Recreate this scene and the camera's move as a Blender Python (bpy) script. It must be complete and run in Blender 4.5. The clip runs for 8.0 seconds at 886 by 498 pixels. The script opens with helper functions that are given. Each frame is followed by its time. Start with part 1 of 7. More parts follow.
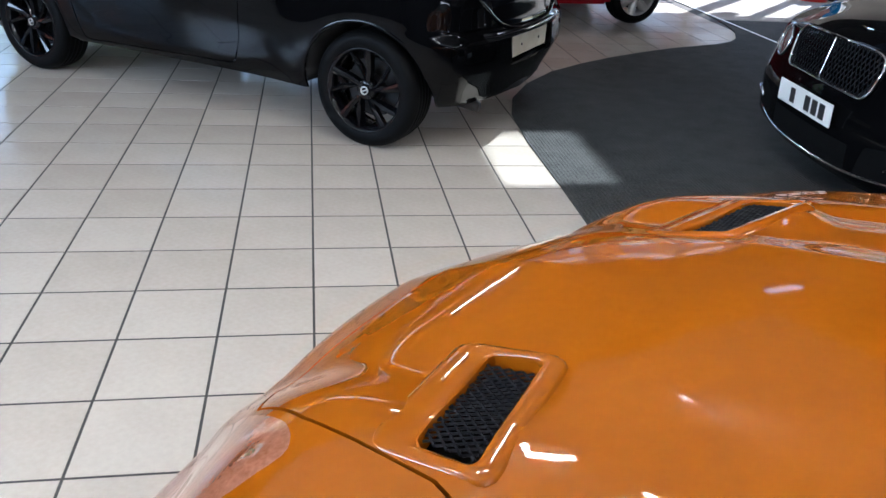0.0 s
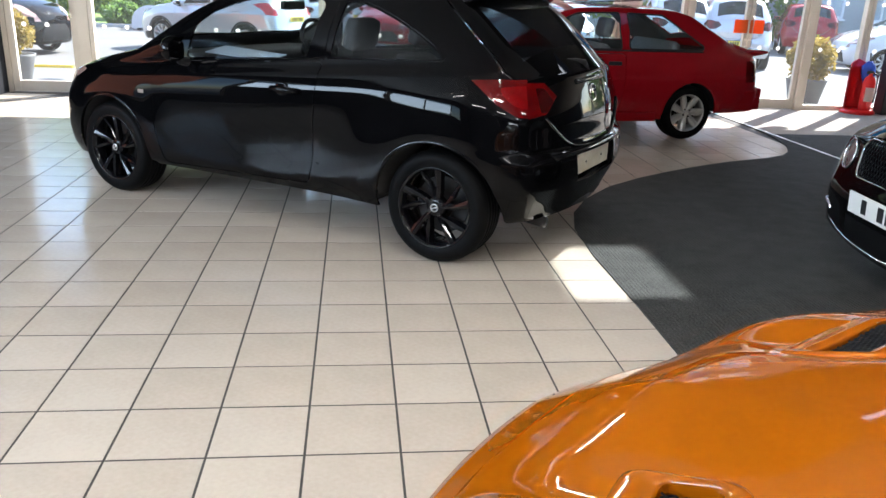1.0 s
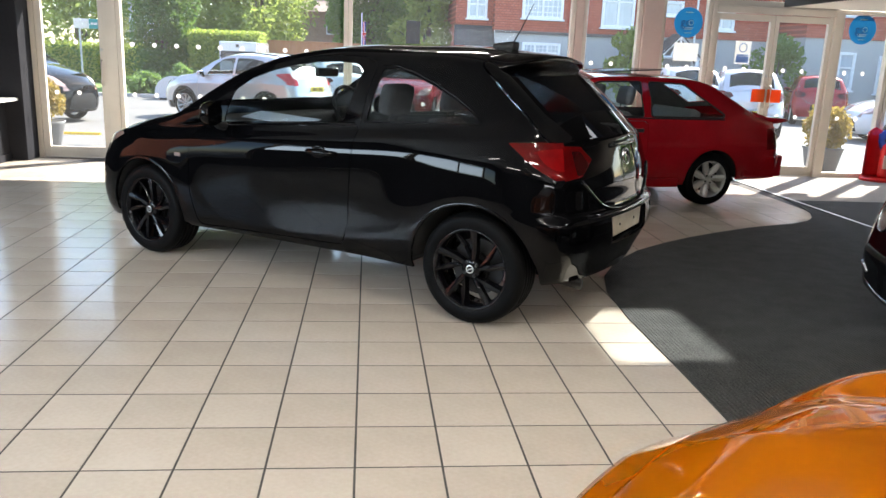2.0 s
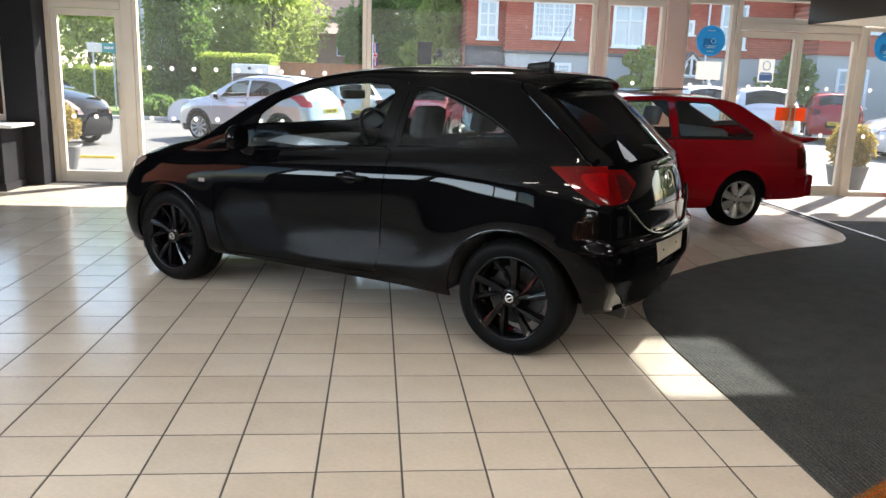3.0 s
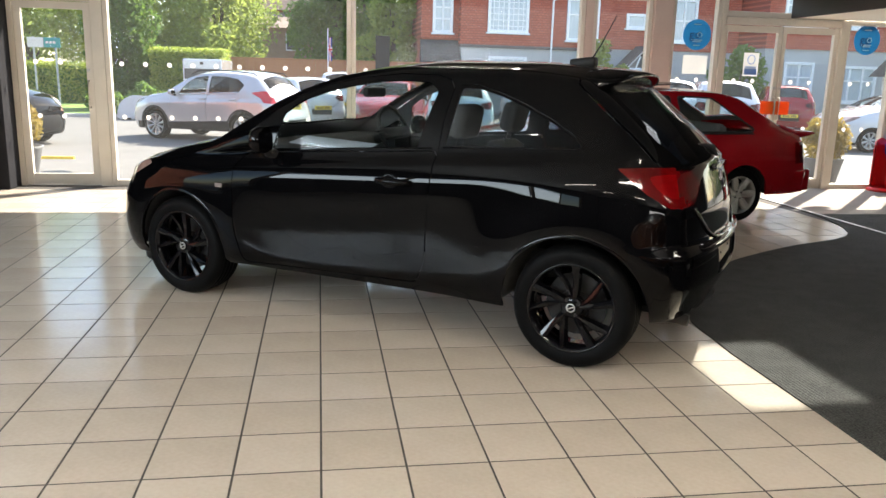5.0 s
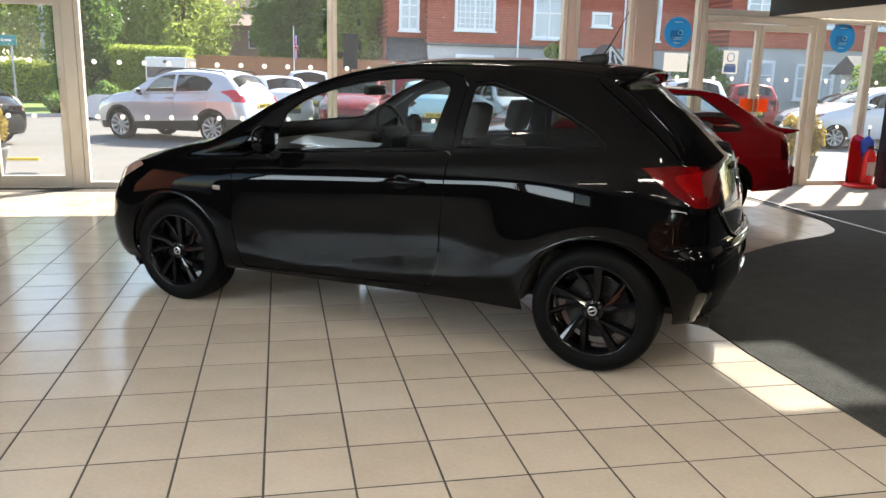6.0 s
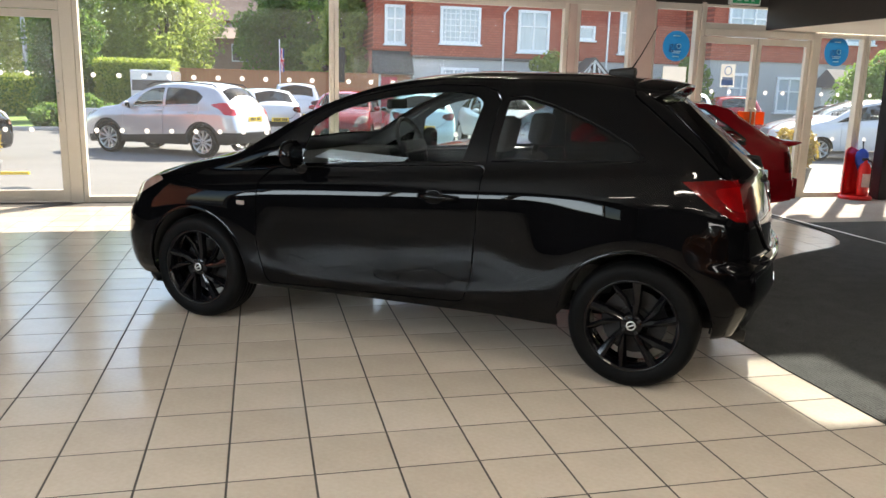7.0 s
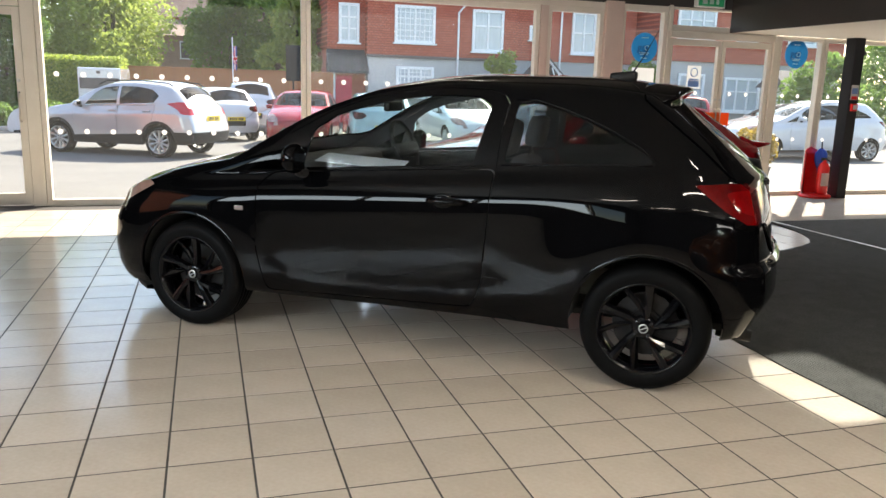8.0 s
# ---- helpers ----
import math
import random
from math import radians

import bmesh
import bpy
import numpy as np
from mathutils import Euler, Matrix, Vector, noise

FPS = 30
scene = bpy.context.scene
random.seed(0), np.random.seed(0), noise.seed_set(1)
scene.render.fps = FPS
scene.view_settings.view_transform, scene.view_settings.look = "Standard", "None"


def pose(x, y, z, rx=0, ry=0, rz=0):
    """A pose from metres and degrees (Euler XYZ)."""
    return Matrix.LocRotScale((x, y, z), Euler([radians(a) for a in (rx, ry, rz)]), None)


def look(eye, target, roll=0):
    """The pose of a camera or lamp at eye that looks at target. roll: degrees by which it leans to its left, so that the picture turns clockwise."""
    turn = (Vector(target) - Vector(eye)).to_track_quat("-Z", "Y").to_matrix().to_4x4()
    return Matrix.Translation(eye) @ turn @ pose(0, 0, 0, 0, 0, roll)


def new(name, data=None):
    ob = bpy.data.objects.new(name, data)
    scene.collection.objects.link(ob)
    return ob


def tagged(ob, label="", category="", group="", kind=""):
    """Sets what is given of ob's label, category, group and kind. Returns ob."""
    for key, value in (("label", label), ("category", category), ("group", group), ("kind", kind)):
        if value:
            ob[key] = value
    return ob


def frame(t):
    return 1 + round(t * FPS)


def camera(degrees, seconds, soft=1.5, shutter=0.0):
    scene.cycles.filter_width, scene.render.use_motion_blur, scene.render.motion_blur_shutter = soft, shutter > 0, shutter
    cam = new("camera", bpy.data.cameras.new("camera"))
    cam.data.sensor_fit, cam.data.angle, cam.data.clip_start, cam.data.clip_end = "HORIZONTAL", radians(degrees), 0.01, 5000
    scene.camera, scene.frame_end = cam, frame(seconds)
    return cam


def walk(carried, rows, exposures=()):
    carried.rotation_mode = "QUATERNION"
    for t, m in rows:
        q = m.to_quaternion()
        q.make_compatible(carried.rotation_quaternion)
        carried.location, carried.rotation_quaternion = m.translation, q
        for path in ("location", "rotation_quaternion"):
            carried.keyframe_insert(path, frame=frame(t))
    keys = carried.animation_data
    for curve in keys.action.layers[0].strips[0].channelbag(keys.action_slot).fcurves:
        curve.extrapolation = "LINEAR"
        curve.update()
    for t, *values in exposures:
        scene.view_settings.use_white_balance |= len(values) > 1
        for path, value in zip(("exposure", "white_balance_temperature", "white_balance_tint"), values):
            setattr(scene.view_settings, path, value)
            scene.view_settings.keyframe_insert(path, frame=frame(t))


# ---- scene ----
cam = camera(59.3, 8.0)
METRES, EYE, TILT, LEAN, TURN = 1.948, 1.5, 0.0, 0.0, -9.9
PATH = [
    (0, (0.612, -3.077, 1.41), (0.94, -1.321, 0.51), 4.0),
    (0.5, (0.537, -3.077, 1.42), (0.798, -1.244, 0.665), 2.8),
    (1, (0.46, -3.066, 1.422), (0.687, -1.185, 0.781), 2.3),
    (1.5, (0.382, -3.063, 1.408), (0.601, -1.15, 0.865), 2.3),
    (2, (0.329, -3.056, 1.385), (0.528, -1.124, 0.909), 2.3),
    (3.5, (0.109, -2.756, 1.382), (0.282, -0.809, 0.961), 1.7),
    (4, (-0.002, -2.688, 1.374), (0.197, -0.741, 0.96), 1.8),
    (4.5, (-0.16, -2.631, 1.388), (0.093, -0.694, 0.958), 1.6),
    (6, (-0.53, -2.385, 1.371), (-0.127, -0.476, 0.931), 1.5),
    (6.5, (-0.648, -2.325, 1.379), (-0.219, -0.419, 0.952), 1.2),
    (7, (-0.776, -2.285, 1.369), (-0.324, -0.38, 0.961), 1.5),
    (7.5, (-0.926, -2.236, 1.382), (-0.421, -0.345, 0.97), 1.6),
    (8, (-1.047, -2.171, 1.384), (-0.472, -0.299, 0.976), 1.7),
]
walk(cam, [(t, look(eye, target, roll)) for t, eye, target, roll in PATH], ((0.0, 1.98, 5450, 10), (1.0, 2.15, 6050, 10), (2.0, 2.08, 6450, 10), (4.0, 1.98, 6850, 10), (8.0, 1.83, 7100, 10)))

# ---- world, sun, large lights ----
SUN_AZ, SUN_EL = math.atan2(0.72, 0.69), radians(41)
world = bpy.data.worlds.new("world")
scene.world = world
world.use_nodes = True
wn = world.node_tree.nodes
sky = wn.new("ShaderNodeTexSky")
sky.sky_type = "NISHITA"
sky.sun_disc = False
sky.sun_elevation = SUN_EL
sky.sun_rotation = math.pi / 2 - SUN_AZ
wn["Background"].inputs["Strength"].default_value = 0.15
world.node_tree.links.new(sky.outputs["Color"], wn["Background"].inputs["Color"])


def lamp(name, kind, energy, m, color=(1, 1, 1), size=0.1, size_y=None, angle=None):
    d = bpy.data.lights.new(name, kind)
    d.energy, d.color = energy, color
    if kind == "AREA":
        d.size = size
        if size_y:
            d.shape, d.size_y = "RECTANGLE", size_y
    if angle is not None:
        d.angle = radians(angle)
    ob = new(name, d)
    ob.matrix_world = m
    return ob


sun_dir = Vector((math.cos(SUN_AZ) * math.cos(SUN_EL), math.sin(SUN_AZ) * math.cos(SUN_EL), math.sin(SUN_EL)))
lamp("sun", "SUN", 4.5, look(sun_dir * 50, (0, 0, 0)), (1.0, 0.95, 0.87), angle=1.0)
# added fill lamp before the solid rear wall; side lamp stands in for sky light
lamp("rear_daylight", "AREA", 72, look((3.5, -7.9, 1.7), (3.5, 0, 1.2)), (0.95, 0.96, 1.0), 3.0, 1.2)
lamp("side_daylight", "AREA", 84, look((-5.26, -1.85, 1.80), (0, -1.85, 1.6)), (0.74, 0.86, 1.0), 5.4, 0.85)

# ---- materials ----
def surface(name, c1, c2=None, scale=6.0, rough=0.5, metal=0.0, bump=0.0, bscale=60.0, coat=0.0, spec=0.5,
            fine=0.35, rvar=0.0, rand=0.0, island=0.0, stretch=(1, 1, 1), emit=None, power=0.0):
    """Two-scale noise colour, roughness wear and relief on a principled surface."""
    m = bpy.data.materials.new(name)
    m.use_nodes = True
    t = m.node_tree
    N, L = t.nodes, t.links
    b = N["Principled BSDF"]
    b.inputs["Roughness"].default_value, b.inputs["Metallic"].default_value = rough, metal
    b.inputs["Coat Weight"].default_value = coat
    b.inputs["Coat Roughness"].default_value = 0.03
    b.inputs["Specular IOR Level"].default_value = spec
    if emit:
        b.inputs["Emission Color"].default_value = (*emit, 1)
        b.inputs["Emission Strength"].default_value = power
    c2 = c2 or tuple(min(1, c * 0.8) for c in c1)
    tc, mp = N.new("ShaderNodeTexCoord"), N.new("ShaderNodeMapping")
    mp.inputs["Scale"].default_value = stretch
    L.new(tc.outputs["Object"], mp.inputs["Vector"])
    n1, n2 = N.new("ShaderNodeTexNoise"), N.new("ShaderNodeTexNoise")
    n1.inputs["Scale"].default_value, n2.inputs["Scale"].default_value = scale, scale * 17
    n1.inputs["Detail"].default_value, n2.inputs["Detail"].default_value = 5, 3
    for n in (n1, n2):
        L.new(mp.outputs["Vector"], n.inputs["Vector"])
    mix = N.new("ShaderNodeMix")
    mix.data_type = "FLOAT"
    mix.inputs["Factor"].default_value = fine
    L.new(n1.outputs["Fac"], mix.inputs[2])
    L.new(n2.outputs["Fac"], mix.inputs[3])
    value = mix.outputs[0]
    if rand or island:
        src = N.new("ShaderNodeObjectInfo" if rand else "ShaderNodeNewGeometry")
        add = N.new("ShaderNodeMath")
        add.operation = "MULTIPLY_ADD"
        L.new(src.outputs["Random" if rand else "Random Per Island"], add.inputs[0])
        add.inputs[1].default_value = rand or island
        L.new(value, add.inputs[2])
        sub = N.new("ShaderNodeMath")
        sub.operation = "SUBTRACT"
        L.new(add.outputs[0], sub.inputs[0])
        sub.inputs[1].default_value = (rand or island) / 2
        value = sub.outputs[0]
    ramp = N.new("ShaderNodeValToRGB")
    ramp.color_ramp.elements[0].position, ramp.color_ramp.elements[1].position = 0.3, 0.7
    ramp.color_ramp.elements[0].color, ramp.color_ramp.elements[1].color = (*c1, 1), (*c2, 1)
    L.new(value, ramp.inputs["Fac"])
    L.new(ramp.outputs["Color"], b.inputs["Base Color"])
    if rvar:
        rm = N.new("ShaderNodeMapRange")
        rm.inputs["To Min"].default_value, rm.inputs["To Max"].default_value = max(0, rough - rvar), rough + rvar
        L.new(n1.outputs["Fac"], rm.inputs["Value"])
        L.new(rm.outputs["Result"], b.inputs["Roughness"])
    if bump:
        n3, bp = N.new("ShaderNodeTexNoise"), N.new("ShaderNodeBump")
        n3.inputs["Scale"].default_value, n3.inputs["Detail"].default_value = bscale, 3
        L.new(mp.outputs["Vector"], n3.inputs["Vector"])
        bp.inputs["Strength"].default_value, bp.inputs["Distance"].default_value = bump, 0.004
        L.new(n3.outputs["Fac"], bp.inputs["Height"])
        L.new(bp.outputs["Normal"], b.inputs["Normal"])
    return m


def glazing(name, tint=(1, 1, 1), gloss=1.0, haze=0.0):
    """Thin pane: clear or tinted, with a reflection that grows at grazing angles."""
    m = bpy.data.materials.new(name)
    m.use_nodes = True
    t = m.node_tree
    N, L = t.nodes, t.links
    N.remove(N["Principled BSDF"])
    tr, gl, mx, fr, mu, pw = (N.new("ShaderNode" + k) for k in ("BsdfTransparent", "BsdfGlossy", "MixShader", "LayerWeight", "Math", "Math"))
    tr.inputs["Color"].default_value = (*tint, 1)
    gl.inputs["Roughness"].default_value = 0.0
    fr.inputs["Blend"].default_value = 0.5
    pw.operation, mu.operation = "POWER", "MULTIPLY_ADD"
    pw.inputs[1].default_value = 4.5
    mu.inputs[1].default_value, mu.inputs[2].default_value = 0.9 * gloss, 0.04 * gloss
    L.new(fr.outputs["Facing"], pw.inputs[0])
    L.new(pw.outputs[0], mu.inputs[0])
    L.new(mu.outputs[0], mx.inputs["Fac"])
    L.new(tr.outputs[0], mx.inputs[1])
    L.new(gl.outputs[0], mx.inputs[2])
    out = mx.outputs[0]
    # a small share of white translucent film mixed into the pane
    if haze:
        tl, film = N.new("ShaderNodeBsdfTranslucent"), N.new("ShaderNodeMixShader")
        tl.inputs["Color"].default_value = (0.9, 0.9, 0.88, 1)
        film.inputs["Fac"].default_value = haze
        L.new(out, film.inputs[1])
        L.new(tl.outputs[0], film.inputs[2])
        out = film.outputs[0]
    L.new(out, N["Material Output"].inputs["Surface"])
    return m


def translucent(name, c, k=0.5):
    m = surface(name, c, None, 4, 0.6)
    N, L = m.node_tree.nodes, m.node_tree.links
    tl, mx = N.new("ShaderNodeBsdfTranslucent"), N.new("ShaderNodeMixShader")
    tl.inputs["Color"].default_value = (*c, 1)
    mx.inputs["Fac"].default_value = k
    L.new(N["Principled BSDF"].outputs[0], mx.inputs[1])
    L.new(tl.outputs[0], mx.inputs[2])
    L.new(mx.outputs[0], N["Material Output"].inputs["Surface"])
    return m


def foliage(name, c1, c2, glow):
    """Leaves: a varied diffuse face that also lets sunlight through."""
    m = surface(name, c1, c2, 0.5, 0.6, island=0.7)
    N, L = m.node_tree.nodes, m.node_tree.links
    b, out = N["Principled BSDF"], N["Material Output"]
    tl, mx = N.new("ShaderNodeBsdfTranslucent"), N.new("ShaderNodeMixShader")
    tl.inputs["Color"].default_value = (*glow, 1)
    mx.inputs["Fac"].default_value = 0.45
    L.new(b.outputs[0], mx.inputs[1])
    L.new(tl.outputs[0], mx.inputs[2])
    L.new(mx.outputs[0], out.inputs["Surface"])
    return m


TILE = surface("glazed_floor_tile", (0.50, 0.43, 0.35), (0.60, 0.53, 0.44), 3.0, 0.17, bump=0.05, bscale=35, fine=0.4, rvar=0.06, rand=0.25, spec=0.5)
TILE_FAR = surface("glazed_floor_tile_joined", (0.50, 0.43, 0.35), (0.60, 0.53, 0.44), 3.0, 0.17, bump=0.05, bscale=35, fine=0.4, rvar=0.06, island=0.25)
GROUT = surface("dark_grout", (0.045, 0.040, 0.035), (0.07, 0.062, 0.055), 12, 0.9, bump=0.3)
CARPET = surface("charcoal_carpet", (0.012, 0.0122, 0.012), (0.088, 0.088, 0.081), 7.0, 0.82, bump=1.0, bscale=240, fine=0.75, spec=0.18)


def ribbed(m, period):
    """Low woven ribs running along y."""
    N, L = m.node_tree.nodes, m.node_tree.links
    b = N["Principled BSDF"]
    tc, wv, bp = N.new("ShaderNodeTexCoord"), N.new("ShaderNodeTexWave"), N.new("ShaderNodeBump")
    wv.bands_direction = "X"
    wv.inputs["Scale"].default_value = 0.314 / period
    wv.inputs["Distortion"].default_value = 0.6
    bp.inputs["Strength"].default_value, bp.inputs["Distance"].default_value = 0.55, 0.006
    L.new(tc.outputs["Object"], wv.inputs["Vector"])
    L.new(wv.outputs["Fac"], bp.inputs["Height"])
    if b.inputs["Normal"].links:
        L.new(b.inputs["Normal"].links[0].from_socket, bp.inputs["Normal"])
    L.new(bp.outputs["Normal"], b.inputs["Normal"])


ribbed(CARPET, 0.02)
DARKCEIL = surface("dark_brown_ceiling_paint", (0.045, 0.04, 0.037), (0.06, 0.054, 0.05), 2, 0.7)
# very dark, so the added closing walls reflect little in the car paint
DARKWALL = surface("dark_closing_wall_paint", (0.035, 0.035, 0.036), (0.05, 0.05, 0.05), 2, 0.7, bump=0.05)
MATTING = surface("pale_entrance_matting", (0.30, 0.275, 0.25), (0.40, 0.37, 0.34), 2.0, 0.97, bump=1.0, bscale=220, fine=0.5, spec=0.1)
FRAME = surface("cream_painted_aluminium", (0.62, 0.56, 0.47), (0.70, 0.64, 0.55), 4, 0.38, bump=0.03, rvar=0.08)
PINKPOST = surface("buff_painted_post", (0.55, 0.42, 0.36), (0.62, 0.49, 0.42), 3, 0.45, rvar=0.08)
GREYWALL = surface("dark_grey_paint", (0.018, 0.018, 0.021), (0.027, 0.027, 0.030), 2, 0.6, bump=0.05, spec=0.08)
PALEWALL = surface("off_white_paint", (0.72, 0.71, 0.68), (0.78, 0.77, 0.74), 2, 0.7, bump=0.05)
FASCIA = surface("brown_black_fascia_paint", (0.022, 0.019, 0.017), (0.035, 0.03, 0.027), 2, 0.6)
SOFFIT = surface("cream_soffit_board", (0.72, 0.67, 0.58), (0.78, 0.73, 0.65), 1.5, 0.6)
GLASS = glazing("clear_window_glass", (0.97, 0.985, 0.98), 0.06, 0.010)
CARGLASS = glazing("car_glass", (0.93, 0.965, 0.955), 0.3)
TINTGLASS = glazing("tinted_car_glass", (0.64, 0.66, 0.66), 0.35)
# near-black tint stands in for the shaded cabin behind the corner pane
CORNERGLASS = glazing("cabin_shade_glass", (0.025, 0.03, 0.032), 0.4)
DARKGLASS = glazing("privacy_car_glass", (0.45, 0.46, 0.47), 0.6)
# tint chosen to weaken the sun patch under the rooflight
ROOFGLASS = glazing("sun_dimming_glass", (0.74, 0.77, 0.78), 0.3)
BLACKPAINT = surface("black_car_paint", (0.0012, 0.0012, 0.0014), (0.0020, 0.0020, 0.0024), 3, 0.02, coat=0.0, spec=0.165)
COUPEPAINT = surface("deep_black_paint", (0.002, 0.002, 0.0022), (0.003, 0.003, 0.0034), 3, 0.03, spec=0.08)
REDPAINT = surface("red_car_paint", (0.22, 0.0038, 0.0075), (0.27, 0.0055, 0.0095), 3, 0.05, coat=0.0)
ORANGE = surface("orange_pearl_paint", (0.262, 0.066, 0.0006), (0.295, 0.077, 0.0008), 3, 0.04, coat=0.0)
SILVER = surface("silver_car_paint", (0.52, 0.505, 0.51), (0.60, 0.585, 0.585), 3, 0.22, metal=0.35, coat=0.7)
WHITEPAINT = surface("white_car_paint", (0.58, 0.59, 0.61), (0.64, 0.65, 0.66), 3, 0.25, coat=1.0)
BLUEPAINT = surface("pale_blue_car_paint", (0.40, 0.58, 0.62), (0.46, 0.64, 0.68), 3, 0.25, coat=1.0)
GREYPAINT = surface("grey_car_paint", (0.16, 0.17, 0.19), (0.2, 0.21, 0.23), 3, 0.3, coat=1.0, metal=0.4)
RUBBER = surface("tyre_rubber", (0.003, 0.003, 0.003), (0.005, 0.005, 0.005), 30, 0.5, bump=0.15, bscale=120, spec=0.05)
BLACKALLOY = surface("gloss_black_alloy", (0.002, 0.002, 0.0025), (0.004, 0.004, 0.005), 5, 0.06, spec=0.26)
SILVERALLOY = surface("silver_alloy", (0.50, 0.49, 0.46), (0.6, 0.59, 0.56), 6, 0.35, metal=0.7)
STEEL = surface("brake_steel", (0.02, 0.019, 0.018), (0.04, 0.037, 0.035), 20, 0.5, metal=0.8)
CHROME = surface("chrome", (0.75, 0.75, 0.76), (0.8, 0.8, 0.81), 5, 0.08, metal=1.0)
PLASTIC = surface("black_plastic", (0.012, 0.012, 0.012), (0.02, 0.02, 0.02), 40, 0.5, bump=0.1, bscale=300, spec=0.2)
TRIM = surface("interior_grey_trim", (0.028, 0.029, 0.032), (0.045, 0.046, 0.05), 12, 0.8, bump=0.2, bscale=200)
CLOTH = surface("seat_cloth", (0.022, 0.022, 0.024), (0.04, 0.04, 0.043), 30, 0.95, bump=0.4, bscale=300)
GREYCLOTH = surface("grey_seat_cloth", (0.11, 0.11, 0.112), (0.16, 0.16, 0.163), 30, 0.95, bump=0.4, bscale=300)
LINER = surface("wheel_arch_liner", (0.008, 0.008, 0.008), (0.014, 0.014, 0.014), 10, 0.95)
REDLENS = surface("red_lamp_lens", (0.035, 0.0004, 0.0007), (0.12, 0.001, 0.0016), 6.5, 0.05, spec=0.3, fine=0.12)
# brighter copy of the red lens, sunlight put into its colour
TAILRED = surface("sunlit_red_lens", (0.45, 0.008, 0.015), (0.6, 0.012, 0.02), 12, 0.15, coat=0.5)
TAILCORE = surface("bright_lens_core", (0.10, 0.001, 0.0015), (0.22, 0.002, 0.003), 9, 0.06, spec=0.3, fine=0.15)
TAILDARK = surface("dark_lens_block", (0.012, 0.0004, 0.0006), (0.05, 0.0009, 0.0012), 30, 0.08, spec=0.3, stretch=(1, 1, 4))
# orange to pink noise paints the bodywork's reflections into the clear lens
ORANGELENS = surface("headlight_lens", (0.17, 0.045, 0.012), (0.46, 0.21, 0.13), 11, 0.04, coat=0.9, fine=0.25)
CLEARLENS = surface("clear_lamp_lens", (0.09, 0.075, 0.068), (0.30, 0.25, 0.22), 9, 0.04, coat=0.6)
# pinkish brown base paints the brick reflection into a clear headlight
HEADLENS = surface("brick_reflection_lens", (0.12, 0.065, 0.05), (0.42, 0.27, 0.22), 10, 0.03, coat=0.9, fine=0.3)
PLATE_W = surface("white_number_plate", (0.78, 0.78, 0.74), (0.84, 0.84, 0.80), 8, 0.4)
PLATE_CREAM = surface("cream_blank_plate", (0.62, 0.52, 0.36), (0.82, 0.76, 0.62), 9, 0.35, fine=0.2)
PLATE_Y = surface("yellow_number_plate", (0.75, 0.52, 0.03), (0.8, 0.57, 0.05), 8, 0.4)
# near-black that stands for the shade inside openings
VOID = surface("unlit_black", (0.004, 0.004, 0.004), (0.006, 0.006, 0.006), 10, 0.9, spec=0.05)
GLOSSTRIM = surface("polished_black_trim", (0.004, 0.004, 0.0045), (0.006, 0.006, 0.007), 5, 0.06, spec=0.7)
INK = surface("black_ink", (0.012, 0.012, 0.013), (0.018, 0.018, 0.02), 10, 0.5)

# ---- building helpers ----
def mesh_of(name, bm, material, smooth=False):
    me = bpy.data.meshes.new(name)
    bm.to_mesh(me)
    bm.free()
    for m in material if isinstance(material, (list, tuple)) else [material]:
        me.materials.append(m)
    if smooth:
        me.polygons.foreach_set("use_smooth", [True] * len(me.polygons))
    return me


def part(name, bm, material, parent=None, label="", smooth=False, m=None):
    ob = new(name, mesh_of(name, bm, material, smooth))
    if parent is not None:
        ob.parent = parent
    if m is not None:
        ob.matrix_basis = m
    return tagged(ob, label)


def empty(name, m, label, category, group="", kind=""):
    ob = new(name)
    ob.empty_display_size = 0.1
    ob.matrix_basis = m
    return tagged(ob, label, category, group, kind)


def add_box(bm, x0, y0, z0, x1, y1, z1, bevel=0.0, m=None):
    r = bmesh.ops.create_cube(bm, size=1)
    v = r["verts"]
    bmesh.ops.scale(bm, vec=(x1 - x0, y1 - y0, z1 - z0), verts=v)
    bmesh.ops.translate(bm, vec=((x0 + x1) / 2, (y0 + y1) / 2, (z0 + z1) / 2), verts=v)
    if bevel:
        e = list({e for w in v for e in w.link_edges})
        r2 = bmesh.ops.bevel(bm, geom=e, offset=bevel, segments=2, affect="EDGES", profile=0.6)
        v = list({w for f in r2["faces"] for w in f.verts} | {w for w in v if w.is_valid})
    if m is not None:
        bmesh.ops.transform(bm, matrix=m, verts=v)
    return v


def box(*a, **k):
    bm = bmesh.new()
    add_box(bm, *a, **k)
    return bm


def add_tube(bm, pts, r, n=8, closed=False):
    """Tube of radius r (number or list) along points."""
    pts = [Vector(p) for p in pts]
    rings = []
    k = len(pts)
    for i, p in enumerate(pts):
        a, b = pts[(i - 1) % k if closed else max(i - 1, 0)], pts[(i + 1) % k if closed else min(i + 1, k - 1)]
        d = (b - a).normalized()
        q = d.to_track_quat("Z", "Y")
        rr = r[i] if isinstance(r, (list, tuple)) else r
        rings.append([bm.verts.new(p + q @ Vector((rr * math.cos(t), rr * math.sin(t), 0))) for t in (2 * math.pi * j / n for j in range(n))])
    for i in range(k if closed else k - 1):
        A, B = rings[i], rings[(i + 1) % k]
        for j in range(n):
            bm.faces.new((A[j], A[(j + 1) % n], B[(j + 1) % n], B[j]))
    if not closed:
        bm.faces.new(rings[0][::-1])
        bm.faces.new(rings[-1])
    return bm


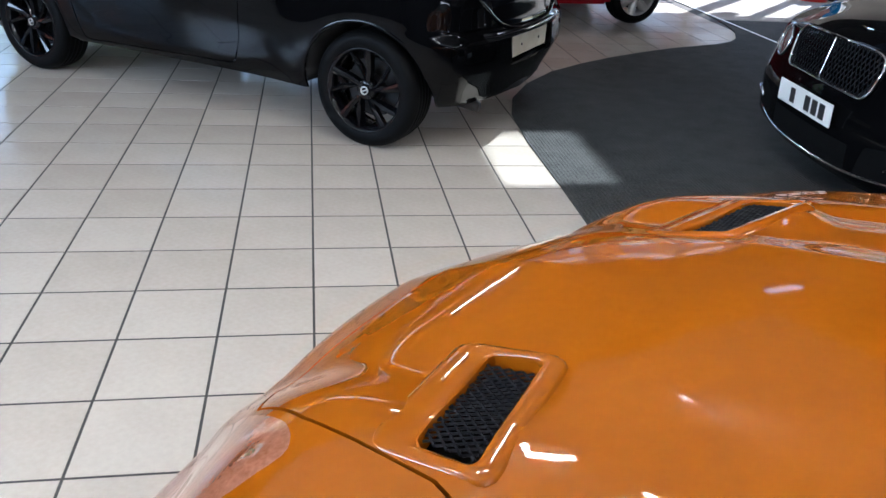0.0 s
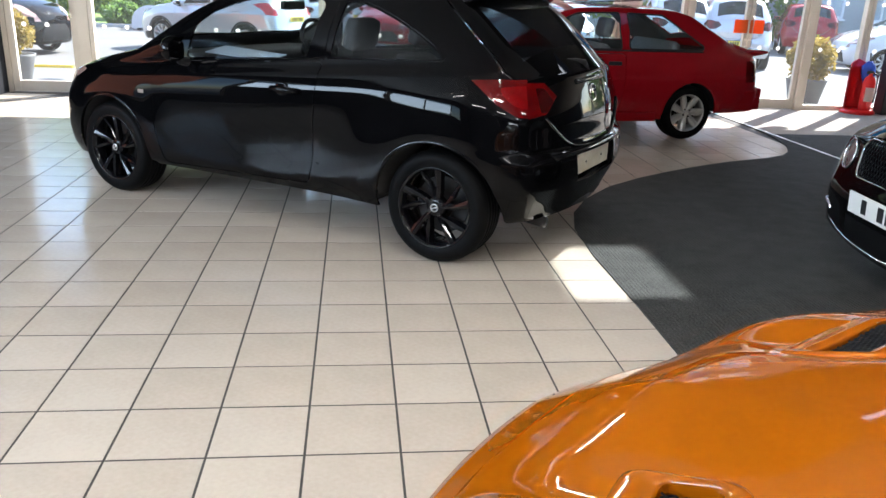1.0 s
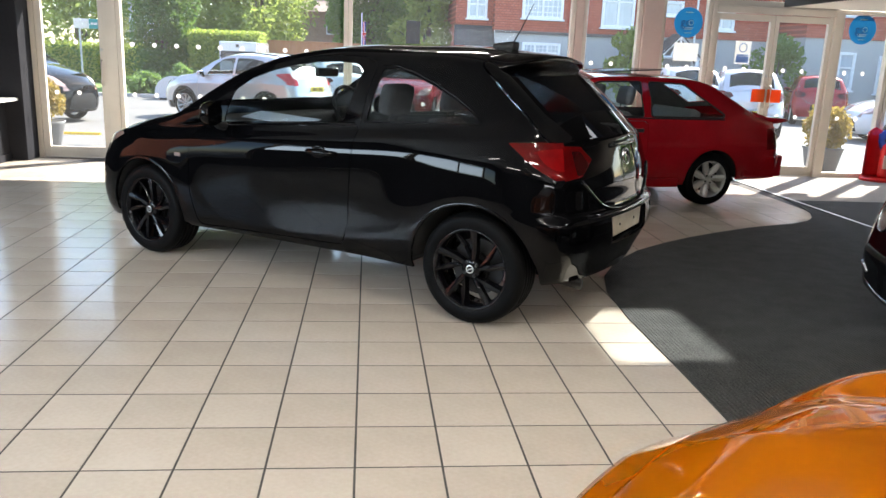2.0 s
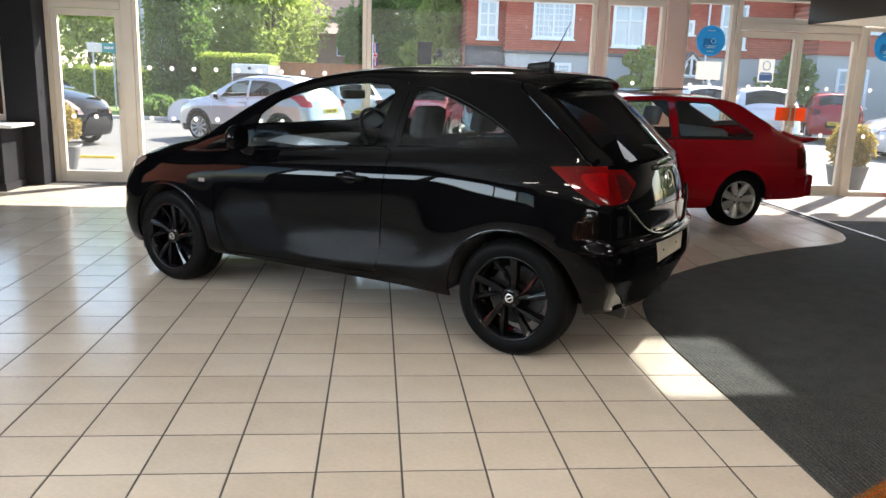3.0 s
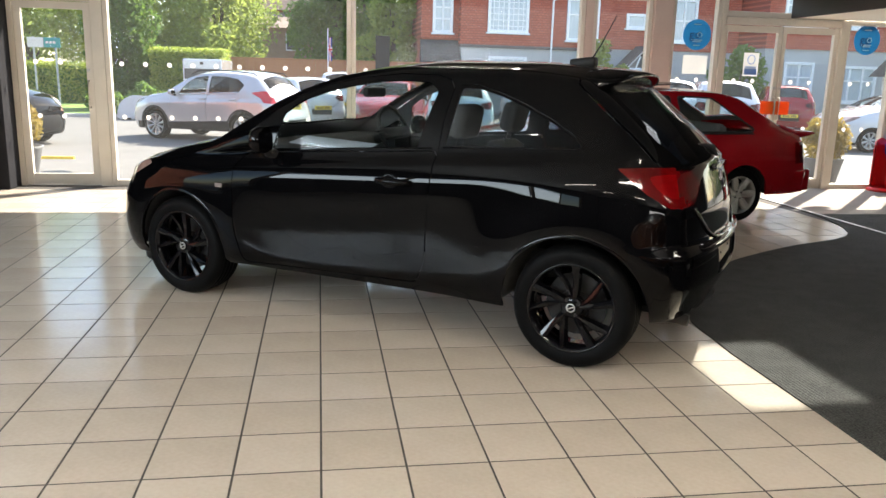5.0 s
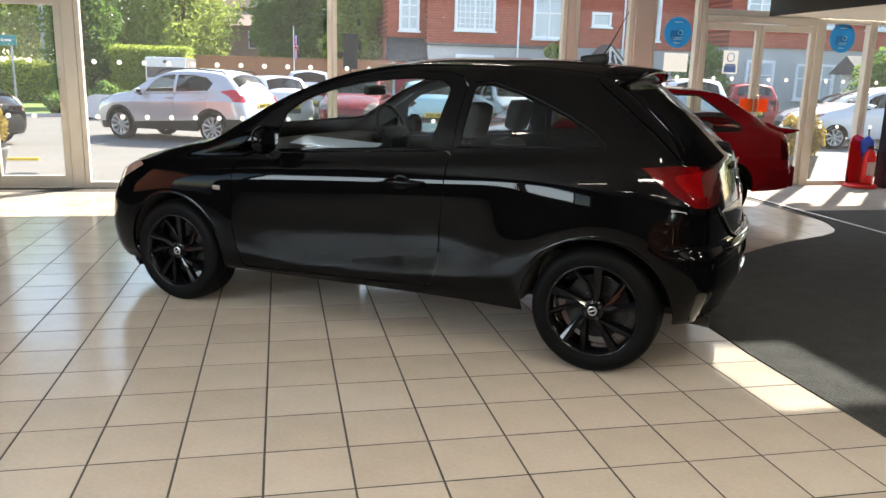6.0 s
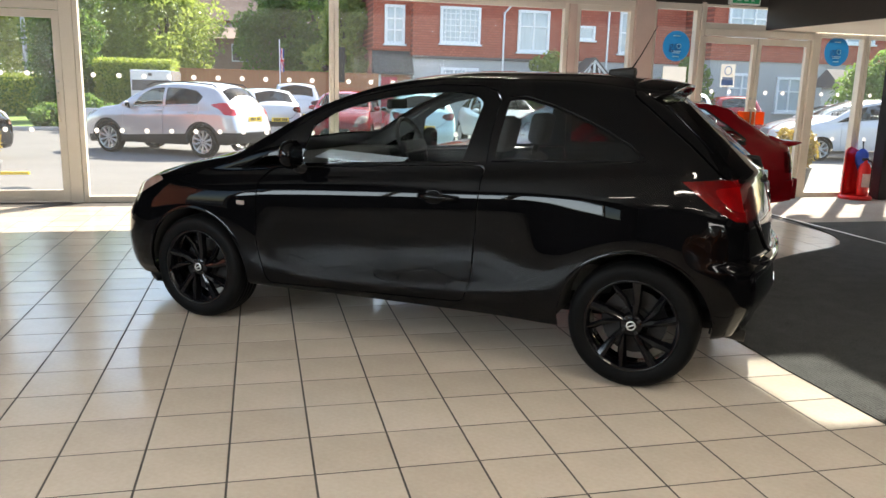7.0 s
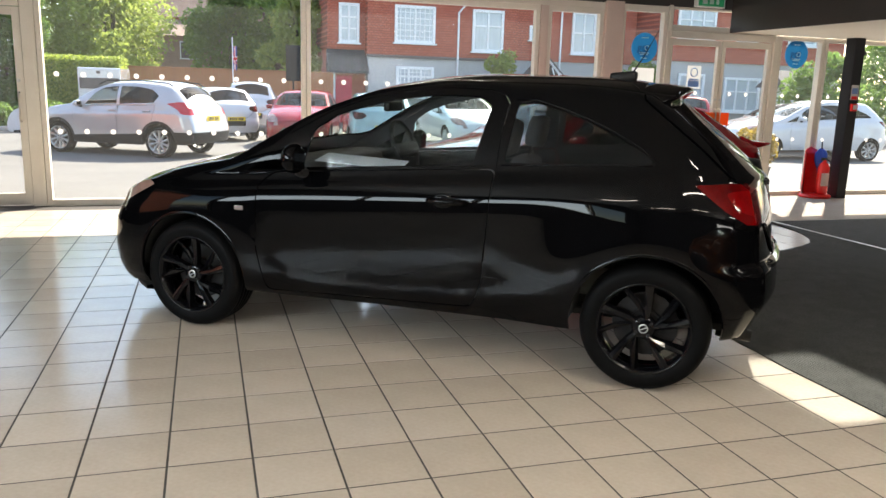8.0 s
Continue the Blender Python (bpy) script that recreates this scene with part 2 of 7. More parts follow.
def tube(pts, r, n=8, closed=False):
    return add_tube(bmesh.new(), pts, r, n, closed)


def add_lathe(bm, profile, n=32, m=None, a0=0.0, a1=2 * math.pi):
    """Turn (radius, height) pairs round the z axis."""
    full = abs(a1 - a0 - 2 * math.pi) < 1e-6
    k = n if full else n + 1
    rows = []
    for r, h in profile:
        row = []
        for j in range(k):
            t = a0 + (a1 - a0) * j / n
            p = Vector((r * math.cos(t), r * math.sin(t), h))
            row.append(bm.verts.new(m @ p if m is not None else p))
        rows.append(row)
    for A, B in zip(rows, rows[1:]):
        for j in range(n):
            bm.faces.new((A[j], A[(j + 1) % k], B[(j + 1) % k], B[j]))
    return rows


def lathe(profile, n=32, m=None, a0=0.0, a1=2 * math.pi):
    bm = bmesh.new()
    add_lathe(bm, profile, n, m, a0, a1)
    return bm


def prism(poly, z0, z1, m=None, bevel=0.0):
    """Extrude an outline in x, y from z0 to z1."""
    bm = bmesh.new()
    A = [bm.verts.new((x, y, z0)) for x, y in poly]
    B = [bm.verts.new((x, y, z1)) for x, y in poly]
    n = len(poly)
    bm.faces.new(A[::-1])
    bm.faces.new(B)
    for i in range(n):
        bm.faces.new((A[i], A[(i + 1) % n], B[(i + 1) % n], B[i]))
    bmesh.ops.recalc_face_normals(bm, faces=bm.faces)
    if bevel:
        bmesh.ops.bevel(bm, geom=list(bm.edges), offset=bevel, segments=2, affect="EDGES")
    if m is not None:
        bmesh.ops.transform(bm, matrix=m, verts=bm.verts)
    return bm


def curve(*pts):
    """Smooth curve through (x, value) pairs with no overshoot."""
    x = np.array([p[0] for p in pts], float)
    y = np.array([p[1] for p in pts], float)
    h = np.diff(x)
    s = np.diff(y) / h
    d = np.zeros_like(x)
    for i in range(1, len(x) - 1):
        if s[i - 1] * s[i] > 0:
            w1, w2 = 2 * h[i] + h[i - 1], h[i] + 2 * h[i - 1]
            d[i] = (w1 + w2) / (w1 / s[i - 1] + w2 / s[i])
    d[0], d[-1] = s[0], s[-1]

    def f(q):
        q = min(max(q, x[0]), x[-1])
        i = min(int(np.searchsorted(x, q, "right")) - 1, len(h) - 1)
        t = (q - x[i]) / h[i]
        return float((2 * t**3 - 3 * t**2 + 1) * y[i] + (t**3 - 2 * t**2 + t) * h[i] * d[i] + (-2 * t**3 + 3 * t**2) * y[i + 1] + (t**3 - t**2) * h[i] * d[i + 1])
    return f


def sstep(a, b, x):
    t = min(max((x - a) / (b - a), 0), 1)
    return t * t * (3 - 2 * t)


def rounded(poly, r, n=4):
    """Round the corners of an outline."""
    out = []
    k = len(poly)
    for i in range(k):
        p, a, b = Vector(poly[i]), Vector(poly[i - 1]), Vector(poly[(i + 1) % k])
        ra = min(r, (a - p).length * 0.45)
        rb = min(r, (b - p).length * 0.45)
        s, e = p + (a - p).normalized() * ra, p + (b - p).normalized() * rb
        for j in range(n + 1):
            t = j / n
            out.append(tuple((1 - t) ** 2 * s + 2 * t * (1 - t) * p + t * t * e))
    return out


def inside(poly, x, y):
    c = False
    j = len(poly) - 1
    for i in range(len(poly)):
        (xi, yi), (xj, yj) = poly[i], poly[j]
        if (yi > y) != (yj > y) and x < (xj - xi) * (y - yi) / (yj - yi) + xi:
            c = not c
        j = i
    return c


# ---- car builder: local x runs back from the front axle, y to the car's right, z up ----
SIDE, TOP, FRONT, REAR, AXES = 0, 1, 2, 3, {0: (0, 2), 1: (0, 1), 2: (1, 2), 3: (1, 2)}


def car_grid(P):
    """Half of a car's skin, y >= 0, as one bmesh. Each face's material index is 10 * part + region."""
    bm = bmesh.new()
    F = {k: curve(*P[k]) for k in ("top", "belt", "w", "we", "ze", "bot", "xf", "xr")}
    s0, s1 = P["top"][0][0], P["top"][-1][0]
    nu, na, nb, nc = P.get("res", (90, 22, 9, 10))
    us = [s0 + (s1 - s0) * (0.5 - 0.5 * math.cos(math.pi * (0.12 + 0.76 * i / nu))) for i in range(nu + 1)]
    lo, hi = us[0], us[-1]
    us = [s0 + (u - lo) / (hi - lo) * (s1 - s0) for u in us]
    shape = curve(*P.get("flank", ((0, 0.935), (0.08, 0.965), (0.25, 0.99), (0.45, 1.0), (0.70, 1.0), (0.78, 0.996), (0.85, 0.982), (1, 0.938))))
    crown = P.get("crown", 2.3)
    dip = curve(*P["scoop"]) if P.get("scoop") else None
    fl, rl = P.get("flen", 0.4), P.get("rlen", 0.45)

    def place(s, y, z):
        kf, kr = 1 - sstep(s0, s0 + fl, s), sstep(s1 - rl, s1, s)
        return (s + (F["xf"](z) - s0) * kf + (F["xr"](z) - s1) * kr, y, z)

    rows = []
    for s in us:
        w, we, ze, zt, zb, z0 = F["w"](s), F["we"](s), F["ze"](s), F["top"](s), F["belt"](s), F["bot"](s)
        zt = max(zt, ze)
        row = []
        for i in range(na + 1):
            t = i / na
            z = z0 + (zb - z0) * t
            y = w * shape(t)
            for c0, c1, depth, rise in P.get("creases", ()):
                zc = c0 + (c1 - c0) * (s - s0) / (s1 - s0)
                y -= depth * sstep(zc, zc + rise, z) * sstep(s0 + 0.5, s0 + 1.0, s)
            for hx, hz, amp in P.get("haunch", ()):
                rr = math.hypot(s - hx, z - hz)
                y += amp * math.exp(-((rr - 0.36) / (0.10 if rr < 0.36 else P.get("haunch_reach", 0.17))) ** 2) * (1 if z > hz - 0.05 else 0.3)
            if "tuck" in P:
                y -= 0.34 * max(0.0, P["tuck"] - z) * sstep(2.58, 2.76, s)
            if dip:
                k = sstep(0.30, 0.62, s) * (1 - sstep(1.75, 2.1, s))
                y -= 0.006 * k * sstep(dip(s) - 0.04, dip(s) + 0.03, z) * (1 - sstep(dip(s) + 0.04, dip(s) + 0.36, z))
            row.append(place(s, y, z))
        ys, zs = row[-1][1], row[-1][2]
        for i in range(1, nb + 1):
            t = i / nb
            row.append(place(s, ys + (we - ys) * t + 0.022 * math.sin(math.pi * t) * min(1, (ze - zb) / 0.2), zs + (ze - zs) * t))
        for i in range(1, nc + 1):
            t = i / nc
            y = we * (1 - t)
            z = ze + (zt - ze) * (1 - (y / we) ** crown)
            if "hood" in P:
                z += P["hood"](s, abs(y))
            row.append(place(s, y, z))
        rows.append([bm.verts.new(p) for p in row])
    n = len(rows[0])
    for A, B in zip(rows, rows[1:]):
        for j in range(n - 1):
            f = bm.faces.new((A[j], B[j], B[j + 1], A[j + 1]))
            f.material_index = SIDE if j < na + nb else TOP
    for row, region, bulge, sgn in ((rows[0], FRONT, P["fbulge"], -1), (rows[-1], REAR, P["rbulge"], 1)):
        cols = [[v] for v in row[:na + nb + 1]]
        m = na + nb
        for j, c in enumerate(cols):
            v = row[j].co.copy()
            for i in range(1, nc + 1):
                t = i / nc
                if j == m:
                    c.append(row[m + i])
                    row[m + i].co.x += sgn * bulge * (1 - (1 - t) ** 2.2)
                else:
                    c.append(bm.verts.new((v.x + sgn * bulge * (1 - (1 - t) ** 2.2), v.y * (1 - t), v.z)))
        for A, B in zip(cols, cols[1:]):
            for i in range(nc):
                q = (A[i], A[i + 1], B[i + 1], B[i])
                f = bm.faces.new(q if sgn > 0 else q[::-1])
                f.material_index = region
    # ease the bulge of the two ends into the skin behind them
    for k, sgn, bulge in ((0, -1, P["fbulge"]), (1, 1, P["rbulge"])):
        ln = 0.35
        for i, row in enumerate(rows):
            if i in (0, len(rows) - 1):
                continue
            dist = (us[i] - s0) if k == 0 else (s1 - us[i])
            if dist < ln:
                for q in range(1, nc + 1):
                    t = q / nc
                    row[na + nb + q].co.x += sgn * bulge * (1 - (1 - t) ** 2.2) * (1 - dist / ln) ** 1.0
    bmesh.ops.recalc_face_normals(bm, faces=bm.faces)
    return bm


def carve(bm, poly, regions, code, only=0):
    """Cut an outline through the faces of some regions and give what lies inside to part `code`."""
    ax = AXES[regions[0]]
    third = ({0, 1, 2} - set(ax)).pop()
    n = len(poly)

    def ok(f):
        return f.material_index % 10 in regions and f.material_index // 10 == only
    for i in range(n):
        p, q = poly[i], poly[(i + 1) % n]
        d = (q[0] - p[0], q[1] - p[1])
        if abs(d[0]) + abs(d[1]) < 1e-6:
            continue
        x0, x1, y0, y1 = min(p[0], q[0]) - 0.002, max(p[0], q[0]) + 0.002, min(p[1], q[1]) - 0.002, max(p[1], q[1]) + 0.002
        faces = []
        for f in bm.faces:
            if not ok(f):
                continue
            a = [v.co[ax[0]] for v in f.verts]
            if max(a) < x0 or min(a) > x1:
                continue
            b = [v.co[ax[1]] for v in f.verts]
            if max(b) < y0 or min(b) > y1:
                continue
            faces.append(f)
        if not faces:
            continue
        co, no = [0, 0, 0], [0, 0, 0]
        co[ax[0]], co[ax[1]] = p
        no[ax[0]], no[ax[1]] = -d[1], d[0]
        geom = faces + list({e for f in faces for e in f.edges}) + list({v for f in faces for v in f.verts})
        bmesh.ops.bisect_plane(bm, geom=geom, plane_co=co, plane_no=no, dist=1e-5)
    for f in bm.faces:
        if ok(f):
            c = f.calc_center_median()
            if inside(poly, c[ax[0]], c[ax[1]]):
                f.material_index = 10 * code + f.material_index % 10


def extract(bm, code, sides):
    """The faces of one part: sides 1 = the right, -1 = the left, 0 = both joined."""
    out = bmesh.new()
    for sg in ((1, -1) if sides == 0 else (sides,)):
        made = {}
        for f in bm.faces:
            if f.material_index // 10 != code:
                continue
            vs = []
            for v in f.verts:
                if v not in made:
                    made[v] = out.verts.new((v.co.x, sg * v.co.y, v.co.z))
                vs.append(made[v])
            try:
                out.faces.new(vs if sg > 0 else vs[::-1])
            except ValueError:
                pass
    if sides == 0:
        bmesh.ops.remove_doubles(out, verts=[v for v in out.verts if abs(v.co.y) < 1e-4], dist=2e-4)
    return out


def thick(ob, t, offset=-1.0, inner=None):
    md = ob.modifiers.new("thickness", "SOLIDIFY")
    md.thickness, md.offset = t, offset
    if inner is not None:
        ob.data.materials.append(inner)
        md.material_offset = 1
        md.material_offset_rim = 0
    return ob


def shell(bm, t):
    """Give a sheet thickness: an inner skin and crisp rims with vertices of their own."""
    bm.normal_update()
    faces, rim = list(bm.faces), [e for e in bm.edges if len(e.link_faces) == 1]
    inner = {v: bm.verts.new(v.co - v.normal * t) for v in list(bm.verts)}
    jobs = [(e.verts[0].co.copy(), e.verts[1].co.copy(), inner[e.verts[0]].co.copy(), inner[e.verts[1]].co.copy()) for e in rim]
    for f in faces:
        bm.faces.new([inner[v] for v in reversed(f.verts)]).material_index = 1
    for a, b, c, d in jobs:
        bm.faces.new([bm.verts.new(p) for p in (a, b, d, c)])
    return bm


def skin_y(bm_tree, x, z):
    """Half width of a car's skin at a place in side view."""
    hit = bm_tree.ray_cast(Vector((x, 3, z)), Vector((0, -1, 0)))
    return hit[0].y if hit[0] else None


def wheel(parent, m, R, rim, width, spokes, alloy, cap=SILVERALLOY, twist=0.0, res=48, name="wheel"):
    """A wheel whose outer face looks along +z of m."""
    w = part(name, lathe([(rim * 0.98, -width * 0.75), (rim * 0.93, -width * 0.7), (rim * 0.92, -0.02), (rim * 0.985, 0.012), (rim * 1.02, 0.014), (rim * 1.02, 0.004)], res), alloy, parent, smooth=True, m=m)
    h = width / 2
    prof = [(rim * 1.0, 0.006), (rim * 1.05, 0.014), (R * 0.86, 0.016), (R * 0.93, 0.010), (R * 0.975, -0.008), (R * 0.995, -0.03)]
    for g in (0.25, 0.42, 0.58, 0.75):
        prof += [(R, -width * g + 0.008), (R * 0.985, -width * g + 0.006), (R * 0.985, -width * g - 0.006), (R, -width * g - 0.008)]
    prof += [(R * 0.985, -width + 0.01), (R * 0.93, -width - 0.006), (rim * 1.0, -width + 0.005)]
    part("tyre", lathe(prof, res + 16), RUBBER, w, "black rubber tyre", smooth=True)
    part("brake_disc", lathe([(0.001, -0.075), (rim * 0.35, -0.07), (rim * 0.36, -0.09), (rim * 0.72, -0.09), (rim * 0.72, -0.105), (0.001, -0.105)], res // 2), STEEL, w, "grey steel brake disc")
    kind, count = spokes
    for i in range(count):
        a = 2 * math.pi * i / count + 0.3
        bm = bmesh.new()
        if kind == "blade":
            outlines = [[(0.032, -0.016), (rim * 0.5, -0.022 - twist), (rim * 0.93, -0.03 - twist * 1.2), (rim * 0.95, 0.022 - twist), (rim * 0.5, 0.012), (0.032, 0.016)]]
        elif kind == "swirl":
            outlines = [
                [(0.03, -0.018), (rim * 0.42, -0.026), (rim * 0.96, -0.030), (rim * 0.965, 0.010), (rim * 0.55, 0.000), (0.03, 0.012)],
                [(0.05, 0.004), (rim * 0.50, 0.046), (rim * 0.90, 0.112), (rim * 0.93, 0.096), (rim * 0.60, 0.028), (0.05, -0.006)][::-1]]
        elif kind == "split":
            outlines = [
                [(0.03, -0.018), (rim * 0.5, -0.024), (rim * 0.96, -0.040), (rim * 0.965, 0.010), (rim * 0.5, 0.010), (0.03, 0.012)],
                [(0.035, 0.002), (rim * 0.50, 0.030), (rim * 0.93, 0.088), (rim * 0.95, 0.062), (rim * 0.55, 0.014), (0.035, -0.01)][::-1]]
        else:
            outlines = [[(0.03, -0.012), (rim * 0.95, -0.016), (rim * 0.95, 0.016), (0.03, 0.012)]]
        for o in outlines:
            n = len(o)
            dish = lambda x: -0.016 + 0.020 * (x / rim) ** 2
            T = [bm.verts.new((x, y, dish(x) + (0.0 if k in (0, n - 1) else 0.0))) for k, (x, y) in enumerate(o)]
            B = [bm.verts.new((x, y * 1.25, dish(x) - 0.03)) for x, y in o]
            ctr = [bm.verts.new((x, y, dish(x) + 0.009)) for x, y in ((o[0][0], (o[0][1] + o[-1][1]) / 2), (o[1][0], (o[1][1] + o[-2][1]) / 2), (o[2][0], (o[2][1] + o[-3][1]) / 2))] if n == 6 else None
            if ctr:
                for k in range(2):
                    bm.faces.new((T[k], T[k + 1], ctr[k + 1], ctr[k]))
                    bm.faces.new((ctr[k], ctr[k + 1], T[n - 2 - k], T[n - 1 - k]))
                bm.faces.new((T[2], T[3], ctr[2]))
            else:
                bm.faces.new(T)
            for k in range(n):
                bm.faces.new((T[k], B[k], B[(k + 1) % n], T[(k + 1) % n]))
        bmesh.ops.recalc_face_normals(bm, faces=bm.faces)
        part("spoke", bm, alloy, w, m=pose(0, 0, 0, 0, 0, math.degrees(a)))
    part("hub", lathe([(0.055, -0.06), (0.055, -0.016), (0.046, -0.008), (0.03, -0.006)], 24), alloy, w, smooth=True)
    hc = part("hub_cap", lathe([(0.028, -0.008), (0.027, 0.0), (0.001, 0.002)], 20), alloy, w, "small round centre cap")
    part("emblem", tube([(0.020 * math.cos(t), 0.020 * math.sin(t), 0.003) for t in (2 * math.pi * i / 14 for i in range(14))], 0.0032, 5, True), cap, hc)
    part("emblem_bar", box(-0.016, -0.0025, 0.001, 0.016, 0.0025, 0.0045), cap, hc, m=pose(0, 0, 0, 0, 0, 25))
    for i in range(4):
        a = 2 * math.pi * i / 4 + 0.6
        part("wheel_nut", lathe([(0.009, -0.012), (0.009, 0.0), (0.001, 0.0)], 6), STEEL if alloy is not SILVERALLOY else INK, w, m=pose(0.041 * math.cos(a), 0.041 * math.sin(a), 0))
    return w


PLATE_BARS = ((-0.19, 0.04), (-0.135, 0.04), (-0.08, 0.04), (-0.025, 0.04), (0.065, 0.04), (0.12, 0.04), (0.175, 0.04))


def plate(parent, m, material, w=0.52, h=0.111, bars=PLATE_BARS):
    """A number plate facing +z of m, with plain bars for its characters."""
    p = part("number_plate", box(-w / 2, -h / 2, 0, w / 2, h / 2, 0.008, bevel=0.003), material, parent, m=m)
    for x, bw in bars:
        part("character_bar", box((x - bw / 2 + 0.006) * w / 0.52, -h * 0.33, 0.008, (x + bw / 2) * w / 0.52, h * 0.33, 0.0105), INK, p)
    return p


def seat(parent, x, y, z, cloth=CLOTH, w=0.5, rest=True):
    s = part("seat", box(-0.25, -w / 2, 0, 0.25, w / 2, 0.16, bevel=0.05), cloth, parent, smooth=True, m=pose(x, y, z))
    bk = bmesh.new()
    add_box(bk, -0.07, -w / 2, 0, 0.07, w / 2, 0.56, bevel=0.06)
    for v in bk.verts:
        if v.co.z > 0.35:
            v.co.y *= 0.8
    part("backrest", bk, cloth, s, smooth=True, m=pose(0.24, 0, 0.10, 0, 16))
    if rest:
        part("headrest", box(-0.05, -0.13, 0, 0.05, 0.13, 0.19, bevel=0.045), cloth, s, smooth=True, m=pose(0.42, 0, 0.70, 0, 12))
        for q in (-0.05, 0.05):
            part("headrest_post", tube([(0.39, q, 0.60), (0.425, q, 0.74)], 0.006, 6), STEEL, s)
    return s


def car(name, m, P, label, group=""):
    """Build one car: skin, glass, lamps, wheels, cabin."""
    C = empty(name, m, label, "car", group)
    bm = car_grid(P)
    from mathutils.bvhtree import BVHTree
    tree = BVHTree.FromBMesh(bm)
    wb, R, paint = P["wb"], P["R"], P["paint"]
    ra = P.get("arch", R + 0.045)
    for xh in (0, wb):
        ring = [(xh + ra * math.cos(t), R + ra * math.sin(t)) for t in (2 * math.pi * i / 40 for i in range(40))]
        carve(bm, ring, (SIDE,), 99)
    kinds = {}
    for code, (pname, regions, poly, material, label2, mode) in enumerate(P["cuts"], start=1):
        if pname in kinds:
            k = kinds[pname][0]
        else:
            k = code
            kinds[pname] = (code, material, label2, mode)
        carve(bm, poly, regions, k)
    inner = P.get("inner", TRIM)
    body = part("body", shell(extract(bm, 0, 0), 0.012), [paint, inner], C, smooth=True)
    made = {"body": body}
    for pname, (k, material, label2, mode) in kinds.items():
        if pname == "gap":
            continue
        for sg in ((0,) if mode == 0 else (1, -1)):
            b2 = extract(bm, k, sg)
            if not b2.faces:
                b2.free()
                continue
            is_glass = material in (CARGLASS, DARKGLASS, TINTGLASS, CORNERGLASS)
            ob = part(pname, shell(b2, 0.004 if is_glass else 0.012), [material, material if is_glass else inner], C, label2, smooth=True)
            if is_glass:
                ob.visible_shadow = False
            made[(pname, sg)] = ob
    # arch lips and liners
    lw = P.get("lip_width", 0.018)
    for xh in (0, wb):
        for sg in (1, -1):
            bl, prev, well = bmesh.new(), None, []
            lip = bmesh.new()
            lrows = []
            for i in range(29):
                t = math.radians(2 + 176 * i / 28)
                x, z = xh + ra * math.cos(t), R + ra * math.sin(t)
                y = skin_y(tree, x, z) or P["w"][4][1]
                y2 = skin_y(tree, xh + (ra + lw) * math.cos(t), R + (ra + lw) * math.sin(t)) or y
                row = [bl.verts.new((x, sg * (y - 0.004), z)), bl.verts.new((x, sg * (y - 0.30), z))]
                if prev:
                    bl.faces.new((prev[0], prev[1], row[1], row[0]))
                prev = row
                well.append(row[1])
                lrows.append([lip.verts.new(p) for p in (
                    (x, sg * (y - 0.02), z), (x, sg * (y + 0.003), z),
                    (xh + (ra + 0.007) * math.cos(t), sg * (y + 0.004), R + (ra + 0.007) * math.sin(t)),
                    (xh + (ra + lw) * math.cos(t), sg * (y2 - 0.001), R + (ra + lw) * math.sin(t)))])
            for A, B in zip(lrows, lrows[1:]):
                for j in range(3):
                    lip.faces.new((A[j], B[j], B[j + 1], A[j + 1]))
            bl.faces.new(well)
            part("arch_liner", bl, LINER, C)
            part("arch_lip", lip, P.get("lip", paint), C, smooth=True)
    tr = P["track"]
    for xh in (0, wb):
        for sg in (1, -1):
            wm = pose(xh, sg * tr, R, -90 if sg > 0 else 90, 0, 0)
            wheel(C, wm, R, P["rim"], P["tw"], P["spokes"], P["alloy"], twist=P.get("twist", 0.0))
    zb = P["bot"][len(P["bot"]) // 2][1]
    part("underbody", box(-ra - 0.15, -0.6, zb + 0.01, wb + ra + 0.1, 0.6, zb + 0.05, bevel=0.01), PLASTIC, C)
    fl = bmesh.new()
    add_box(fl, ra + 0.03, -P["w"][4][1] + 0.05, zb + 0.02, wb - ra - 0.03, P["w"][4][1] - 0.05, zb + 0.09)
    part("floor_pan", fl, TRIM, C)
    # cabin
    cx, cz, cw = P["cabin"]
    for sg in (1, -1):
        seat(C, cx, sg * 0.36, cz, P.get("cloth", CLOTH))
    seat(C, cx + 0.85, 0.0, cz + 0.03, P.get("cloth", CLOTH), w=2 * cw - 0.1, rest=False)
    dash = bmesh.new()
    add_box(dash, -0.2, -cw + 0.02, -0.25, 0.2, cw - 0.02, 0.05, bevel=0.05)
    part("dashboard", dash, TRIM, C, smooth=True, m=pose(cx - 0.78, 0, P["dash"] - 0.05))
    st = P.get("steer", 1)
    ring = [(0, 0.18 * math.cos(t), 0.18 * math.sin(t)) for t in (2 * math.pi * i / 28 for i in range(28))]
    sw = part("steering_wheel", tube(ring, 0.015, 8, True), PLASTIC, C, smooth=True, m=pose(cx - 0.44, st * 0.36, P["dash"] + 0.03, 0, -22))
    part("steering_boss", box(-0.02, -0.17, -0.045, 0.03, 0.17, 0.03, bevel=0.015), PLASTIC, sw, smooth=True)
    part("steering_column", tube([(-0.3, 0, 0.0), (0, 0, 0)], 0.035, 10), PLASTIC, sw)
    part("rear_view_mirror", box(-0.02, -0.11, -0.03, 0.02, 0.11, 0.03, bevel=0.015), PLASTIC, C, smooth=True, m=pose(P["mir"][0], 0.0, P["mir"][1]))
    # door mirrors
    mx, my, mz = P["mirror"]
    mk = P.get("mirror_size", (0.085, 0.10, 0.066))
